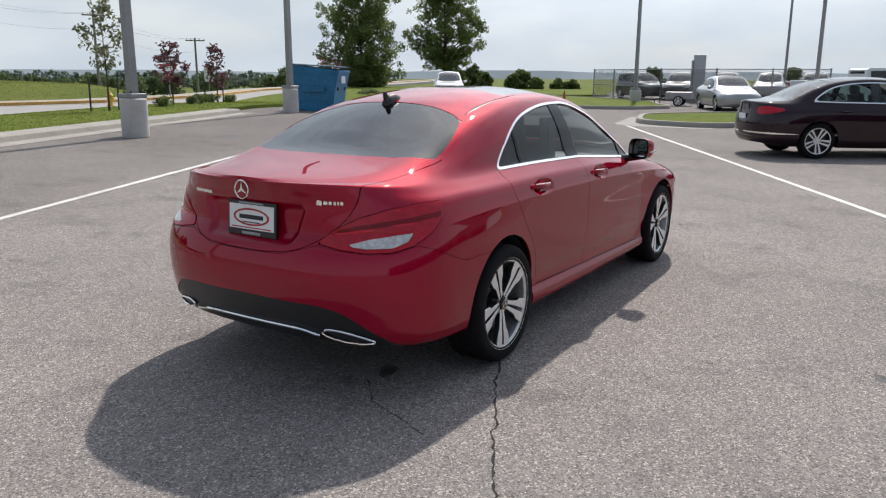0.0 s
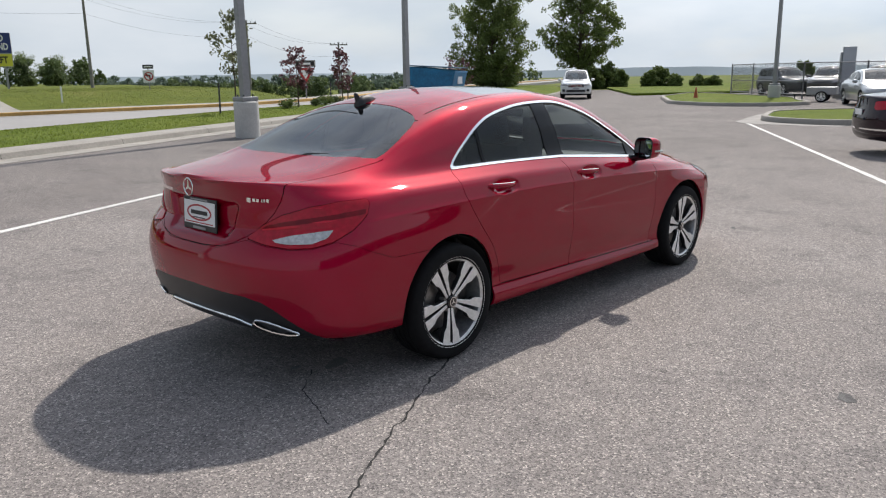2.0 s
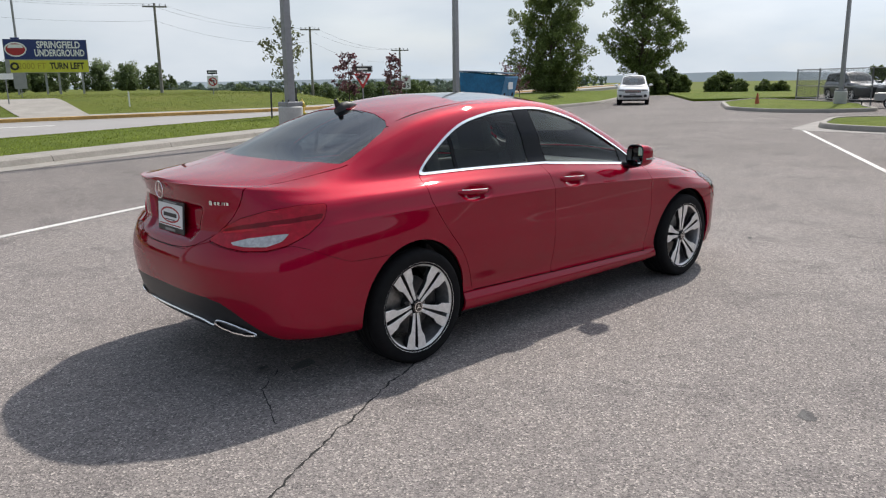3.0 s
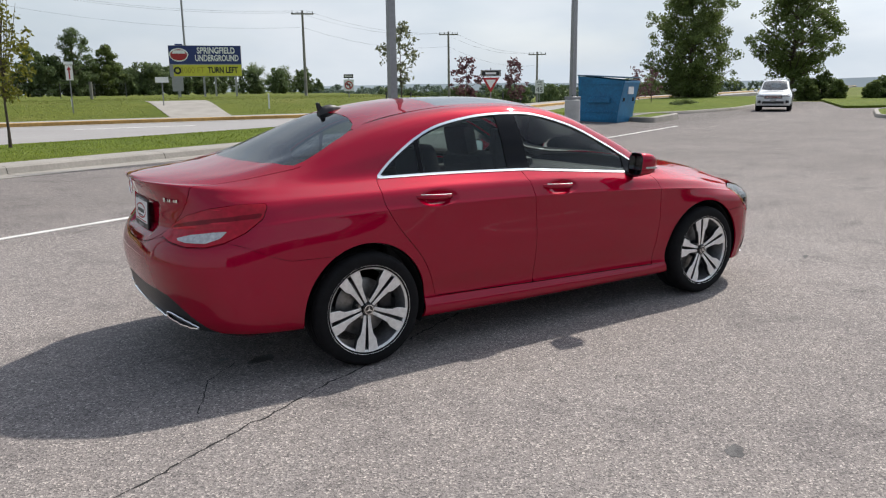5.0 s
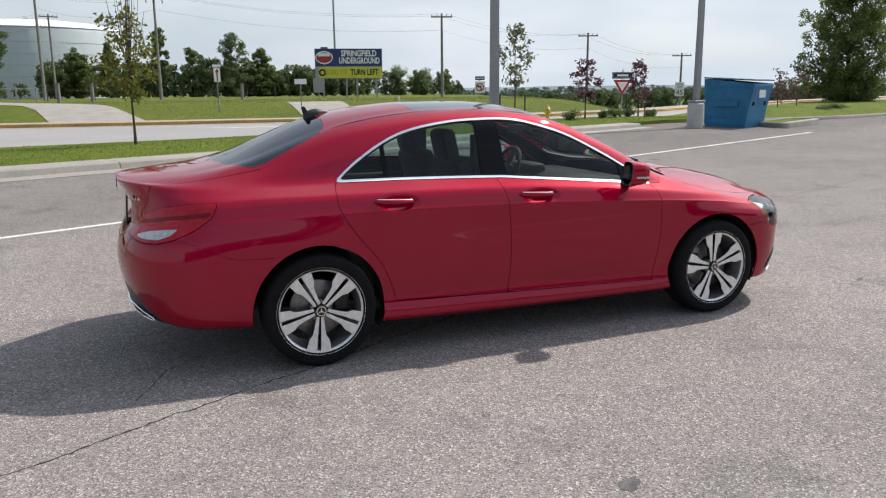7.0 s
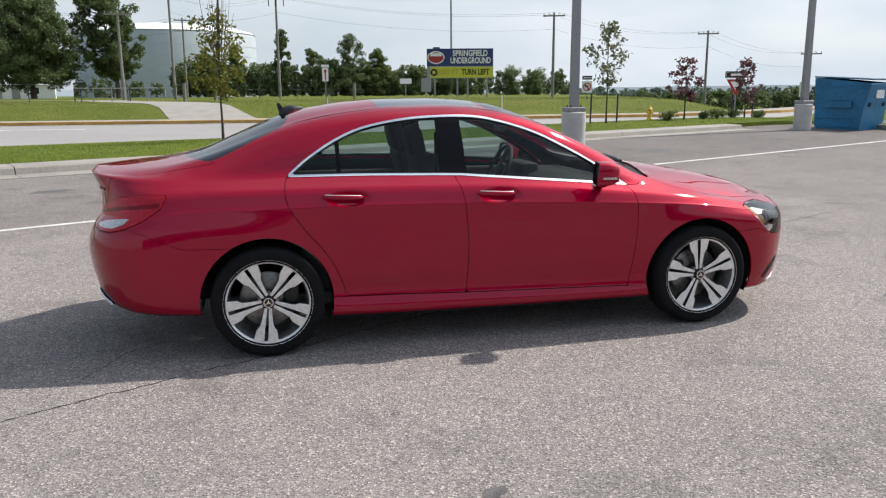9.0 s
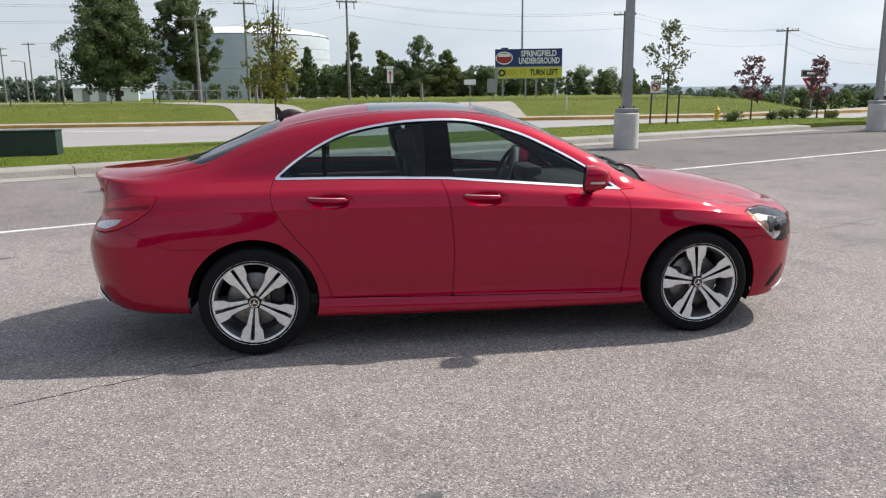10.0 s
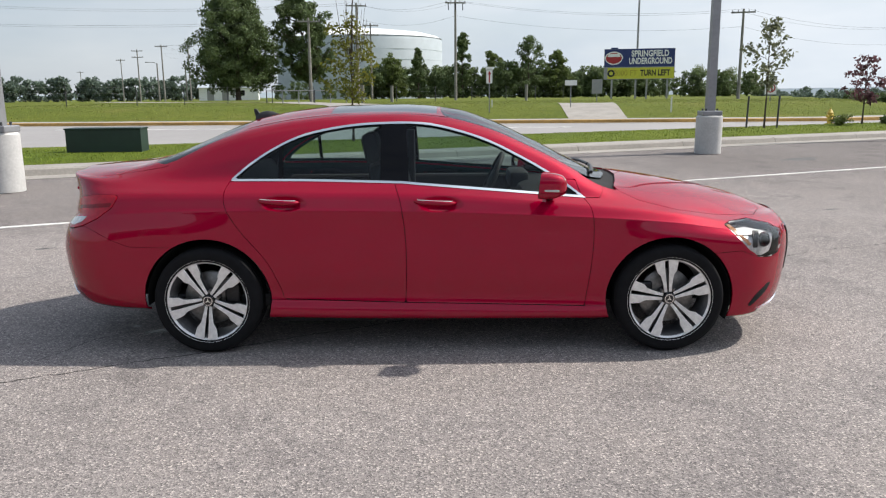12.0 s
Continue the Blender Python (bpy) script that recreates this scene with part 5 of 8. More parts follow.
# front skirt strip and intake slit
for side in (-1, 1):
    V, N, F = SKIN

    def f_slit(V):
        x, y, z = cols(V)
        return np.where((x > 3.1) & (y > 0.5), poly_sd(x, z, [(3.165, .262), (3.19, .258), (3.30, .345), (3.335, .395), (3.30, .385), (3.22, .33)]), -1)
    emit("intake_slit", cut(hull, f_slit), M_GAP, car, side, "dark intake slit", lift=0.002, rim=0.002)

    def f_skirt(V):
        x, y, z = cols(V)
        return np.minimum(0.012 - np.abs(z - 0.226 - 0.12 * (x - 3.3)), x - 3.24)
    emit("skirt_strip", cut(hull, f_skirt), M_CHROME, car, side, "chrome strip along the front skirt", lift=0.006, rim=0.006)


def f_grille(V):
    x, y, z = cols(V)
    return np.minimum(np.minimum(0.46 - y, x - 3.3), np.minimum(z - 0.40, 0.675 - z))


emit("grille", cut(hull, f_grille), M_GLOSS_BLACK, car, 0, "gloss black radiator grille", lift=0.008, rim=0.012)

# wipers at the windscreen's foot, and a projector in each headlamp
for y0, y1 in ((0.52, -0.08), (-0.02, -0.52)):
    pts = []
    for k in range(9):
        y = y0 + (y1 - y0) * k / 8
        d = (SKIN[0][:, 1] - abs(y)) ** 2 + (SKIN[0][:, 0] - (2.36 - 0.10 * abs(y)) + 0.02 * k / 8) ** 2 + np.where(SKIN[0][:, 2] < 0.9, 9, 0)
        v = SKIN[0][int(d.argmin())]
        pts.append((float(v[0]), y, float(v[2]) + 0.018))
    part("wiper", tubem(pts, 0.011, 6), M_TRIM, car, "black windscreen wiper", smooth=True)
for side in (-1, 1):
    bm = bmesh.new()
    near = SKIN[0][int(((SKIN[0][:, 0] - 3.285) ** 2 + (SKIN[0][:, 2] - 0.645) ** 2 + np.where(SKIN[0][:, 1] < 0.3, 9, 0)).argmin())]
    bmesh.ops.create_uvsphere(bm, u_segments=18, v_segments=10, radius=0.036)
    for v in bm.verts:
        v.co.z *= 1.25
    part("projector_lens", bm, M_GLOSS_BLACK, car, "dark headlamp projector lens", smooth=True, at=pose(float(near[0]) - 0.012, side * (float(near[1]) - 0.036), 0.642))
    bm = bmesh.new()
    box(bm, -0.014, 0.014, -0.02, 0.02, -0.05, 0.05, 0.006)
    part("lamp_divider", bm, M_TRIM, car, "dark headlamp divider", at=pose(float(near[0]) - 0.075, side * (float(near[1]) - 0.012), 0.650))


# ---- interior ----
def cushion(bm, c, size, rot=(0, 0, 0), bevel=0.05):
    box(bm, -size[0] / 2, size[0] / 2, -size[1] / 2, size[1] / 2, -size[2] / 2, size[2] / 2, bevel, pose(*c, *rot))


def seat(x, y):
    bm = bmesh.new()
    cushion(bm, (x + 0.10, y, 0.50), (0.52, 0.50, 0.16), (0, -6, 0), 0.06)
    cushion(bm, (x - 0.20, y, 0.80), (0.15, 0.48, 0.62), (0, -16, 0), 0.06)
    s = part("seat", bm, M_INTERIOR, car, "dark upholstered front seat", smooth=True)
    bm = bmesh.new()
    cushion(bm, (x - 0.33, y, 1.17), (0.10, 0.26, 0.20), (0, -12, 0), 0.04)
    part("headrest", bm, M_INTERIOR, s, smooth=True)


seat(1.27, -0.36)
seat(1.27, 0.36)
bm = bmesh.new()
cushion(bm, (0.42, 0, 0.52), (0.52, 1.20, 0.18), (0, -6, 0), 0.06)
cushion(bm, (0.12, 0, 0.80), (0.15, 1.20, 0.50), (0, -22, 0), 0.06)
rear_seat = part("rear_bench", bm, M_INTERIOR, car, "dark rear bench seat", smooth=True)
for y in (-0.36, 0.36):
    bm = bmesh.new()
    cushion(bm, (0.0, y, 1.08), (0.09, 0.24, 0.12), (0, -15, 0), 0.035)
    part("headrest", bm, M_INTERIOR, rear_seat, smooth=True)
bm = bmesh.new()
box(bm, -0.30, 2.2, -0.78, 0.78, 0.26, 0.34, 0.02)
part("cabin_floor", bm, M_DASH, car)
bm = bmesh.new()
box(bm, 1.88, 2.36, -0.70, 0.70, 0.60, 0.90, 0.07)
box(bm, 1.84, 1.98, 0.18, 0.56, 0.84, 0.96, 0.03)
dash = part("dashboard", bm, M_DASH, car, "dark dashboard", smooth=True)
bm = bmesh.new()
box(bm, -0.62, -0.02, -0.62, 0.62, 0.96, 1.0, 0.01)
part("parcel_shelf", bm, M_DASH, car)
bm = bmesh.new()
ring = [(0.19 * math.cos(a), 0.19 * math.sin(a), 0) for a in (2 * math.pi * k / 28 for k in range(29))]
tube(bm, ring, 0.016, 8, cap=False)
box(bm, -0.18, 0.18, -0.02, 0.02, -0.02, 0.01, 0.005)
box(bm, -0.06, 0.06, -0.06, 0.06, -0.04, 0.012, 0.02)
part("steering_wheel", bm, M_INTERIOR, car, "dark leather steering wheel", smooth=True, at=pose(1.72, 0.36, 0.90, 0, -65, 0))
bm = bmesh.new()
box(bm, -0.012, 0.012, -0.11, 0.11, -0.03, 0.03, 0.01)
part("rear_view_mirror", bm, M_BLACK_PLASTIC, car, "black interior rear-view mirror", at=pose(1.62, 0, 1.235, 0, 10, 0))
for side in (-1, 1):
    part("pillar_trim", boxm(1.03, 1.16, *sorted((side * 0.55, side * 0.62)), 0.35, 1.24, 0.01), M_DASH, car)
    bm = bmesh.new()
    box(bm, 0.2, 2.10, *sorted((side * 0.66, side * 0.72)), 0.30, 0.90, 0.02)
    part("door_card", bm, M_INTERIOR, car)


# ---- grass blades on the verge and the bank beyond the road ----
def blade_field(name, spots, height, width, mat, label, seed):
    """Many short leaning blades, each a narrow tapered quad; spots: rows of x, y, z."""
    rng = np.random.default_rng(seed)
    p = np.asarray(spots, float)
    n = len(p)
    a = rng.uniform(0, 2 * np.pi, n)
    side = np.stack([np.cos(a), np.sin(a), np.zeros(n)], 1) * (width * rng.uniform(0.5, 1.3, n))[:, None]
    b = rng.uniform(0, 2 * np.pi, n)
    h = height * rng.uniform(0.4, 1.3, n)
    tip = np.stack([np.cos(b) * h * 0.5, np.sin(b) * h * 0.5, h], 1)
    quads = np.stack([p - side, p + side, p + tip + side * 0.25, p + tip - side * 0.25], 1)
    me_ob = leaf_mesh(name, quads, mat)
    return tagged(me_ob, label, "grass", kind="stuff")


def verge_spots(n, seed):
    rng = np.random.default_rng(seed)
    out = []
    for _ in range(n):
        u = rng.uniform(-16.0, 30.0)
        v = 9.86 + (float(np.interp(u, *ROAD_EDGE)) - 9.9) * rng.uniform() ** 1.3
        x, y = lot(u, v)
        out.append((x, y, verge_height(x, y) - 0.008))
    return out


def bank_spots(n, seed):
    rng = np.random.default_rng(seed)
    out = []
    for _ in range(n):
        x = rng.uniform(-34.0, 38.0)
        y = far_edge(x) + 3.4 + 34.0 * rng.uniform() ** 1.4
        if -14 < x < 1 and abs(x + 2.0 + 0.31 * (y - 36)) < 3.2 or 7.3 < x < 12.6 and y < 48.5:
            continue
        out.append((x, y, ground_height(x, y) - 0.01))
    return out


# ---- trees and shrubs ----
def leaf_cloud(rng, centres, per, size, squash=1.0):
    """Corners of many small four-sided leaves scattered round clump centres (centre, radius)."""
    cs = np.array([c for c, r in centres], float)
    rs = np.array([r for c, r in centres], float)
    count = np.maximum(4, (per * rs * rs).astype(int))
    c, r = np.repeat(cs, count, axis=0), np.repeat(rs, count)
    n = len(r)

    def unit(v):
        return v / np.maximum(np.linalg.norm(v, axis=1, keepdims=True), 1e-9)
    p = c + unit(rng.normal(size=(n, 3))) * (r * rng.uniform(0.35, 1.0, n))[:, None] * np.array([1, 1, squash])
    a = unit(rng.normal(size=(n, 3)))
    b = unit(np.cross(a, rng.normal(size=(n, 3))))
    s = (size * rng.uniform(0.6, 1.3, n))[:, None]
    return np.stack([p - a * s, p + b * s * 0.5, p + a * s, p - b * s * 0.5], 1)


def leaf_mesh(name, quads, mat, parent=None):
    n = len(quads)
    me = bpy.data.meshes.new(name)
    me.vertices.add(4 * n)
    me.vertices.foreach_set("co", np.asarray(quads, np.float32).ravel())
    me.loops.add(4 * n)
    me.loops.foreach_set("vertex_index", np.arange(4 * n, dtype=np.int32))
    me.polygons.add(n)
    me.polygons.foreach_set("loop_start", np.arange(0, 4 * n, 4, dtype=np.int32))
    me.update(calc_edges=True)
    me.materials.append(mat)
    ob = new(name, me)
    if parent:
        ob.parent = parent
    return ob


M_BLADE = leaf_material("grass_blade", (0.185, 0.235, 0.036), 0.4)
M_BLADE_DRY = leaf_material("dry_grass_blade", (0.210, 0.235, 0.062), 0.4)
blade_field("grass_blades", verge_spots(40000, 91), 0.032, 0.012, M_BLADE, "short mown green grass blades on the verge", 92)
blade_field("grass_blades", bank_spots(45000, 93), 0.06, 0.022, M_BLADE_DRY, "longer pale green grass on the bank beyond the road", 94)

PROFILES = {
    "full": ((0.0, 0.62), (0.15, 0.9), (0.4, 1.0), (0.65, 0.95), (0.85, 0.7), (1.0, 0.22)),
    "broad": ((0.0, 0.72), (0.14, 1.0), (0.4, 0.92), (0.68, 0.66), (0.88, 0.38), (1.0, 0.1)),
    "round": ((0.0, 0.35), (0.18, 0.8), (0.42, 1.0), (0.68, 0.86), (0.88, 0.5), (1.0, 0.12)),
    "oval": ((0.0, 0.72), (0.15, 0.92), (0.4, 1.0), (0.65, 0.84), (0.85, 0.56), (1.0, 0.15)),
    "cone": ((0.0, 0.85), (0.12, 1.0), (0.4, 0.86), (0.7, 0.55), (0.9, 0.28), (1.0, 0.06)),
    "flame": ((0.0, 0.45), (0.2, 0.9), (0.42, 1.0), (0.7, 0.85), (0.9, 0.55), (1.0, 0.12)),
    "column": ((0.0, 0.5), (0.3, 0.95), (0.6, 0.9), (0.85, 0.55), (1.0, 0.15)),
}


def grow_tree(name, x, y, z, height, spread, trunk_h, leaf, label, seed=1, clumps=60, leaves=4000, size=0.14, trunk_r=0.16, lean=0.0, shape="round", bare=0.0, group="", fine=0.17):
    """A trunk with limbs that reach into an uneven crown of leaf clumps with gaps between them."""
    rng = np.random.default_rng(seed)
    t = thing(name, pose(x, y, z), label, "tree", group)
    prof_f, prof_r = zip(*PROFILES[shape])
    bm = bmesh.new()
    top = trunk_h + (height - trunk_h) * 0.86
    path, rad = [], []
    for k in range(7):
        f = k / 6
        path.append((lean * f * f + 0.02 * spread * rng.normal() * f, 0.02 * spread * rng.normal() * f, top * f))
        rad.append(trunk_r * (1 - 0.85 * f) * (1.25 if k == 0 else 1.0))
    tube(bm, path, rad, 8)
    centres = []
    n_limb = max(6, clumps // 4)
    for i in range(n_limb):
        f = (i + rng.uniform()) / n_limb
        ang = i * 2.4 + rng.uniform(-0.5, 0.5)
        h1 = trunk_h + (height - trunk_h) * f
        swell = 0.86 + 0.42 * noise.noise(Vector((math.cos(ang) * 1.3 + seed, math.sin(ang) * 1.3, f * 4.0)))
        reach = spread * float(np.interp(f, prof_f, prof_r)) * swell
        h0 = max(trunk_h * 0.85, h1 - reach * rng.uniform(0.3, 0.8))
        s = Vector((lean * (h0 / height) ** 2, 0, h0))
        e = Vector((lean * (h1 / height) ** 2 + math.cos(ang) * reach * 0.9, math.sin(ang) * reach * 0.9, h1))
        mid = (s + e) / 2 + Vector((0, 0, -0.08 * reach))
        r0 = trunk_r * 0.42 * (1 - 0.6 * f)
        tube(bm, [s, mid, e], [r0, r0 * 0.6, r0 * 0.2], 5)
        for j in range(max(2, clumps // n_limb)):
            w = 1.0 - 0.75 * rng.uniform() ** 1.6
            p = s.lerp(e, w) + Vector(rng.normal(size=3)) * spread * 0.10
            if rng.uniform() > bare:
                centres.append((tuple(p), spread * fine * rng.uniform(0.55, 1.35)))
    for j in range(max(2, clumps // 14)):
        centres.append(((lean + rng.normal() * spread * 0.12, rng.normal() * spread * 0.12, height - spread * rng.uniform(0.05, 0.4)), spread * fine * rng.uniform(0.4, 0.9)))
    part("trunk", bm, M_BARK, t, smooth=True)
    area = sum(r * r for c, r in centres)
    leaf_mesh("crown", leaf_cloud(rng, centres, leaves / area, size, 0.8), leaf, t)
    return t


G = ground_height
grow_tree("tree", 48.5, 38.3, 0.3, 8.5, 3.9, 0.4, M_LEAF, "full leafy green tree with low boughs on the grass", 23, 320, 36000, 0.11, 0.2, shape="full", fine=0.15)
grow_tree("tree", 64.5, 40.0, 0.0, 10.6, 4.6, 2.3, M_LEAF, "broad airy green tree with a clear trunk", 4, 300, 26000, 0.13, 0.26, shape="round", fine=0.125)
grow_tree("tree", -29.5, 108.0, G(-29.5, 108), 15.2, 7.6, 2.8, M_LEAF_DARK, "tall dense dark green tree before the white tank", 5, 640, 60000, 0.19, 0.35, shape="broad", fine=0.12)
grow_tree("tree", -19.6, 112.0, G(-19.6, 112), 15.6, 4.9, 3.6, M_LEAF_DARK, "tall leaning dark green tree with a clear trunk", 6, 380, 34000, 0.19, 0.32, lean=-2.2, shape="flame", fine=0.13)


# ---- sky line: far woods and hills ----
def far_wood(name, pts, h0, h1, leaf, label, seed, dens=1.0, size=0.8):
    """A belt of rounded trees that stand close together, of many leaf clumps."""
    rng = np.random.default_rng(seed)
    centres = []
    for (x0, y0), (x1, y1) in zip(pts, pts[1:]):
        hm = (h0 + h1) / 2
        n = max(1, round(math.hypot(x1 - x0, y1 - y0) / (hm * 0.55) * dens))
        for i in range(n):
            f = (i + rng.uniform()) / n
            x, y = x0 + (x1 - x0) * f + rng.normal() * 1.0, y0 + (y1 - y0) * f + rng.normal() * 3
            h = rng.uniform(h0, h1)
            z = G(x, y)
            wide = h * rng.uniform(0.34, 0.5)
            for k in range(26):
                a, q = rng.uniform(0, 6.283), rng.uniform(0.04, 1.0)
                r = wide * math.sqrt(max(0.0, 1 - (1.15 * q - 0.3) ** 2)) * rng.uniform(0.55, 1.0)
                centres.append(((x + r * math.cos(a), y + r * math.sin(a), z + h * (0.06 + 0.86 * q)), h * rng.uniform(0.09, 0.17)))
    area = sum(r * r for c, r in centres)
    per = 26.0 / (size * size)
    return tagged(leaf_mesh(name, leaf_cloud(rng, centres, per, size * 0.5, 0.85), leaf), label, "trees", kind="stuff")


def bearing(t_eye, az, d):
    """A ground place at a compass angle (degrees from +x towards +y) and distance from a point of the walk."""
    return (t_eye[0] + d * math.cos(radians(az)), t_eye[1] + d * math.sin(radians(az)))


# ---- street furniture ----
def light_pole(x, y, h=0.92, r=0.30, top=9.5):
    t = thing("light_pole", pose(x, y, lot_height(x, y)), "grey steel light pole on a round concrete footing", "light pole", "light poles")
    bm = bmesh.new()
    lathe(bm, [(r, 0.0), (r, h - 0.03), (r - 0.03, h), (0.0, h)], 28)
    part("footing", bm, M_CONCRETE_PALE, t, "pale cast concrete footing", smooth=True)
    part("base_cover", boxm(-0.21, 0.21, -0.21, 0.21, h, h + 0.10, 0.02), M_GALV, t)
    bm = bmesh.new()
    tube(bm, [(0, 0, h + 0.09), (0, 0, top)], [0.125, 0.08], 4)
    part("pole", bm, M_GALV, t)
    for a in range(4):
        bm = bmesh.new()
        lathe(bm, [(0.0, 0.05), (0.02, 0.05), (0.02, 0.0)], 6)
        part("bolt", bm, M_DARK_STEEL, t, at=pose(0.17 * math.cos(a * math.pi / 2 + 0.78), 0.17 * math.sin(a * math.pi / 2 + 0.78), h + 0.1))
    return t


for x, y, h, r in ((7.05, 11.8, 0.82, 0.28), (-5.07, 5.85, 0.85, 0.27), (16.76, 16.43, 0.83, 0.27), (37.4, 11.0, 0.72, 0.3), (36.3, 2.1, 0.8, 0.3), (55.8, 6.5, 0.8, 0.3)):
    light_pole(x, y, h, r)


def dumpster_at(cx, cy, ang):
    t = thing("dumpster", pose(cx, cy, lot_height(cx, cy) - 0.01, 0, 0, ang) @ Matrix.Diagonal((0.9, 0.9, 0.92, 1)), "blue painted steel dumpster beside a light pole", "dumpster")
    w, d = 0.90, 1.0
    bm = bmesh.new()
    prof = [(-d + 0.10, 0.10), (d - 0.28, 0.10), (d - 0.20, 0.72), (d, 1.58), (d - 0.04, 1.62), (-d, 1.82)]
    a = [bm.verts.new((-w, y, z)) for y, z in prof]
    b = [bm.verts.new((w, y, z)) for y, z in prof]
    n = len(prof)
    bm.faces.new(a)
    bm.faces.new(b[::-1])
    for i in range(n):
        if i != 4:
            bm.faces.new((a[i], b[i], b[(i + 1) % n], a[(i + 1) % n]))
    part("bin", bm, M_BLUE, t)
    bm = bmesh.new()
    vs = [bm.verts.new(p) for p in ((-w - 0.03, d + 0.02, 1.715), (w + 0.03, d + 0.02, 1.715), (w + 0.03, -d - 0.02, 1.835), (-w - 0.03, -d - 0.02, 1.835))]
    up = [bm.verts.new(v.co + Vector((0, 0.01, 0.045))) for v in vs]
    bm.faces.new(vs[::-1])
    bm.faces.new(up)
    for i in range(4):
        bm.faces.new((vs[i], vs[(i + 1) % 4], up[(i + 1) % 4], up[i]))
    part("lid", bm, M_BLUE_LID, t, "weathered blue-grey lid")
    for s in (-1, 1):
        x0, x1 = sorted((s * (w - 0.01), s * (w + 0.10)))
        part("fork_pocket", boxm(x0, x1, -0.50, 0.42, 0.78, 0.99, 0.01), M_BLUE, t)
        x0, x1 = sorted((s * (w - 0.01), s * (w + 0.03)))
        part("rib", boxm(x0, x1, -0.86, 0.70, 0.40, 0.44), M_BLUE, t)
        part("rib", boxm(x0, x1, -0.95, 0.90, 1.50, 1.54), M_BLUE, t)
    part("rim_bar", boxm(-w - 0.02, w + 0.02, d - 0.06, d + 0.01, 1.53, 1.61, 0.01), M_BLUE, t)
    part("skid", boxm(-w + 0.03, w - 0.03, -d + 0.12, d - 0.30, 0.0, 0.10), M_BLUE, t)
    for s in (-1, 1):
        part("pocket_mouth", boxm(s * 0.55 - 0.09, s * 0.55 + 0.09, d - 0.17, d - 0.135, 0.82, 0.96), M_GAP, t)
    part("sticker", boxm(-0.30, 0.30, d - 0.085, d - 0.045, 1.10, 1.44), M_SIGN_WHITE, t, "faded white notice sticker")
    return t


M_BLUE_LID = material("weathered_blue_lid", (0.03, 0.10, 0.17), 0.6, vary=0.25, scale=2)
dumpster_at(19.0, 16.95, 205.0)


# ---- signs ----
def post(t, h, r=0.03, mat=None):
    part("post", boxm(-r, r, -r * 0.6, r * 0.6, 0, h), mat or M_GALV, t)


def sign_at(name, x, y, z, face_to, label, category="road sign", size=1.0):
    a = math.degrees(math.atan2(face_to[1] - y, face_to[0] - x)) + 90
    return thing(name, pose(x, y, z, 0, 0, a) @ Matrix.Scale(size, 4), label, category)


EYE_SPOT = (-0.5, -4.5)


def plate_poly(name, pts, mat, t, y, thick=0.006, label=""):
    bm = bmesh.new()
    a = [bm.verts.new((px, y, pz)) for px, pz in pts]
    b = [bm.verts.new((px, y + thick, pz)) for px, pz in pts]
    n = len(pts)
    bm.faces.new(a)
    bm.faces.new(b[::-1])
    for i in range(n):
        bm.faces.new((a[i], b[i], b[(i + 1) % n], a[(i + 1) % n]))
    return part(name, bm, mat, t, label)


def rect(cx, cz, w, h):
    return [(cx - w / 2, cz - h / 2), (cx + w / 2, cz - h / 2), (cx + w / 2, cz + h / 2), (cx - w / 2, cz + h / 2)]


def disc(cx, cz, r, n=28, hole=0.0):
    return [(cx + r * math.cos(2 * math.pi * k / n), cz + r * math.sin(2 * math.pi * k / n)) for k in range(n)]


def ring_part(name, cx, cz, r0, r1, mat, t, y):
    bm = bmesh.new()
    n = 32
    for k in range(n):
        a0, a1 = 2 * math.pi * k / n, 2 * math.pi * (k + 1) / n
        bm.faces.new([bm.verts.new((cx + r * math.cos(a), y, cz + r * math.sin(a))) for r, a in ((r0, a0), (r0, a1), (r1, a1), (r1, a0))])
    return part(name, bm, mat, t)


def no_left_turn():
    z0 = G(20.4, 42.5)
    t = sign_at("road_sign", 22.8, 47.5, 1.5 - (1.5 - z0) * 1.11, EYE_SPOT, "white no-left-turn sign with a red ring under a one-way plate", size=1.11)
    h = 2.37 - z0
    post(t, h)
    plate_poly("one_way_plate", rect(0, h - 0.13, 0.62, 0.24), M_SIGN_BLACK, t, -0.03)
    plate_poly("one_way_arrow", [(-0.26, h - 0.13), (-0.16, h - 0.06), (-0.16, h - 0.10), (0.26, h - 0.10), (0.26, h - 0.16), (-0.16, h - 0.16), (-0.16, h - 0.20)], M_SIGN_WHITE, t, -0.036, 0.004)
    c = 1.66 - z0
    plate_poly("sign_face", rect(0, c, 0.66, 0.74), M_SIGN_WHITE, t, -0.03)
    plate_poly("turn_arrow", [(0.10, c - 0.18), (0.10, c + 0.10), (-0.06, c + 0.10), (-0.06, c + 0.17), (-0.19, c + 0.06), (-0.06, c - 0.05), (-0.06, c + 0.03), (0.03, c + 0.03), (0.03, c - 0.18)], M_SIGN_BLACK, t, -0.036, 0.004)
    ring_part("red_ring", 0, c, 0.20, 0.265, M_SIGN_RED, t, -0.038)
    plate_poly("slash", [(-0.19, c + 0.15), (-0.15, c + 0.19), (0.19, c - 0.15), (0.15, c - 0.19)], M_SIGN_RED, t, -0.041, 0.002)


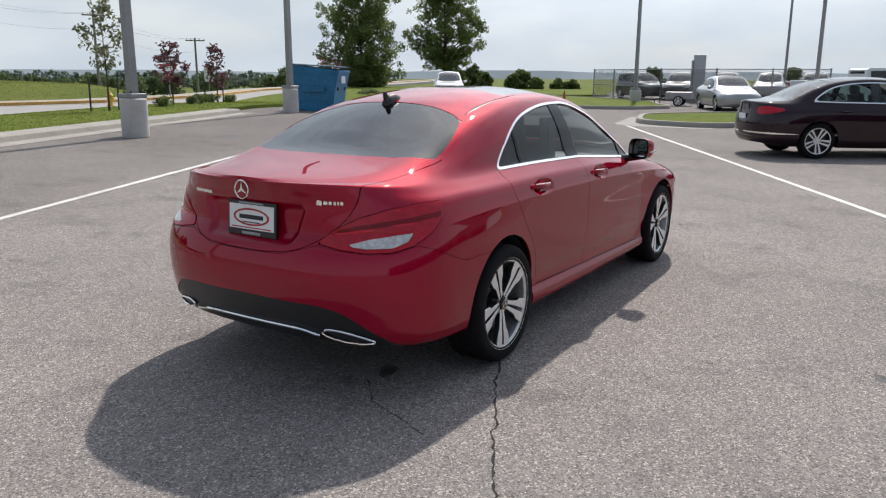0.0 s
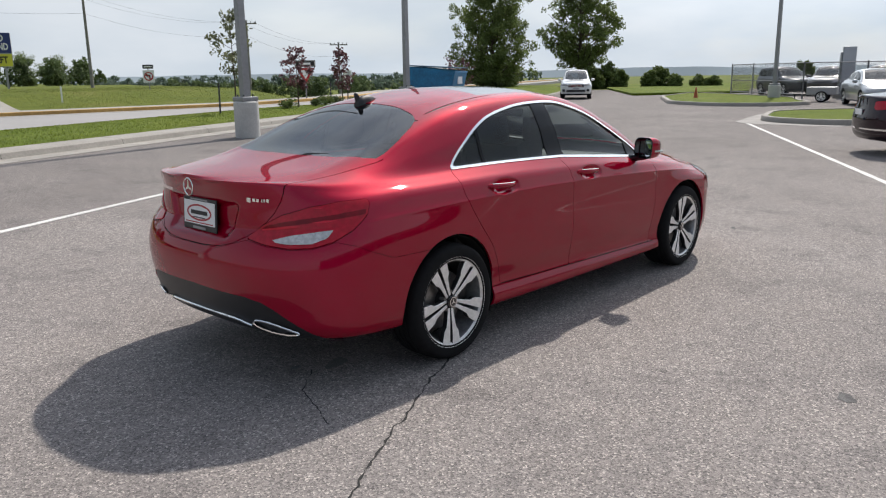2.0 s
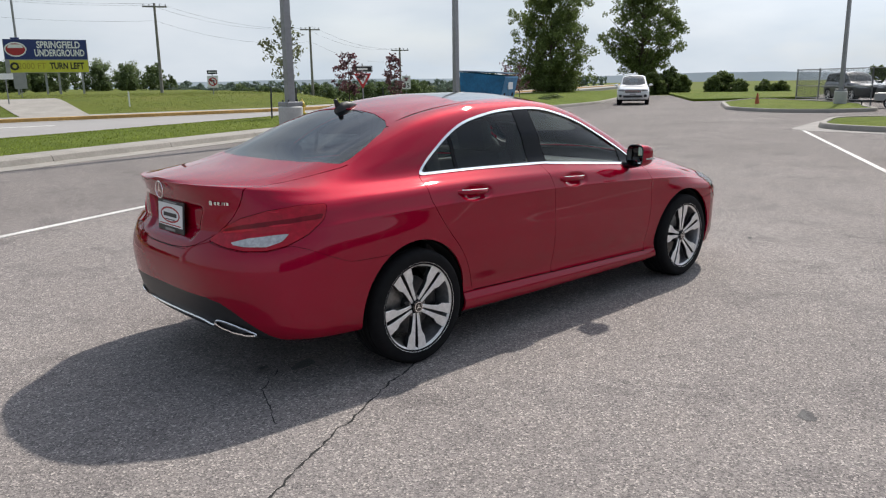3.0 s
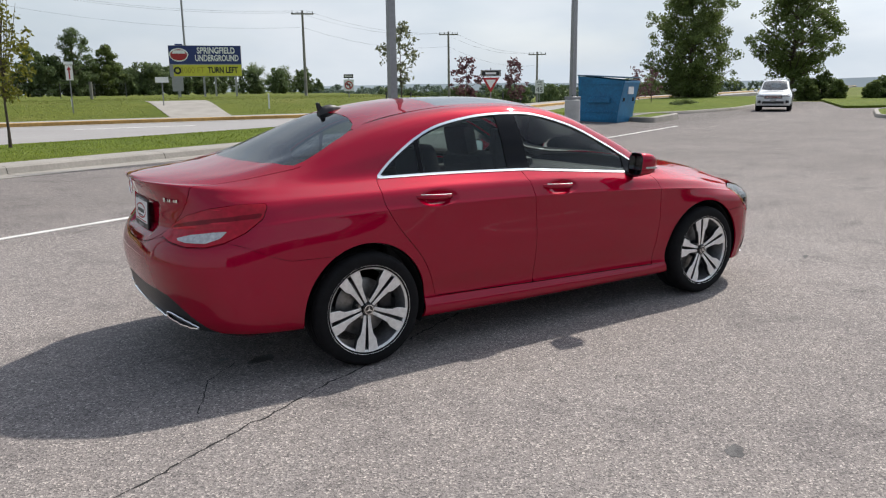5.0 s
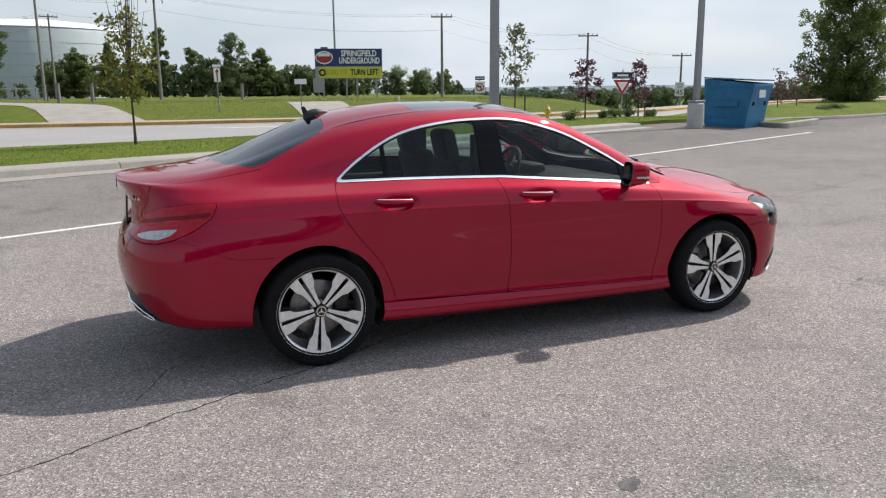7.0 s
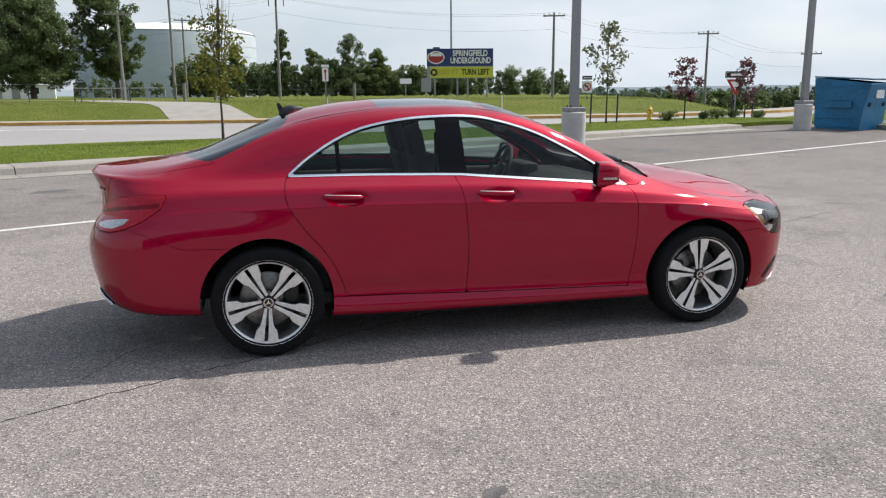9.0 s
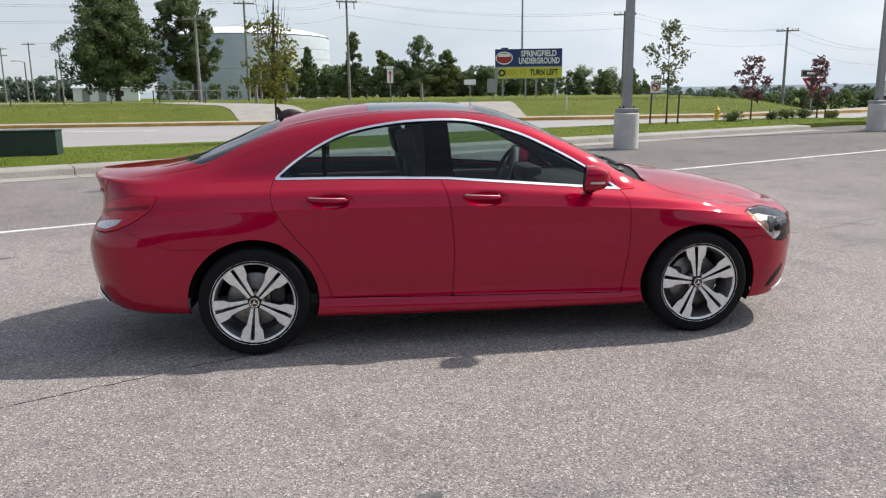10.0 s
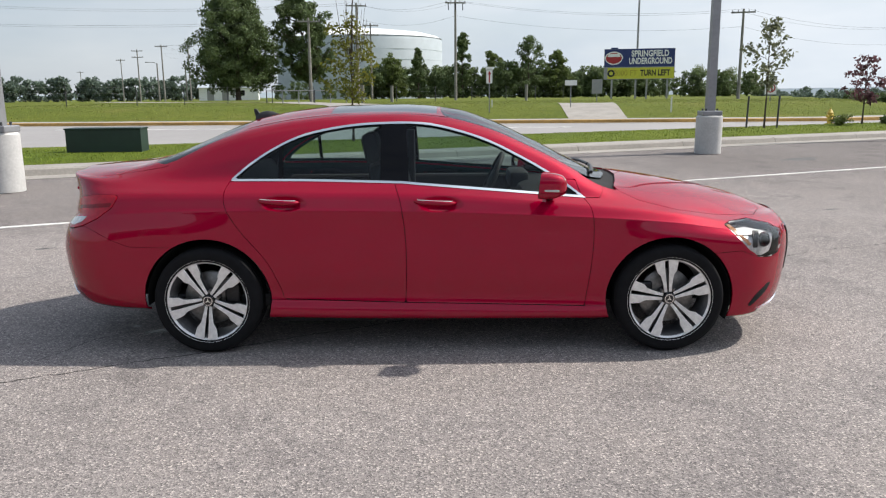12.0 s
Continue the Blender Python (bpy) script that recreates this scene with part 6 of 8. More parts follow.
def yield_sign():
    z0 = 0.13
    t = sign_at("road_sign", 27.1, 35.8, -0.14, EYE_SPOT, "red-bordered yield sign under a black one-way plate", size=1.2)
    post(t, 2.3)
    plate_poly("one_way_plate", rect(0, 2.02, 1.05, 0.33), M_SIGN_BLACK, t, -0.03)
    plate_poly("plate_edge", rect(0, 2.02, 0.98, 0.27), M_SIGN_WHITE, t, -0.032, 0.002)
    plate_poly("plate_field", rect(0, 2.02, 0.95, 0.24), M_SIGN_BLACK, t, -0.035, 0.002)
    plate_poly("plate_bar", rect(0, 2.02, 0.55, 0.10), M_SIGN_WHITE, t, -0.037, 0.002)
    plate_poly("border", [(-0.46, 1.80), (0, 1.02), (0.46, 1.80)], M_SIGN_RED, t, -0.03)
    plate_poly("field", [(-0.27, 1.69), (0, 1.24), (0.27, 1.69)], M_SIGN_WHITE, t, -0.036, 0.004)


def speed_sign():
    t = sign_at("road_sign", 44.4, 52.2, -0.36, EYE_SPOT, "white speed limit sign on a steel post", size=1.19)
    post(t, 2.05)
    plate_poly("sign_face", rect(0, 1.47, 0.66, 1.02), M_SIGN_WHITE, t, -0.03)
    text_part("number", "45", 0.52, M_SIGN_BLACK, t, pose(0, -0.036, 1.22, 90, 0, 0), 0.5)
    for nm, wz, z in (("SPEED", 0.42, 1.82), ("LIMIT", 0.34, 1.62)):
        text_part("word", nm, 0.17, M_SIGN_BLACK, t, pose(0, -0.036, z, 90, 0, 0), wz)


def plain_sign(x, y, top, w, h, label, extra=None, back=False):
    z0 = max(G(x, y), 0.1)
    t = sign_at("road_sign", x, y, z0, EYE_SPOT, label)
    post(t, top - z0)
    plate_poly("sign_face", rect(0, top - z0 - h / 2, w, h), M_SIGN_BACK if back else M_SIGN_WHITE, t, -0.03)
    return t, z0


no_left_turn()
yield_sign()
speed_sign()
t, z0 = plain_sign(3.7, 41.75, 3.04, 0.46, 0.16, "white guide sign with a red arrow on a post")
plate_poly("arrow_face", rect(0, 2.46 - z0, 0.36, 0.78), M_SIGN_WHITE, t, -0.03)
plate_poly("red_arrow", [(-0.035, 2.12 - z0), (0.035, 2.12 - z0), (0.035, 2.60 - z0), (0.11, 2.60 - z0), (0, 2.80 - z0), (-0.11, 2.60 - z0), (-0.035, 2.60 - z0)], M_SIGN_RED, t, -0.036, 0.004)
plain_sign(8.87, 43.7, 2.25, 0.74, 0.32, "small white sign on a thin post in the grass")
plain_sign(12.9, 56.7, 2.5, 0.81, 1.11, "grey back of a sign on a thin post", back=True)


def billboard():
    x, y, z0 = 22.2, 82.3, G(22.2, 82.3)
    t = thing("billboard", pose(x, y, z0, 0, 0, -12.0), "blue and yellow roadside billboard on four posts", "billboard")
    w, lo, hi = 7.6, 2.88 - z0, 6.18 - z0
    for px in (-2.9, -0.3, 0.9, 3.1):
        part("post", boxm(px - 0.1, px + 0.1, 0.08, 0.28, 0, hi - 0.3), M_SIGN_BACK, t)
    part("panel", boxm(-w / 2, w / 2, -0.06, 0.06, lo, hi, 0.01), M_SIGN_BACK, t)
    mid = lo + 1.32
    plate_poly("blue_field", rect(0, (mid + hi) / 2, w - 0.1, hi - mid - 0.06), M_SIGN_BLUE, t, -0.075)
    plate_poly("yellow_field", rect(0.18, (lo + mid) / 2, w - 0.45, mid - lo - 0.12), M_SIGN_YELLOW, t, -0.075)
    text_part("word", "SPRINGFIELD", 0.92, M_SIGN_WHITE, t, pose(1.15, -0.085, hi - 0.56, 90, 0, 0), 4.0, bold=0.03)
    text_part("word", "UNDERGROUND", 0.92, M_SIGN_WHITE, t, pose(1.20, -0.085, hi - 1.36, 90, 0, 0), 4.6, bold=0.03)
    text_part("word", "TURN LEFT", 0.88, M_SIGN_BLACK, t, pose(1.75, -0.085, (lo + mid) / 2, 90, 0, 0), 3.2, bold=0.03)
    text_part("word", "2000 FT", 0.88, M_SIGN_OCHRE, t, pose(-1.45, -0.085, (lo + mid) / 2, 90, 0, 0), 2.5)
    plate_poly("badge_rim", [(-2.75 + 1.0 * math.cos(a) * (1.0 if math.sin(a) > -0.2 else 0.95), hi - 1.0 + 0.72 * math.sin(a)) for a in (2 * math.pi * k / 24 for k in range(24))], M_SIGN_WHITE, t, -0.083, 0.006)
    plate_poly("badge_field", [(-2.75 + 0.86 * math.cos(a), hi - 1.0 + 0.58 * math.sin(a)) for a in (2 * math.pi * k / 24 for k in range(24))], M_SIGN_RED, t, -0.09, 0.005)
    plate_poly("badge_band", [(-3.45, hi - 0.86), (-2.05, hi - 0.86), (-2.2, hi - 0.52), (-3.3, hi - 0.52)], M_SIGN_WHITE, t, -0.095, 0.004)
    ring_part("round_mark", -3.0, (lo + mid) / 2, 0.20, 0.40, M_SIGN_BLACK, t, -0.085)
    part("top_hump", boxm(-3.1, -2.3, -0.05, 0.05, hi, hi + 0.16, 0.04), M_SIGN_BLUE, t)


M_SIGN_OCHRE = material("sign_ochre", (0.42, 0.34, 0.03), 0.5, vary=0.1)
billboard()


# ---- verge: saplings, stakes, shrubs, hydrant, cabinet ----
def stakes(x, y, n=2, h=1.2):
    for k in range(n):
        a = 2.2 * k + 0.4
        bm = tubem([(0, 0, 0), (0.02, 0, h)], 0.028, 6)
        o = part("stake", bm, M_DARK_STEEL, at=pose(x + 0.5 * math.cos(a), y + 0.5 * math.sin(a), verge_height(x, y) - 0.02))
        tagged(o, "thin dark tree stake in the grass verge", "stake", "tree stakes")


def sapling(x, y, h, spread, trunk, leaf, label, seed, clumps, leaves, size=0.06, bare=0.1, shape="column", fine=0.2):
    grow_tree("sapling", x, y, verge_height(x, y) - 0.02, h, spread, trunk, leaf, label, seed, clumps, leaves, size, 0.03, shape=shape, bare=bare, fine=fine)


sapling(-0.9, 13.18, 2.75, 0.95, 1.15, M_LEAF_YELLOW, "thin sapling with yellow-green leaves and bare top twigs", 11, 80, 1500, 0.05, 0.12, "round", 0.2)
bm = bmesh.new()
rng = np.random.default_rng(77)
for k in range(12):
    a, r = rng.uniform(0, 6.3), rng.uniform(0.15, 0.85)
    z = rng.uniform(1.5, 2.2)
    tube(bm, [(0, 0, z), (r * 0.6 * math.cos(a), r * 0.6 * math.sin(a), z + 0.9), (r * math.cos(a), r * math.sin(a), z + rng.uniform(1.8, 2.7))], [0.016, 0.010, 0.004], 5)
tube(bm, [(0, 0, 2.4), (0.06, 0.02, 3.6), (0.16, 0.05, 4.7)], [0.03, 0.018, 0.006], 6)
tagged(part("bare_twigs", bm, M_BARK, at=pose(-0.9, 13.18, verge_height(-0.9, 13.18) - 0.02) @ Matrix.Scale(0.83, 4)), "bare upright grey twigs above the sapling", "twigs")
sapling(10.72, 17.98, 3.15, 0.85, 1.4, M_LEAF_PALE, "slender sapling with sparse pale green leaves", 12, 70, 650, 0.075, 0.1, "column", 0.22)
for k, (x, y, h, sp) in enumerate(((14.7, 20.07, 2.15, 0.72), (18.43, 21.99, 2.2, 0.75), (31.9, 28.1, 2.3, 0.8), (34.1, 28.9, 2.2, 0.8))):
    sapling(x, y, h, sp, 0.75, M_LEAF_RED, "young ornamental tree with maroon leaves on the verge", 13 + k, 60, 620 if k < 2 else 300, 0.075, 0.08, "round", 0.2)
for x, y, n in ((10.72, 17.98, 2), (18.43, 21.99, 2)):
    stakes(x, y, n, 0.95)


def shrub(x, y, r, leaf, label, seed):
    rng = np.random.default_rng(seed)
    t = thing("shrub", pose(x, y, verge_height(x, y) - 0.02), label, "shrub", "verge shrubs")
    bm = bmesh.new()
    for k in range(6):
        a = rng.uniform(0, 6.28)
        tube(bm, [(0, 0, 0), (r * 0.6 * math.cos(a), r * 0.6 * math.sin(a), r * 0.9)], [0.02, 0.008], 5)
    part("stems", bm, M_BARK, t)
    c = [((rng.normal() * r * 0.4, rng.normal() * r * 0.4, r * rng.uniform(0.35, 0.8)), r * rng.uniform(0.35, 0.5)) for _ in range(16)]
    leaf_mesh("crown", leaf_cloud(rng, c, 3200, 0.035), leaf, t)


for k, (x, y, r) in enumerate(((13.53, 19.19, 0.33), (15.46, 20.03, 0.28), (16.24, 20.42, 0.33), (17.39, 21.13, 0.33), (18.95, 21.89, 0.30), (32.0, 25.2, 0.4), (33.2, 25.6, 0.5), (34.6, 26.2, 0.4))):
    shrub(x, y, r, M_LEAF_DARK if k % 2 else M_LEAF, "small rounded dark green shrub in the verge", 30 + k)


def hydrant(x, y):
    t = thing("fire_hydrant", pose(x, y, 0.12), "yellow fire hydrant standing in the grass verge", "hydrant")
    m = material("hydrant_yellow", (0.60, 0.42, 0.06), 0.5, vary=0.12)
    bm = bmesh.new()
    lathe(bm, [(0.16, 0), (0.16, 0.05), (0.10, 0.06), (0.10, 0.42), (0.13, 0.44), (0.13, 0.48), (0.10, 0.50), (0.07, 0.58), (0.03, 0.62), (0.03, 0.67), (0.0, 0.67)], 16)
    part("barrel", bm, m, t, smooth=True)
    for a in (0, 90, 180):
        part("outlet", tubem([(0.08, 0, 0.34), (0.18, 0, 0.34)], 0.055, 10), m, t, at=pose(0, 0, 0, 0, 0, a + 200))


hydrant(17.0, 27.0)
t = thing("utility_cabinet", pose(-5.59, 10.3, 0.405, 0, 0, 5) @ Matrix.Scale(0.805, 4), "dark green metal utility cabinet on the verge", "cabinet")
M_GREEN = material("dark_green_enamel", (0.010, 0.030, 0.020), 0.5, vary=0.2, scale=2.0)
part("body", boxm(-0.79, 1.02, -0.3, 0.3, 0.0, 0.56, 0.01), M_GREEN, t)
part("lid", boxm(-0.81, 1.04, -0.32, 0.32, 0.563, 0.60, 0.01), M_GREEN, t)
part("plinth", boxm(-0.77, 1.0, -0.28, 0.28, -0.05, 0.004), M_CONCRETE, t)
t = thing("marker_post", pose(14.4, 41.0, 0.1), "thin white marker post by the far road", "post")
part("post", boxm(-0.04, 0.04, -0.02, 0.02, 0, 1.1), M_SIGN_WHITE, t)
t = thing("marker_post", pose(4.0, 44.5, 0.1), "thin white marker post by the far road", "post")
part("post", boxm(-0.04, 0.04, -0.02, 0.02, 0, 1.0), M_SIGN_WHITE, t)


# ---- utility poles and wires ----
def utility_pole(x, y, top, arms=1, turn=20.0, lamp=False, hang=False):
    z0 = G(x, y)
    t = thing("utility_pole", pose(x, y, z0, 0, 0, turn), "grey timber utility pole with a crossarm", "utility pole", "utility poles")
    h = top - z0
    part("pole", tubem([(0, 0, 0), (0, 0, h)], [0.17, 0.11], 8), M_WOOD_POLE, t, smooth=True)
    for k in range(arms):
        z = h - 0.35 - 1.3 * k
        part("crossarm", boxm(-1.15, 1.15, -0.16, -0.04, z - 0.07, z + 0.07), M_WOOD_POLE, t)
        for q in (-1.05, -0.5, 0.5, 1.05):
            part("insulator", tubem([(q, -0.1, z + 0.07), (q, -0.1, z + 0.25)], 0.045, 6), M_SIGN_BACK, t)
        if hang:
            for q in (-0.8, 0.0, 0.8):
                part("bracket", tubem([(q, -0.1, z - 0.07), (q, -0.2, z - 0.75)], 0.05, 6), M_DARK_STEEL, t)
    if lamp:
        part("lamp_arm", tubem([(0, 0, h), (-0.6, 0, h + 0.2), (-1.6, 0, h + 0.25)], 0.05, 6), M_GALV, t)
        part("lamp_head", boxm(-2.1, -1.5, -0.12, 0.12, h + 0.17, h + 0.30, 0.03), M_GALV, t)
    return (x, y, top - 0.2)


POLES = [utility_pole(1.9, 82.8, 11.6, 1, 10, hang=True), utility_pole(-9.4, 86.1, 11.75, 1, 10), utility_pole(-12.7, 73.5, 8.95, 1, 10),
         utility_pole(-10.2, 109.2, 11.5, 2, 20), utility_pole(-55.5, 149.6, 11.35, 1, 10), utility_pole(-65.3, 162.0, 11.25, 2, 10),
         utility_pole(-52.4, 156.0, 11.7, 1, 10), utility_pole(-87.8, 206.8, 11.4, 1, 10), utility_pole(-139.9, 293.0, 10.95, 1, 10),
         utility_pole(30.5, 74.5, 9.5, 1, -20), utility_pole(49.6, 75.9, 7.95, 1, -25), utility_pole(63.5, 76.2, 5.8, 1, -30)]
utility_pole(-53.15, 155.8, 8.6, 0)
utility_pole(-51.2, 135.2, 7.2, 0, 0, lamp=True)


t = thing("mast", pose(47.3, 190.4, G(47.3, 190.4)), "tall thin grey steel mast far behind the billboard", "mast")
part("pole", tubem([(0, 0, 0), (0, 0, 32.0)], [0.30, 0.20], 8), M_GALV, t, smooth=True)


def wire(a, b, sag, dz=0.0, off=0.0, r=0.012):
    a, b = Vector(a), Vector(b)
    d = (b - a).normalized()
    n = Vector((-d.y, d.x, 0)) * off
    pts = []
    for k in range(17):
        f = k / 16
        p = a.lerp(b, f) + n
        p.z += dz - sag * 4 * f * (1 - f)
        pts.append(p)
    o = part("overhead_wire", tubem(pts, r, 5), M_DARK_STEEL)
    tagged(o, "thin dark overhead wire between utility poles", "wire", "overhead wires")


for i, j in ((0, 1), (0, 9), (9, 10), (10, 11), (3, 4), (4, 6)):
    for off, dz in ((-1.0, 0.1), (1.0, 0.1), (0.0, -1.5)):
        wire(POLES[i], POLES[j], 0.9, dz, off, 0.008)
for off, dz in ((-1.0, 0.1), (1.0, 0.1)):
    wire(POLES[1], (-62, 78, 11.8), 1.0, dz, off, 0.009)
    wire(POLES[2], (-60, 66, 9.2), 0.8, dz - 0.2, off, 0.008)


# ---- water tank, shed, far pavement and ramps ----
def tank():
    cx, cy = -22.6, 203.0
    t = thing("water_tank", pose(cx, cy, G(cx, cy)), "huge pale steel water tank behind the trees", "tank")
    bm = bmesh.new()
    lathe(bm, [(21.6, -1), (21.6, 14.6), (21.2, 15.2)], 96)
    part("shell", bm, M_TANK, t, smooth=True)
    bm = bmesh.new()
    lathe(bm, [(21.5, 15.2), (20.5, 15.8), (17.0, 16.7), (10.0, 17.5), (3.0, 17.9), (0.01, 18.0)], 96)
    part("roof", bm, M_SIGN_WHITE, t, smooth=True)
    for k in range(5):
        bm = bmesh.new()
        lathe(bm, [(21.62, 2.4 * k + 2.4), (21.66, 2.4 * k + 2.43), (21.62, 2.4 * k + 2.46)], 96)
        part("weld_band", bm, M_TANK, t)
    part("hatch", boxm(-0.5, 0.5, -0.5, 0.5, 17.8, 18.5), M_SIGN_BACK, t)


tank()
t = thing("shed", pose(-39.5, 139.0, G(-39.5, 139), 0, 0, 12), "low white metal shed at the field's edge", "shed")
part("wall", boxm(-5.2, 5.2, -3, 3, 0, 2.3), M_SIGN_WHITE, t)
bm = bmesh.new()
prism(bm, [(-5.5, -3.3), (5.5, -3.3), (5.5, 3.3), (-5.5, 3.3)], 2.3, 2.36)
for v in bm.verts:
    if abs(v.co.z - 2.36) < 1e-4:
        v.co.y *= 0.12
        v.co.z = 3.0
part("roof", bm, M_TANK, t)
for q in (-3.2, -0.6):
    part("door", boxm(q - 0.6, q + 0.6, -3.04, -3.0, 0, 2.0), M_SIGN_BACK, t)
part("window", boxm(1.6, 2.8, -3.04, -3.0, 0.9, 1.8), M_GLOSS_BLACK, t)


def draped(name, left, right, mat, label, category, lift=0.03):
    verts, faces = [], []
    n = 8
    pts = []
    for a, b, c, d in zip(left, left[1:], right, right[1:]):
        for k in range(n):
            f = k / n
            pts.append((Vector(a).lerp(Vector(b), f), Vector(c).lerp(Vector(d), f)))
    pts.append((Vector(left[-1]), Vector(right[-1])))
    for p, q in pts:
        for k in range(5):
            r = p.lerp(q, k / 4)
            verts.append((r.x, r.y, max(G(r.x, r.y) + lift, 0.0)))
    for i in range(len(pts) - 1):
        for k in range(4):
            a = i * 5 + k
            faces.append((a, a + 1, a + 6, a + 5))
    return tagged(mesh_object(name, verts, faces, mat, smooth=True), label, category, kind="structure")


draped("driveway", [(-4.2, 35.5), (-6.0, 44.0), (-10.0, 56.0), (-17.5, 72.0), (-40.0, 84.0)], [(0.4, 35.5), (-2.0, 45.0), (-5.6, 56.0), (-13.0, 72.0), (-38.0, 88.0)], M_CONCRETE, "pale concrete driveway climbing from the road", "driveway", 0.03)
draped("ramp_slab", [(7.8, 35.5), (8.6, 47.8)], [(11.0, 36.1), (12.3, 47.4)], M_CONCRETE, "pale concrete slab on the grass bank", "slab", 0.03)

# field fence across the meadow
fence_line = [bearing((1.4, -5.2), a, d) for a, d in ((121, 62), (112, 66), (106, 70), (100, 74), (94, 80), (86, 88), (80, 96))]
fence = thing("field_fence", pose(0, 0, 0), "thin wire fence on steel posts across the meadow", "fence")
pts = []
for (x0, y0), (x1, y1) in zip(fence_line, fence_line[1:]):
    n = max(2, int(math.hypot(x1 - x0, y1 - y0) / 4))
    pts += [(x0 + (x1 - x0) * k / n, y0 + (y1 - y0) * k / n) for k in range(n)]
me = None
for x, y in pts:
    if me is None:
        first = part("post", tubem([(0, 0, 0), (0, 0, 1.5)], 0.04, 6), M_DARK_STEEL, fence, at=pose(x, y, G(x, y)))
        me = first.data
    else:
        o = new("post", me)
        o.parent = fence
        o.matrix_basis = pose(x, y, G(x, y))
for h in (0.5, 0.95, 1.4):
    part("wire", tubem([(x, y, G(x, y) + h) for x, y in pts], 0.004, 4), M_GALV, fence)
gate = thing("barrier_rail", pose(-11.5, 64.5, G(-11.5, 64.5), 0, 0, 10), "grey steel pipe barrier by the driveway", "barrier")
for k in range(6):
    part("post", tubem([(-3.5 + 1.4 * k, 0, 0), (-3.5 + 1.4 * k, 0, 1.15)], 0.05, 6), M_DARK_STEEL if k % 3 == 0 else M_GALV, gate)
part("rail", tubem([(-3.5, 0, 1.1), (3.5, 0, 1.1)], 0.035, 6), M_GALV, gate)
for x, y in ((-6.2, 62.0), (-4.0, 66.0), (8.5, 69.0)):
    t = thing("bollard", pose(x, y, G(x, y)), "dark timber bollard post beside the driveway", "bollard", "bollards")
    part("post", tubem([(0, 0, 0), (0, 0, 1.5)], 0.14, 10), M_WOOD_POLE, t, smooth=True)

# ---- woods and hills ----
AT = (1.4, -5.2)


def woods(az0, az1, d, h0, h1, label, seed, leaf=None, dens=1.0, size=0.8, depth=0.0):
    n = 6
    pts = [bearing(AT, az0 + (az1 - az0) * k / n, d + depth * math.sin(k * 1.7)) for k in range(n + 1)]
    far_wood("far_wood", pts, h0, h1, leaf or M_LEAF_DARK, label, seed, dens, size)


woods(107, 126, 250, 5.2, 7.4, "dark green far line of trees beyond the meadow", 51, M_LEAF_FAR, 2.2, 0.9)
woods(97, 103, 150, 2.4, 3.6, "dark shrubs in front of the water tank", 58, M_LEAF_DARK, 0.8, 0.5)
woods(81.0, 96.5, 130, 3.4, 6.0, "mixed green trees along the field", 52, M_LEAF_DARK, 2.2, 0.5, 5)
woods(75.5, 84, 136, 3.2, 5.4, "mixed green trees along the field", 53, M_LEAF_DARK, 2.2, 0.5, 5)
woods(68.5, 74.0, 140, 2.8, 4.6, "dark green bushes behind the billboard", 54, M_LEAF_DARK, 1.1, 0.5, 4)
woods(63, 68.5, 220, 2.4, 4.2, "low dark far trees with haze tinted into their leaves", 55, M_LEAF_FAR, 1.0, 0.7, 12)
woods(52, 63.5, 200, 4.0, 6.2, "dark rounded trees beyond the falling field", 57, M_LEAF_DARK, 0.75, 0.7, 12)
woods(38, 68, 420, 4.0, 6.6, "far woods in the low ground with haze-tinted leaves", 59, M_LEAF_FAR, 1.1, 1.5, 20)
woods(36, 66, 800, 9.0, 12.5, "far woods towards the hills with haze-tinted leaves", 49, M_LEAF_FAR, 1.0, 2.6, 40)
woods(40, 51, 150, 4.6, 6.6, "dark green bushes down the slope", 56, M_LEAF_DARK, 1.0, 0.5, 8)
BUSH_EYE = (-2.94, -3.53)
for k, (az, d, h, sp) in enumerate(((32.0, 74, 1.9, 1.1), (31.0, 76, 2.2, 1.2), (30.0, 74, 1.5, 0.9), (28.0, 75, 1.5, 1.0), (27.3, 76, 1.8, 1.1), (26.3, 75, 1.2, 0.9), (24.8, 76, 1.0, 0.9), (23.8, 76, 0.9, 0.9),
                                    (70.8, 150, 5.4, 3.4), (68.9, 152, 4.6, 3.0), (18.0, 75, 2.1, 1.0), (9.2, 66, 2.0, 0.9))):
    x, y = bearing(BUSH_EYE, az, d)
    grow_tree("bush", x, y, G(x, y), h, sp, 0.1, M_LEAF, "dark rounded green bush beyond the lot", 80 + k, 90, 5000, 0.12, 0.08, shape="oval", fine=0.25)
for k, (az, d, h, sp, lf, sh) in enumerate(((92.4, 122, 7.2, 1.8, M_LEAF_DARK, "cone"), (89.2, 124, 9.8, 2.2, M_LEAF_DARK, "cone"), (84.4, 126, 9.0, 3.2, M_LEAF_DARK, "round"),
                                             (82.4, 130, 7.4, 2.6, M_LEAF, "round"), (87.0, 128, 7.2, 2.6, M_LEAF, "round"), (94.3, 126, 6.4, 2.6, M_LEAF, "oval"))):
    x, y = bearing(AT, az, d)
    grow_tree("tree", x, y, G(x, y), h, sp, 0.5, lf, "green tree at the field's far edge", 60 + k, 130, 8000, 0.17, 0.16, shape=sh, fine=0.2)


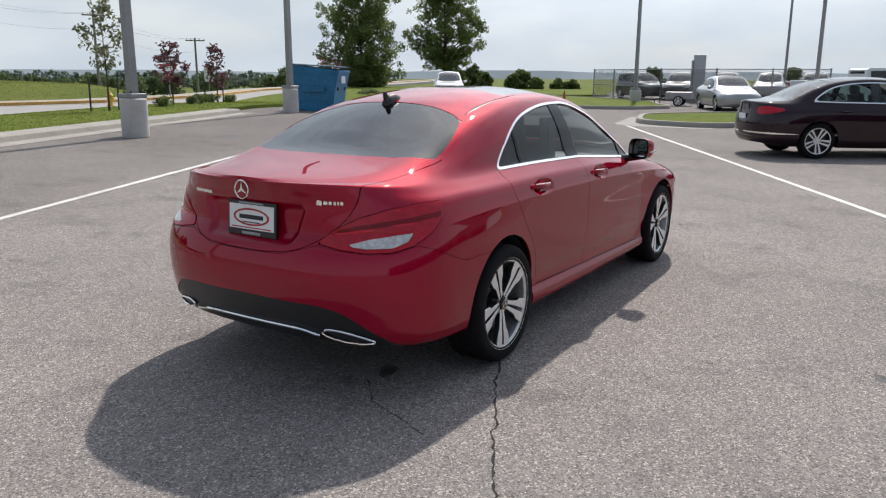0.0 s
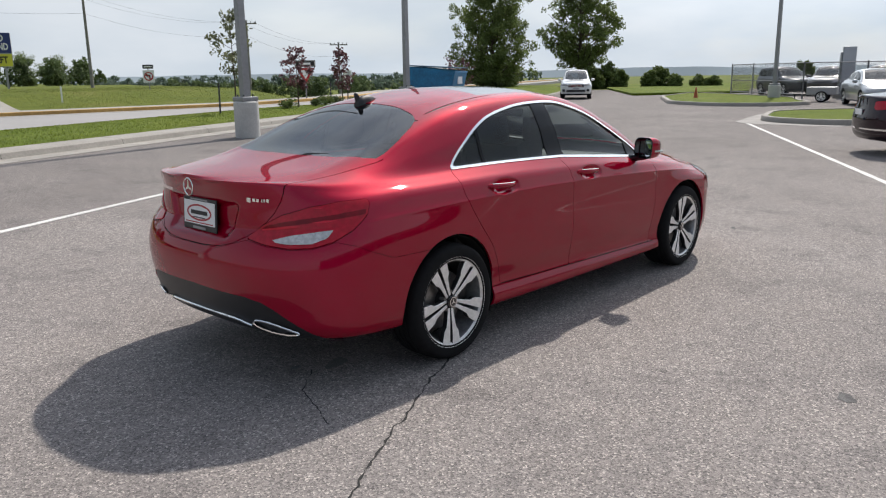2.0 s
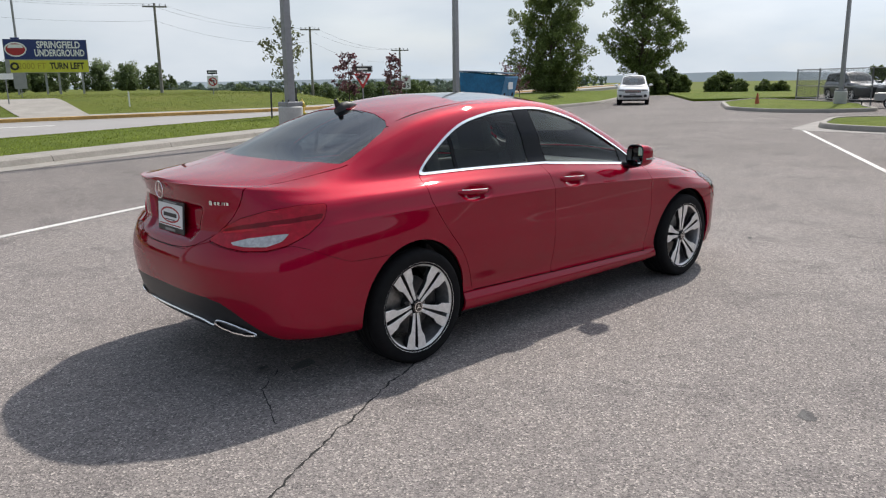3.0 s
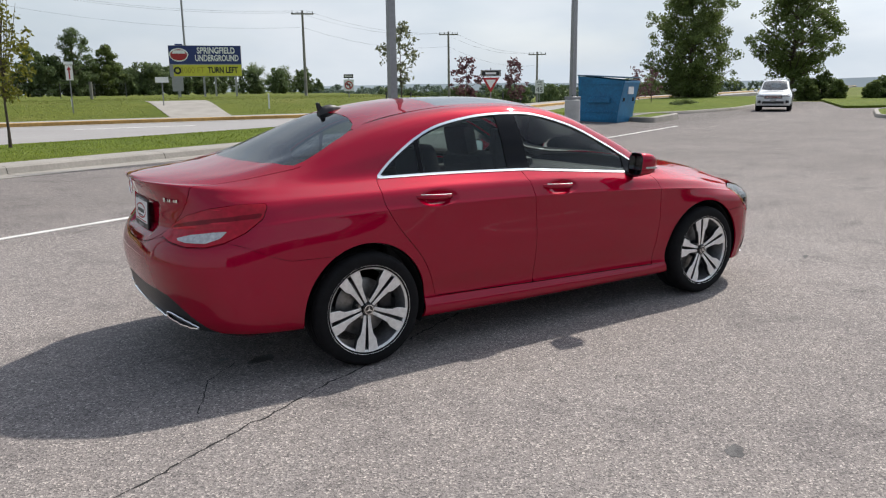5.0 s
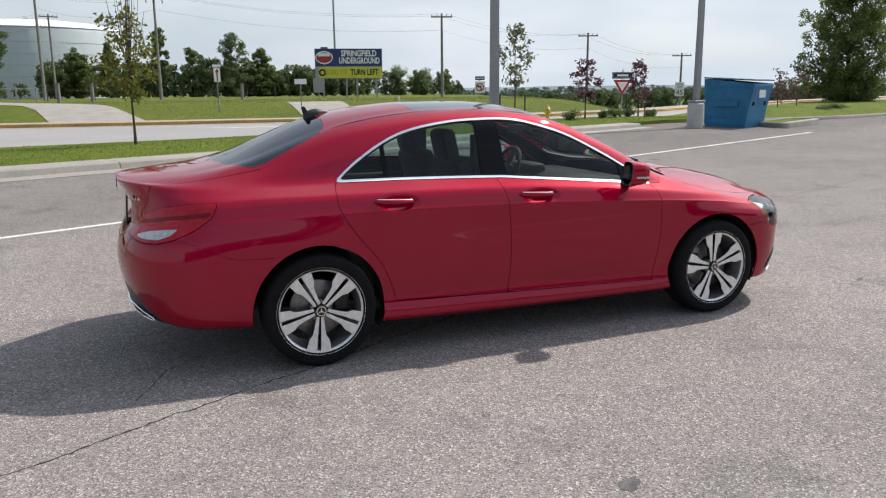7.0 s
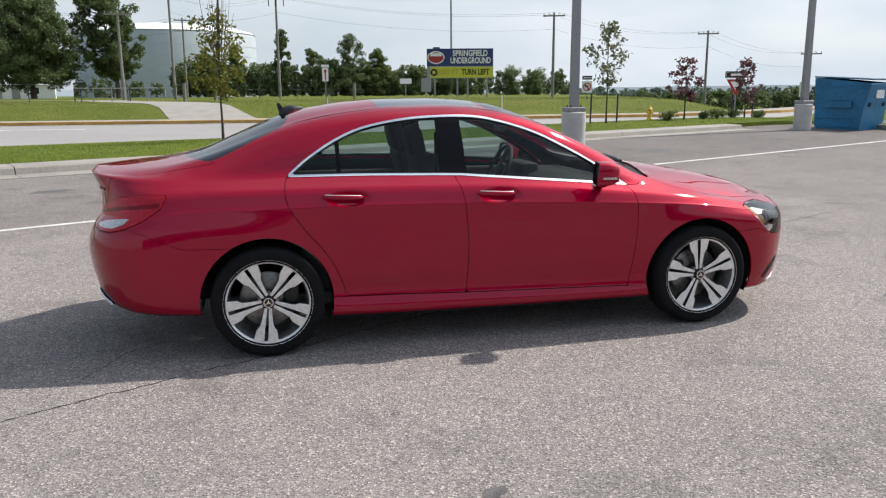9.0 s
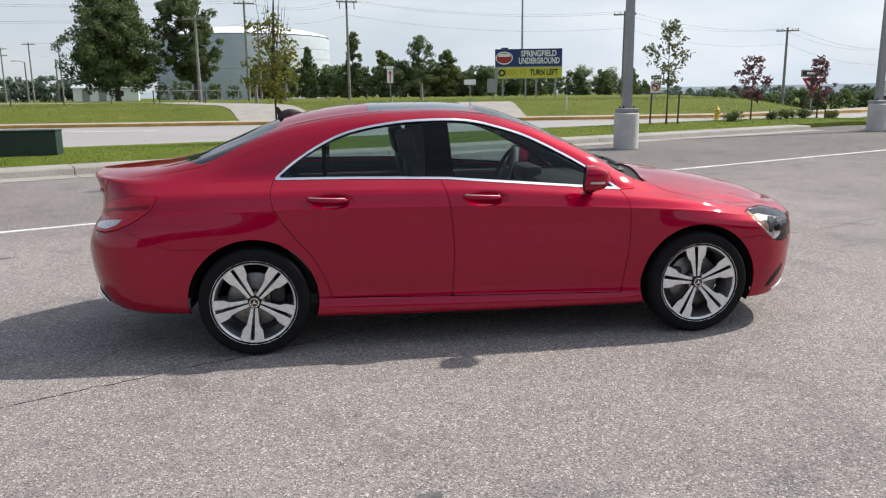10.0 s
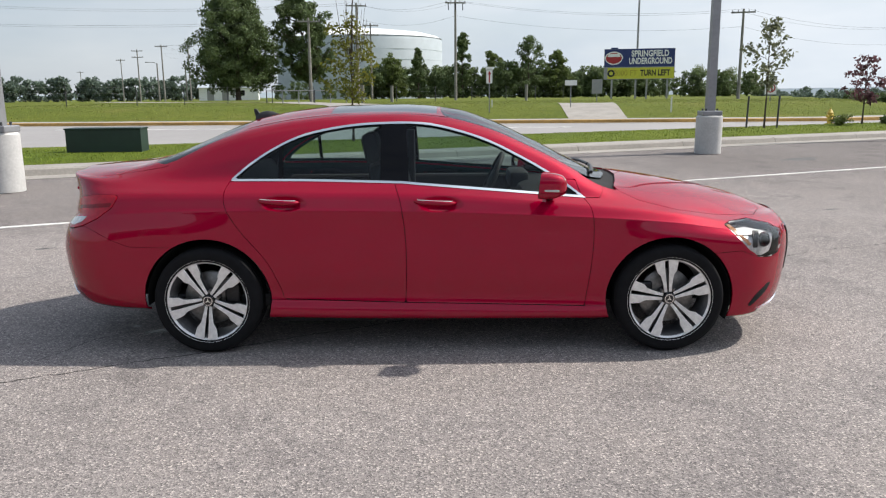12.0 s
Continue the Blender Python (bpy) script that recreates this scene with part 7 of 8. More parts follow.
def hills():
    """Low hills at the horizon; distance haze is put into their pale blue colour."""
    m = material("haze_tinted_hill", (0.28, 0.33, 0.36), 1.0, vary=0.1, scale=0.004, fine=0)
    verts, faces = [], []
    n = 120
    for k in range(n + 1):
        a = radians(-20 + 150 * k / n)
        h = 7 + 7 * noise.noise(Vector((k * 0.09, 0, 0))) + 3 * noise.noise(Vector((k * 0.35, 3, 0)))
        x, y = 1900 * math.cos(a), 1900 * math.sin(a)
        verts += [(x, y, -14), (x * 1.02, y * 1.02, max(h, 3.0))]
        if k:
            i = 2 * k
            faces.append((i - 2, i, i + 1, i - 1))
    tagged(mesh_object("backdrop", verts, faces, m, smooth=True), "low hills on the horizon, tinted blue for haze", "hills", kind="structure")


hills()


# ---- unseen building, added to close the lot behind the walk and darken car reflections ----
b = thing("building", pose(4, -30, 0, 0, 0, 8), "unseen brown brick building with dark glazing, added behind the lot for reflections", "building", kind="structure")
part("wall", boxm(-34, 34, -9, 0, -0.2, 6.4), material("brown_brick", (0.22, 0.19, 0.17), 0.8, vary=0.08, scale=0.3, fine=3), b)
for k in range(11):
    x = -30 + 6 * k
    part("window", boxm(x - 2.4, x + 2.4, 0.003, 0.05, 0.4, 4.4), M_TRIM, b)


# ---- parked vehicles beyond the car ----
def table_skin(flank, rail, mid, stations, cap_r, cap_f, n_side=96, n_cap=20, per=3):
    """The same kind of skin from other lines, coarser."""
    th = np.linspace(0, np.pi / 2, n_cap + 1)

    def line(xr, xf, wf, zf):
        cr, sr = np.cos(th) ** 0.8, np.sin(th) ** 0.8
        xa = cap_r - (cap_r - xr) * cr
        xb = np.linspace(cap_r, cap_f, n_side + 1)[1:-1]
        xc = cap_f + (xf - cap_f) * cr[::-1]
        x = np.concatenate([xa, xb, xc])
        cap = np.concatenate([sr, np.ones(len(xb)), sr[::-1]])
        return np.stack([x, wf(x) * cap, zf(x)], 1)

    rows = [line(xr, xf, lambda x, w=w: pchip(stations, w, x), lambda x, z=z: pchip(stations, z, x)) for xr, xf, z, w in flank]
    xr, xf = flank[-1][0], flank[-1][1]
    belt = rows[-1]
    rl = line(xr, xf, lambda x: pchip(rail[0], rail[1], x), lambda x: pchip(rail[0], rail[2], x))
    md = line(xr, xf, lambda x: 0 * x, lambda x: pchip(mid[0], mid[1], x))
    rows += [0.5 * belt + 0.5 * rl + np.array([0, 0.012, 0.0]), rl]
    for f in (0.72, 0.36):
        r = md.copy()
        r[:, 1] = rl[:, 1] * f
        r[:, 2] = md[:, 2] - (md[:, 2] - rl[:, 2]) * f ** 2.4
        rows.append(r)
    rows.append(md)
    P = np.array(rows)
    q = np.linspace(0, len(rows) - 1, (len(rows) - 1) * per + 1)
    i = np.minimum(q.astype(int), len(rows) - 2)
    t = (q - i)[:, None, None]
    prev, nxt = P[np.maximum(i - 1, 0)], P[np.minimum(i + 2, len(rows) - 1)]
    a, b = P[i], P[i + 1]
    out = a + (b - a) * t + 0.35 * t * (1 - t) * ((b - prev) * 0.5 * (1 - t) - (nxt - a) * 0.5 * t + (b - a) * (2 * t - 1))
    out[:, :, 1] = np.maximum(out[:, :, 1], 0)
    N = grid_normals(out)
    r, c = out.shape[:2]
    idx = np.arange(r * c).reshape(r, c)
    F = [(int(idx[k, j]), int(idx[k + 1, j]), int(idx[k + 1, j + 1]), int(idx[k, j + 1])) for k in range(r - 1) for j in range(c - 1)]
    return out.reshape(-1, 3), N.reshape(-1, 3), F


def plain_wheel(parent, x, y, z, r, w, rim_mat, turn=0.0, side=-1):
    t = new("wheel")
    t.parent = parent
    t.matrix_basis = Matrix.Translation((x, y, z)) @ (Matrix.Identity(4) if side < 0 else Matrix.Rotation(math.pi, 4, "Z"))
    bm = bmesh.new()
    lathe(bm, [(r * 0.72, -w / 2 + 0.02), (r * 0.76, -w / 2), (r * 0.94, -w / 2), (r, -w / 2 + 0.03), (r, w / 2 - 0.03), (r * 0.94, w / 2), (r * 0.72, w / 2)], 32, "Y")
    part("tyre", bm, M_RUBBER, t, smooth=True)
    bm = bmesh.new()
    lathe(bm, [(r * 0.74, -w / 2 + 0.012), (r * 0.70, -w / 2 + 0.01), (r * 0.66, -w / 2 + 0.05), (r * 0.64, 0.0), (0.0, 0.0)], 32, "Y")
    part("rim", bm, M_RIM_DARK, t, smooth=True)
    for k in range(5):
        bm = bmesh.new()
        for s in (-1, 1):
            vs = [bm.verts.new(p) for p in ((s * 0.01, -w / 2 + 0.035, r * 0.10), (s * r * 0.10, -w / 2 + 0.035, r * 0.10), (s * r * 0.20, -w / 2 + 0.012, r * 0.72), (s * r * 0.06, -w / 2 + 0.012, r * 0.73))]
            bm.faces.new(vs)
        part("spoke", bm, rim_mat, t, at=Matrix.Rotation(radians(turn + 72 * k), 4, "Y"))
    bm = bmesh.new()
    lathe(bm, [(0.0, -w / 2 + 0.025), (r * 0.17, -w / 2 + 0.03), (r * 0.18, -w / 2 + 0.06)], 16, "Y")
    part("hub", bm, rim_mat, t)
    bm = bmesh.new()
    lathe(bm, [(r * 0.70, -w / 2 + 0.008), (r * 0.745, -w / 2 + 0.004)], 32, "Y")
    part("rim_lip", bm, rim_mat, t)


def road_car(name, m, paint, label, category, base, axle, arch, width, flank, rail, mid, stations, caps, dlo, screen, back, lamp, chrome=True, pillar=(0.98, 1.12), head=None, screen_glass=None):
    t = thing(name, m, label, category)
    S = table_skin(flank, rail, mid, stations, *caps)

    def arches(V):
        x, y, z = cols(V)
        return np.where(y > 0.5, np.minimum(np.hypot(x, z - axle), np.hypot(x - base, z - axle)) - arch, 1.0)

    g_dlo, g_scr, g_back = f_side(dlo), f_top(screen, flank[-1][2][3] - 0.03), f_top(back, flank[-1][2][0] - 0.05)

    def g_lamp(V):
        x, y, z = cols(V)
        taper = np.where(x > -0.95, 0.012 + 0.075 * np.clip((-0.60 - x) / 0.35, 0, 1) - np.abs(z - lamp[0][1] - 0.085), 1.0)
        return np.where(x < -0.60, np.minimum(poly_sd(y, z, lamp), taper), -1.0)

    def g_head(V):
        x, y, z = cols(V)
        return np.where(x > base, poly_sd(y, z, head), -1.0) if head else x * 0 - 1

    shell = cut(S, arches, neg(g_dlo), neg(g_scr), neg(g_back), neg(g_lamp), neg(g_head))
    emit("body", shell, paint, t, 0, rim=0.02)
    emit("windscreen", cut(S, g_scr), screen_glass or M_DARK_GLASS, t, 0, lift=-0.004, rim=0)
    emit("rear_window", cut(S, g_back), M_DARK_GLASS, t, 0, lift=-0.004, rim=0)
    for s in (-1, 1):
        mid_x = slab_x((pillar[0], 0), (pillar[1], 0))
        inner = shrink(g_dlo, 0.02)
        emit("window", cut(S, inner, lambda V: pillar[0] - V[:, 0]), M_SIDE_GLASS, t, s, lift=-0.008, rim=0)
        emit("window", cut(S, inner, lambda V: V[:, 0] - pillar[1]), M_SIDE_GLASS, t, s, lift=-0.008, rim=0)
        emit("pillar", cut(S, inner, mid_x), M_GLOSS_BLACK, t, s, lift=-0.004, rim=0)
        emit("window_surround", cut(S, g_dlo, neg(inner)), M_CHROME if chrome else M_TRIM, t, s, lift=0.002, rim=0.008)
        emit("tail_lamp", cut(S, g_lamp), M_LAMP_RED, t, s, "red tail lamp", lift=0.004, rim=0.01)
        if head:
            emit("headlamp", cut(S, g_head), M_LAMP_CLEAR, t, s, "clear headlamp", lift=0.004, rim=0.01)
        for wx in (0.0, base):
            plain_wheel(t, wx, s * (width - 0.13), axle, axle, 0.22, M_RIM, 11 if wx else 30, s)
        bm = bmesh.new()
        bmesh.ops.create_uvsphere(bm, u_segments=14, v_segments=8, radius=1.0)
        bmesh.ops.transform(bm, matrix=pose(base - 0.72, s * (width + 0.06), flank[-1][2][5] + 0.06) @ Matrix.Diagonal((0.09, 0.11, 0.075, 1)), verts=bm.verts)
        part("door_mirror", bm, paint, t, smooth=True)
    bm = bmesh.new()
    box(bm, -0.6, base + 0.6, -width + 0.24, width - 0.24, axle - 0.12, axle + 0.05)
    part("underside", bm, M_GAP, t)
    for x in (0.25, base * 0.48):
        for y in (-0.38, 0.38):
            bm = bmesh.new()
            cushion(bm, (x, y, flank[-1][2][3] - 0.12), (0.14, 0.46, 0.62), (0, -15, 0), 0.05)
            cushion(bm, (x - 0.1, y, flank[-1][2][3] + 0.24), (0.1, 0.26, 0.18), (0, -12, 0), 0.04)
            part("seat", bm, M_INTERIOR_PALE, t, smooth=True)
    bm = bmesh.new()
    box(bm, base - 0.9, base - 0.45, -width + 0.2, width - 0.2, 0.6, flank[-1][2][5] - 0.03, 0.04)
    part("dashboard", bm, M_DASH, t, smooth=True)
    return t, S


M_INTERIOR_PALE = material("grey_upholstery", (0.16, 0.15, 0.14), 0.8, vary=0.2, scale=8)
M_PLUM = paint_material("dark_plum_paint", (0.020, 0.006, 0.012), 0.5)
M_WHITE_CAR = material("white_car_paint", (0.72, 0.73, 0.74), 0.3, vary=0.03, coat=1.0)
M_SILVER_CAR = material("silver_car_paint", (0.34, 0.35, 0.36), 0.35, 0.6, vary=0.05, coat=1.0)
M_BLACK_CAR = material("dark_car_paint", (0.02, 0.021, 0.024), 0.3, vary=0.05, coat=1.0)

ST = (-1.1, -0.6, -0.2, 0.4, 1.2, 2.2, 2.8, 3.2, 3.8)
SALOON = [
    (-1.00, 3.58, (.28, .26, .24, .20, .19, .19, .19, .19, .19), (.80, .82, .83, .83, .83, .83, .83, .82, .8)),
    (-1.07, 3.68, (.36, .34, .32, .29, .28, .28, .28, .28, .28), (.86, .885, .89, .885, .885, .885, .885, .88, .85)),
    (-1.10, 3.72, (.52, .51, .50, .48, .47, .46, .46, .46, .46), (.88, .905, .91, .90, .90, .90, .905, .89, .86)),
    (-1.10, 3.72, (.66, .66, .66, .65, .64, .63, .62, .60, .58), (.88, .91, .915, .91, .91, .91, .91, .89, .85)),
    (-1.06, 3.68, (.83, .85, .86, .86, .84, .81, .77, .72, .68), (.84, .88, .895, .90, .90, .895, .87, .83, .79)),
    (-1.05, 3.62, (.98, .985, .99, .99, .975, .93, .87, .79, .73), (.72, .76, .79, .81, .82, .81, .77, .71, .65)),
]
SALOON_RAIL = ((-1.05, -.8, -.55, -.3, 0, .3, .6, 1.0, 1.4, 1.7, 1.95, 2.2, 2.5, 3.0, 3.62), (.6, .62, .63, .63, .63, .61, .60, .59, .60, .62, .66, .70, .68, .62, .5), (1.02, 1.03, 1.05, 1.13, 1.26, 1.35, 1.40, 1.425, 1.41, 1.34, 1.20, 1.04, .93, .85, .74))
SALOON_MID = ((-1.05, -.8, -.55, -.3, 0, .3, .6, 1.0, 1.4, 1.7, 1.95, 2.35, 2.6, 3.0, 3.4, 3.62), (1.04, 1.06, 1.08, 1.19, 1.33, 1.425, 1.465, 1.485, 1.47, 1.39, 1.25, 1.03, .99, .92, .83, .74))
SALOON_DLO = smooth_outline([(-.12, 1.03), (0.02, 1.15), (.25, 1.28), (.55, 1.355), (.95, 1.385), (1.35, 1.37), (1.65, 1.29), (1.9, 1.16), (2.15, .99)]) + [(1.2, 1.0), (.4, 1.015)]
SALOON_SCREEN = [(2.34, -.3), (2.32, .3), (2.2, .64), (1.7, .565), (1.5, .54), (1.42, .3), (1.42, -.3)]
SALOON_BACK = [(-.5, -.3), (-.48, .3), (-.40, .60), (-.1, .585), (.2, .56), (.28, .45), (.32, -.3)]
SALOON_LAMP = [(.46, .80), (.92, .80), (.92, .955), (.74, .955), (.46, .94)]


def saloon(name, x, y, head, paint, label):
    return road_car(name, pose(x, y, 0, 0, 0, head), paint, label, "car", 2.80, 0.325, 0.37, 0.90, SALOON, SALOON_RAIL, SALOON_MID, ST, (-0.45, 3.1),
                    SALOON_DLO, SALOON_SCREEN, SALOON_BACK, SALOON_LAMP, head=[(.45, .62), (.8, .64), (.82, .74), (.5, .70)])


t, S = saloon("parked_car", 12.95, -0.45, -57, M_PLUM, "dark plum saloon with chrome trim parked across the lot")
for s in (-1, 1):
    def g_strip(V):
        x, y, z = cols(V)
        return np.minimum(np.where(y > 0.1, 0.016 - np.abs(z - 0.44 - 0.02 * (x < 0)), -1), np.maximum(-0.36 - x, np.minimum(x - 0.45, 2.35 - x)))
    emit("chrome_strip", cut(S, g_strip), M_CHROME, t, s, "chrome strip", lift=0.004, rim=0.006)
    part("door_handle", tubem([(0.35, s * 0.905, 0.86), (0.45, s * 0.935, 0.86), (0.58, s * 0.905, 0.86)], 0.014, 8), M_PLUM, t, smooth=True)
part("plate", boxm(-1.098, -1.088, -0.16, 0.16, 0.70, 0.80), M_SIGN_WHITE, t, "pale number plate")

saloon("parked_car", 33.66, 5.82, 208, M_SILVER_CAR, "silver saloon parked beyond the grass island")

ST2 = (-0.95, -0.5, -0.2, 0.4, 1.2, 2.1, 2.6, 3.0, 3.5)
SUV = [
    (-0.85, 3.40, (.34, .32, .30, .28, .28, .28, .28, .30, .32), (.80, .82, .83, .83, .83, .83, .83, .82, .78)),
    (-0.92, 3.46, (.44, .42, .40, .38, .38, .38, .38, .40, .42), (.86, .885, .89, .885, .885, .885, .89, .87, .82)),
    (-0.94, 3.48, (.62, .61, .60, .60, .60, .60, .60, .60, .60), (.87, .90, .905, .90, .90, .90, .90, .88, .83)),
    (-0.93, 3.48, (.80, .80, .80, .80, .80, .80, .79, .77, .75), (.86, .895, .90, .90, .90, .90, .89, .87, .82)),
    (-0.90, 3.42, (.98, .98, .98, .97, .96, .95, .93, .90, .86), (.82, .85, .86, .86, .86, .85, .82, .78, .72)),
    (-0.88, 3.36, (1.08, 1.08, 1.08, 1.07, 1.06, 1.03, 1.0, .95, .90), (.76, .79, .80, .80, .80, .79, .75, .70, .62)),
]
SUV_RAIL = ((-.88, -.8, -.7, -.5, 0, .6, 1.1, 1.4, 1.65, 1.9, 2.2, 2.6, 3.0, 3.36), (.66, .66, .65, .64, .63, .62, .61, .62, .64, .68, .70, .66, .58, .5), (1.12, 1.30, 1.46, 1.54, 1.58, 1.60, 1.585, 1.54, 1.43, 1.26, 1.07, 1.0, .96, .90))
SUV_MID = ((-.88, -.8, -.7, -.5, 0, .6, 1.1, 1.4, 1.65, 1.9, 2.25, 2.6, 3.0, 3.36), (1.14, 1.36, 1.55, 1.63, 1.67, 1.68, 1.66, 1.60, 1.48, 1.30, 1.07, 1.04, 1.0, .91))
SUV_DLO = smooth_outline([(-.62, 1.12), (-.55, 1.38), (-.3, 1.49), (.3, 1.54), (.9, 1.545), (1.3, 1.51), (1.6, 1.38), (1.95, 1.10)]) + [(.6, 1.10)]
SUV_SCREEN = [(2.22, -.3), (2.2, .3), (2.06, .64), (1.6, .59), (1.42, .55), (1.36, .3), (1.36, -.3)]
SUV_BACK = [(-.86, -.3), (-.86, .55), (-.72, .58), (-.66, .4), (-.66, -.3)]
SUV_LAMP = [(.62, .85), (.9, .85), (.9, 1.06), (.66, 1.06)]
M_PALE_GLASS = glass_material("pale_windscreen", (0.8, 0.9, 0.95), 0.5, ior=2.1)
SUV_HEAD = [(.46, .74), (.84, .78), (.84, .90), (.48, .86)]


def suv(name, x, y, head, paint, label, glass=None):
    return road_car(name, pose(x, y, 0, 0, 0, head), paint, label, "car", 2.62, 0.345, 0.40, 0.90, SUV, SUV_RAIL, SUV_MID, ST2, (-0.35, 2.9),
                    SUV_DLO, SUV_SCREEN, SUV_BACK, SUV_LAMP, chrome=False, head=SUV_HEAD, screen_glass=glass)


t, S = suv("suv", 37.6, 22.9, 213, M_WHITE_CAR, "white compact SUV standing in the lot's entrance lane", M_PALE_GLASS)
part("grille", boxm(3.44, 3.50, -0.44, 0.44, 0.68, 0.84, 0.02), M_TRIM, t, "dark grille")
for k in range(3):
    part("grille_bar", boxm(3.50, 3.508, -0.42, 0.42, 0.715 + 0.04 * k, 0.727 + 0.04 * k), M_CHROME, t)
for s in (-1, 1):
    part("fog_lamp", boxm(3.36, 3.44, *sorted((s * 0.60, s * 0.76)), 0.44, 0.58, 0.03), M_TRIM, t, "dark fog lamp recess")
    part("wing_edge", tubem([(3.30, s * 0.80, 0.80), (3.40, s * 0.66, 0.82), (3.47, s * 0.46, 0.80)], 0.02, 6), M_TRIM, t, "dark headlamp edge")
part("lower_grille", boxm(3.42, 3.475, -0.52, 0.52, 0.42, 0.54, 0.01), M_TRIM, t, "dark lower grille")
part("plate", boxm(3.49, 3.51, -0.16, 0.16, 0.56, 0.64), M_SIGN_BACK, t)
part("roof_rail", tubem([(-0.4, -0.6, 1.66), (1.1, -0.6, 1.67)], 0.02, 6), M_TRIM, t)
part("roof_rail", tubem([(-0.4, 0.6, 1.66), (1.1, 0.6, 1.67)], 0.02, 6), M_TRIM, t)
dark_suv, S = suv("suv", 46.4, 10.9, 187, M_BLACK_CAR, "dark SUV parked behind the chain-link fence")
for x, y, head in ((46.2, 14.2, 228), (47.6, 8.5, 187), (49.0, 3.7, 187)):
    copy_thing(dark_suv, pose(x, y, 0, 0, 0, head))
suv("suv", 48.4, 6.1, 187, M_SILVER_CAR, "silver SUV parked behind the chain-link fence")


def pickup(x, y, head):
    t = thing("pickup_truck", pose(x, y, 0, 0, 0, head), "white crew-cab pickup truck parked beyond the island", "truck")
    W = 0.98
    # local x forward from the rear axle
    def side_plate(pts, y0, y1, nm, mat):
        bm = bmesh.new()
        a = [bm.verts.new((px, y0, pz)) for px, pz in pts]
        b = [bm.verts.new((px, y1, pz)) for px, pz in pts]
        n = len(pts)
        bm.faces.new(a)
        bm.faces.new(b[::-1])
        for i in range(n):
            bm.faces.new((a[i], b[i], b[(i + 1) % n], a[(i + 1) % n]))
        return part(nm, bm, mat, t)
    arc = [(0.50 * math.cos(a), 0.40 + 0.50 * math.sin(a)) for a in (math.pi * (0.0 + k / 12) for k in range(13))]
    bed = [(-1.15, 0.55), (-1.17, 1.22), (-1.12, 1.30), (1.15, 1.30), (1.15, 0.50)] + [p for p in arc if p[1] > 0.5]
    for s in (-1, 1):
        side_plate(bed, s * (W - 0.12), s * W, "bed_side", M_WHITE_CAR)
    part("tailgate", boxm(-1.18, -1.10, -W + 0.12, W - 0.12, 0.62, 1.30, 0.015), M_WHITE_CAR, t)
    part("bed_floor", boxm(-1.1, 1.15, -W + 0.12, W - 0.12, 0.72, 0.80), M_TRIM, t)
    part("rear_bumper", boxm(-1.36, -1.16, -W + 0.04, W - 0.04, 0.44, 0.62, 0.03), M_CHROME, t)
    for s in (-1, 1):
        y0, y1 = sorted((s * (W - 0.14), s * (W + 0.006)))
        part("tail_lamp", boxm(-1.185, -1.02, y0, y1, 0.88, 1.20, 0.01), M_LAMP_RED, t, "red tail lamp")
    arc2 = [(3.66 + 0.50 * math.cos(a), 0.40 + 0.50 * math.sin(a)) for a in (math.pi * (k / 12) for k in range(13))]
    low = [(1.17, 0.46), (1.17, 1.16), (3.1, 1.16), (4.3, 1.10), (4.55, 0.95), (4.6, 0.5)] + [p for p in arc2 if p[1] > 0.5]
    side_plate(low, -W, W, "lower_body", M_WHITE_CAR)
    cab = [(1.17, 1.163), (1.20, 1.74), (1.32, 1.80), (2.55, 1.80), (2.72, 1.75), (3.12, 1.30), (3.12, 1.163)]
    bm = bmesh.new()
    a = [bm.verts.new((px, -W + 0.04 + 0.17 * (pz - 1.163), pz)) for px, pz in cab]
    b = [bm.verts.new((px, W - 0.04 - 0.17 * (pz - 1.163), pz)) for px, pz in cab]
    n = len(cab)
    bm.faces.new(a)
    bm.faces.new(b[::-1])
    for i in range(n):
        bm.faces.new((a[i], b[i], b[(i + 1) % n], a[(i + 1) % n]))
    part("cab", bm, M_WHITE_CAR, t)
    for s in (-1, 1):
        for pts in ([(1.34, 1.24), (1.36, 1.68), (1.95, 1.70), (1.95, 1.24)], [(2.03, 1.24), (2.03, 1.70), (2.55, 1.70), (2.95, 1.24)]):
            bm = bmesh.new()
            bm.faces.new([bm.verts.new((px, s * (W - 0.035 - 0.17 * (pz - 1.163)), pz)) for px, pz in pts])
            part("window", bm, M_GLOSS_BLACK, t)
        y0, y1 = sorted((s * W, s * (W + 0.2)))
        part("door_mirror", boxm(2.85, 3.0, y0, y1, 1.2, 1.42, 0.03), M_TRIM, t)
        for wx in (0.0, 3.66):
            plain_wheel(t, wx, s * (W - 0.15), 0.40, 0.40, 0.27, M_RIM, 20, s)
    bm = bmesh.new()
    bm.faces.new([bm.verts.new(p) for p in ((1.182, -0.7, 1.3), (1.195, -0.66, 1.68), (1.195, 0.66, 1.68), (1.182, 0.7, 1.3))])
    part("rear_window", bm, M_GLOSS_BLACK, t)
    part("chassis", boxm(-1.1, 4.4, -0.5, 0.5, 0.36, 0.56), M_GAP, t)


pickup(32.8, 1.3, -62)

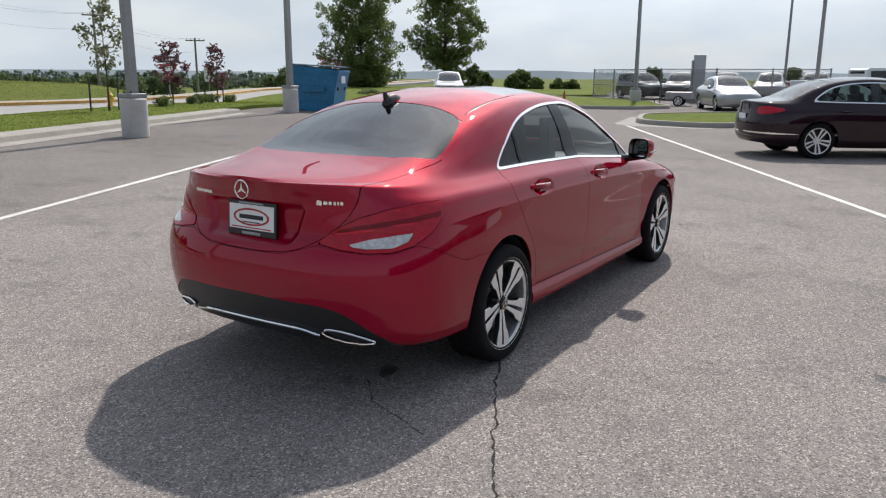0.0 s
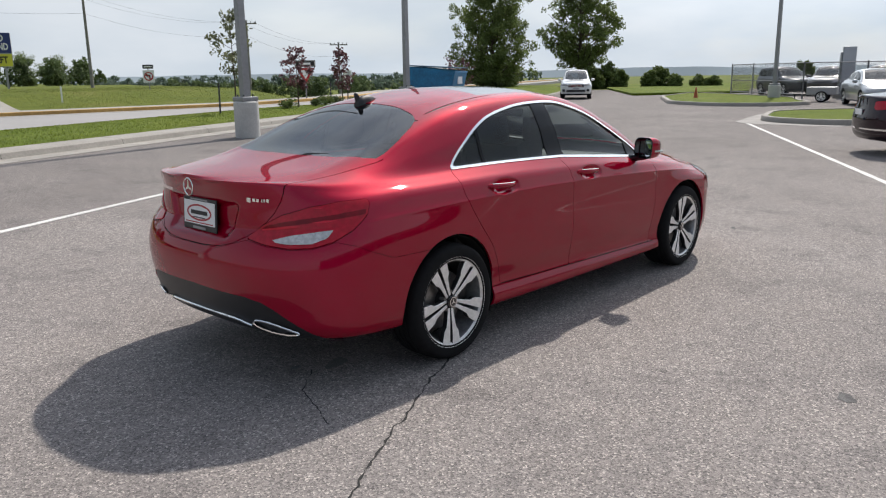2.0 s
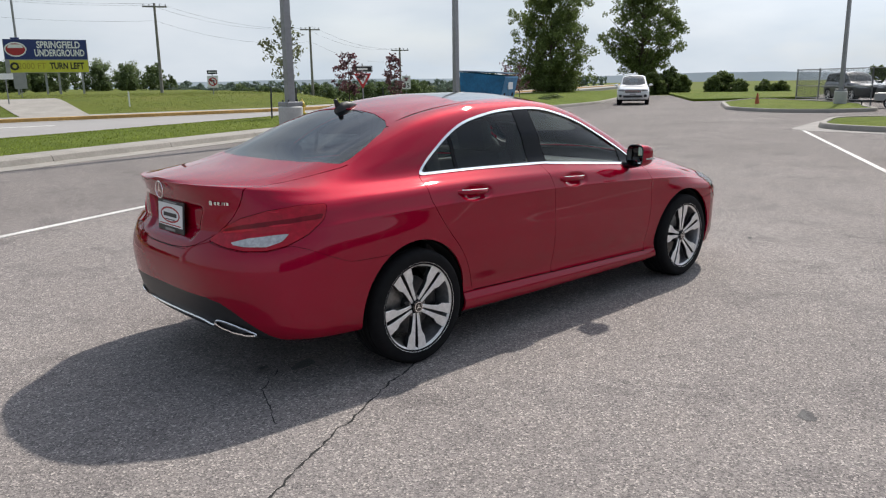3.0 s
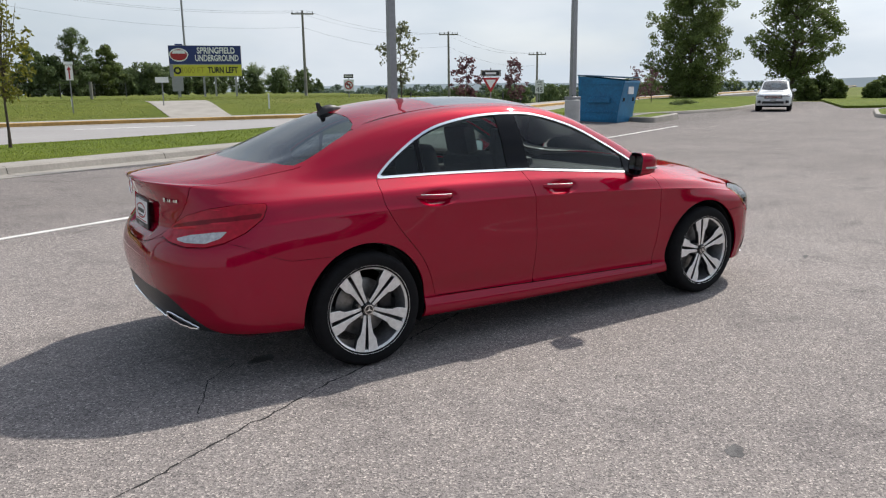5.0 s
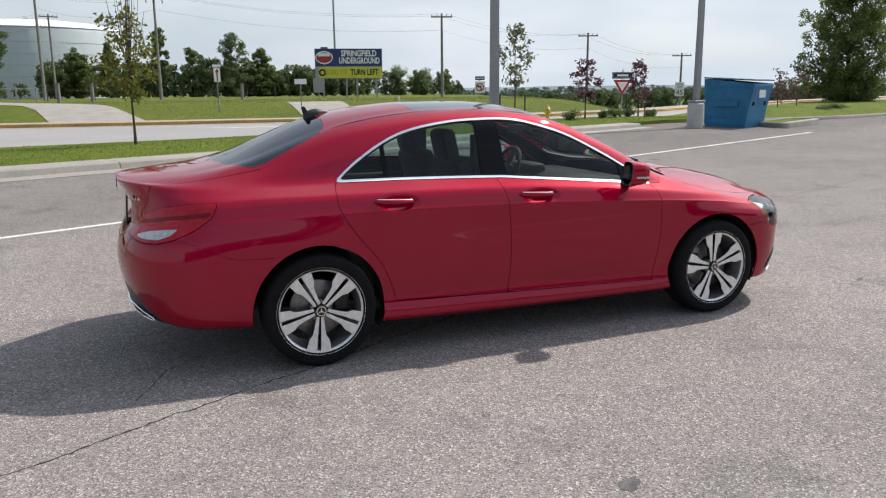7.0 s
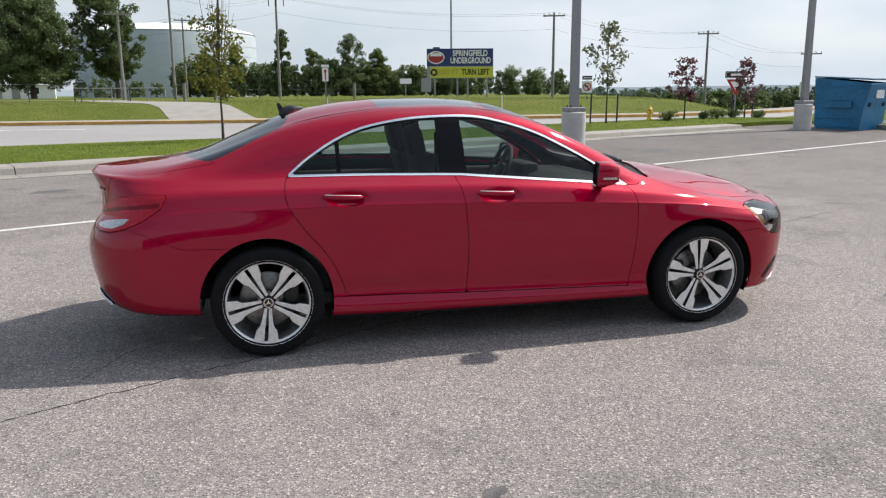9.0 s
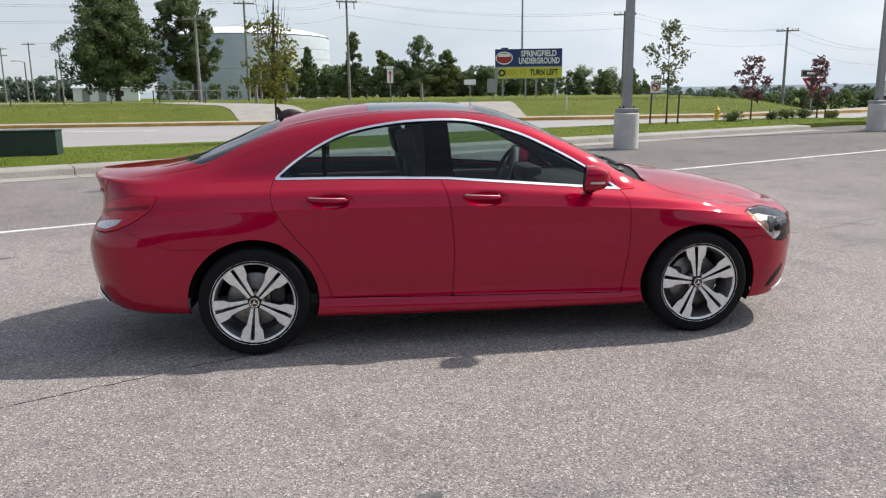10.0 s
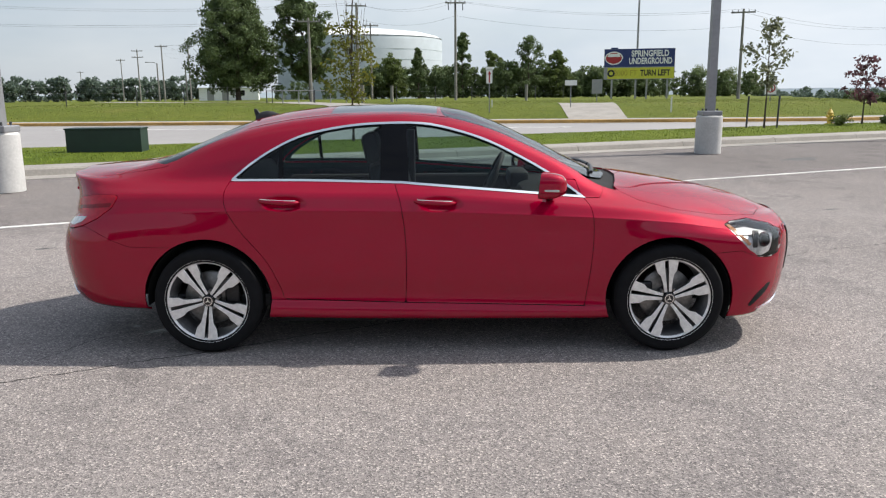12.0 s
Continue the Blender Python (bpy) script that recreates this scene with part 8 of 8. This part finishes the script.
# grey monolith sign, chain-link fence, cone
M_SLAB = material("pale_grey_panel", (0.42, 0.44, 0.48), 0.45, vary=0.05, scale=1.0)
t = thing("monolith_sign", pose(40.4, 8.5, 0.0, 0, 0, -70), "tall grey metal-clad monolith sign", "sign")
part("slab", boxm(-0.30, 0.30, -0.30, 0.30, 0, 2.56, 0.01), M_SLAB, t)
part("silver_face", boxm(-0.42, -0.305, -0.24, 0.24, 0.3, 2.3, 0.05), M_SILVER_CAR, t)
part("foot", boxm(-0.6, 0.6, -0.4, 0.4, -0.1, 0.2), M_CONCRETE, t)


M_MESH = material("dull_fence_wire", (0.10, 0.105, 0.105), 0.7, 0.3, vary=0.15)


def link_fence(pts, h):
    t = thing("chain_link_fence", pose(0, 0, 0), "grey chain-link fence with steel posts and rails", "fence")
    for (x0, y0), (x1, y1) in zip(pts, pts[1:]):
        d = math.hypot(x1 - x0, y1 - y0)
        ux, uy = (x1 - x0) / d, (y1 - y0) / d
        n = max(1, round(d / 2.4))
        for k in range(n + 1):
            q = d * k / n
            part("post", tubem([(x0 + ux * q, y0 + uy * q, 0.0), (x0 + ux * q, y0 + uy * q, h + 0.05)], 0.04, 8), M_GALV, t)
        for z in (0.25, h * 0.5, h):
            part("rail", tubem([(x0, y0, z), (x1, y1, z)], 0.025, 6), M_GALV, t)
        bm = bmesh.new()
        step, span = 0.10, h - 0.15
        q = -span
        while q < d:
            for s in (1, -1):
                a, b = (q, q + span) if s > 0 else (q + span, q)
                za, zb = 0.15, h
                lo, hi = max(0.0, min(a, b)), min(d, max(a, b))
                if hi - lo > 0.05:
                    def zz(v):
                        return za + (zb - za) * (v - a) / (b - a)
                    tube(bm, [(x0 + ux * lo, y0 + uy * lo, zz(lo)), (x0 + ux * hi, y0 + uy * hi, zz(hi))], 0.0055, 3, cap=False)
            q += step
        tagged(part("mesh", bm, M_MESH, t), kind="stuff")


link_fence([(43.6, 15.8), (38.2, 9.9), (38.9, 7.2), (40.6, 2.0)], 1.8)
t = thing("utility_trailer", pose(35.5, 8.1, 0, 0, 0, 100), "small grey box trailer beside the fence", "trailer")
part("tub", boxm(-0.6, 0.65, -0.5, 0.5, 0.34, 0.68, 0.02), M_SIGN_BACK, t)
part("draw_bar", tubem([(0.6, 0, 0.36), (1.3, 0, 0.34)], 0.03, 6), M_DARK_STEEL, t)
part("jockey_leg", tubem([(1.2, 0, 0.36), (1.2, 0, 0.0)], 0.03, 6), M_DARK_STEEL, t)
for s in (-1, 1):
    plain_wheel(t, 0.0, s * 0.6, 0.25, 0.25, 0.16, M_RIM, 0, s)
t = thing("traffic_cone", pose(35.7, 14.35, 0.0), "orange traffic cone by the kerb", "cone")
bm = bmesh.new()
lathe(bm, [(0.13, 0.03), (0.03, 0.66), (0.0, 0.66)], 16)
part("cone", bm, material("cone_orange", (0.45, 0.10, 0.04), 0.6, vary=0.1), t, smooth=True)
part("base", boxm(-0.19, 0.19, -0.19, 0.19, 0.0, 0.03, 0.01), M_BLACK_PLASTIC, t)


# ---- wear on the asphalt ----
def crack(points, width, seed, label):
    """A thin dark open crack that wanders along a line."""
    rng = np.random.default_rng(seed)
    pts = []
    for (x0, y0), (x1, y1) in zip(points, points[1:]):
        d = math.hypot(x1 - x0, y1 - y0)
        n = max(3, int(d / 0.035))
        for k in range(n):
            f = k / n
            pts.append(np.array([x0 + (x1 - x0) * f, y0 + (y1 - y0) * f]))
    pts.append(np.array(points[-1]))
    wander = np.cumsum(rng.normal(size=(len(pts), 2)) * 0.006, axis=0)
    wander -= np.linspace(0, 1, len(pts))[:, None] * wander[-1]
    verts, faces = [], []
    for i, p in enumerate(pts):
        a, b = pts[max(i - 1, 0)], pts[min(i + 1, len(pts) - 1)]
        d = (b - a) / max(np.linalg.norm(b - a), 1e-6)
        n = np.array([-d[1], d[0]])
        w = width * rng.uniform(0.3, 1.3) * (0.35 if rng.uniform() < 0.12 else 1.0)
        q = p + wander[i] + rng.normal(size=2) * 0.004
        verts += [(*(q + n * w / 2), 0.0012), (*(q - n * w / 2), 0.0012)]
        if i:
            k = 2 * i
            faces.append((k - 2, k - 1, k + 1, k))
    tagged(mesh_object("asphalt_crack", verts, faces, M_CRACK), label, "crack", kind="structure")


def blot(x, y, rx, ry, ang, mat, seed, label):
    rng = np.random.default_rng(seed)
    verts = []
    n = 40
    ph = rng.uniform(0, 6.28, 5)
    for k in range(n):
        a = 2 * math.pi * k / n
        r = 1 + 0.13 * math.sin(2 * a + ph[0]) + 0.10 * math.sin(3 * a + ph[1]) + 0.07 * math.sin(5 * a + ph[2]) + 0.05 * math.sin(9 * a + ph[3])
        px, py = rx * r * math.cos(a), ry * r * math.sin(a)
        c, s = math.cos(radians(ang)), math.sin(radians(ang))
        qx, qy = x + px * c - py * s, y + px * s + py * c
        verts.append((qx, qy, lot_height(qx, qy) + 0.0015))
    tagged(mesh_object("asphalt_stain", verts, [tuple(range(n))], mat), label, "stain", kind="structure")


M_CRACK = material("open_crack", (0.022, 0.021, 0.020), 0.95, vary=0.3, scale=8)
M_WET = material("wet_patch", (0.030, 0.030, 0.031), 0.35, vary=0.2, scale=12, fine=60, bump=0.3, bump_scale=120)
M_OIL = material("old_oil_stain", (0.105, 0.100, 0.098), 0.9, vary=0.35, scale=14, fine=110, bump=0.3, bump_scale=100)
crack([(-2.6, -2.15), (-1.25, -1.43), (-0.75, -1.15), (-0.15, -0.84), (0.5, -0.52), (1.4, -0.02), (2.6, 0.70), (3.6, 1.25), (4.59, 1.82), (5.78, 2.39), (8.2, 3.55), (12.5, 5.4)], 0.012, 5, "thin dark crack running across the asphalt")
crack([(-0.98, -1.02), (-0.80, -0.62), (-0.62, -0.40)], 0.006, 6, "fine hairline crack branching in the asphalt")
blot(-0.47, -0.44, 0.085, 0.045, 30, M_WET, 1, "small wet patch under the car's tail")
blot(-0.66, -0.33, 0.030, 0.020, 10, M_WET, 2, "small wet drip on the asphalt")
blot(0.80, -2.63, 0.055, 0.04, 20, M_OIL, 3, "old dark oil spot on the asphalt")
for k, (x, y, r) in enumerate(((-2.6, 2.2, 0.10), (4.4, -0.6, 0.06), (6.3, 4.6, 0.12), (8.6, 10.7, 0.55), (-2.9, 6.4, 0.32), (13.1, 12.6, 0.32), (11.8, 12.4, 0.45))):
    blot(x, y, r, r * 0.35, 25, M_OIL, 10 + k, "faint dark oil stain on the asphalt")
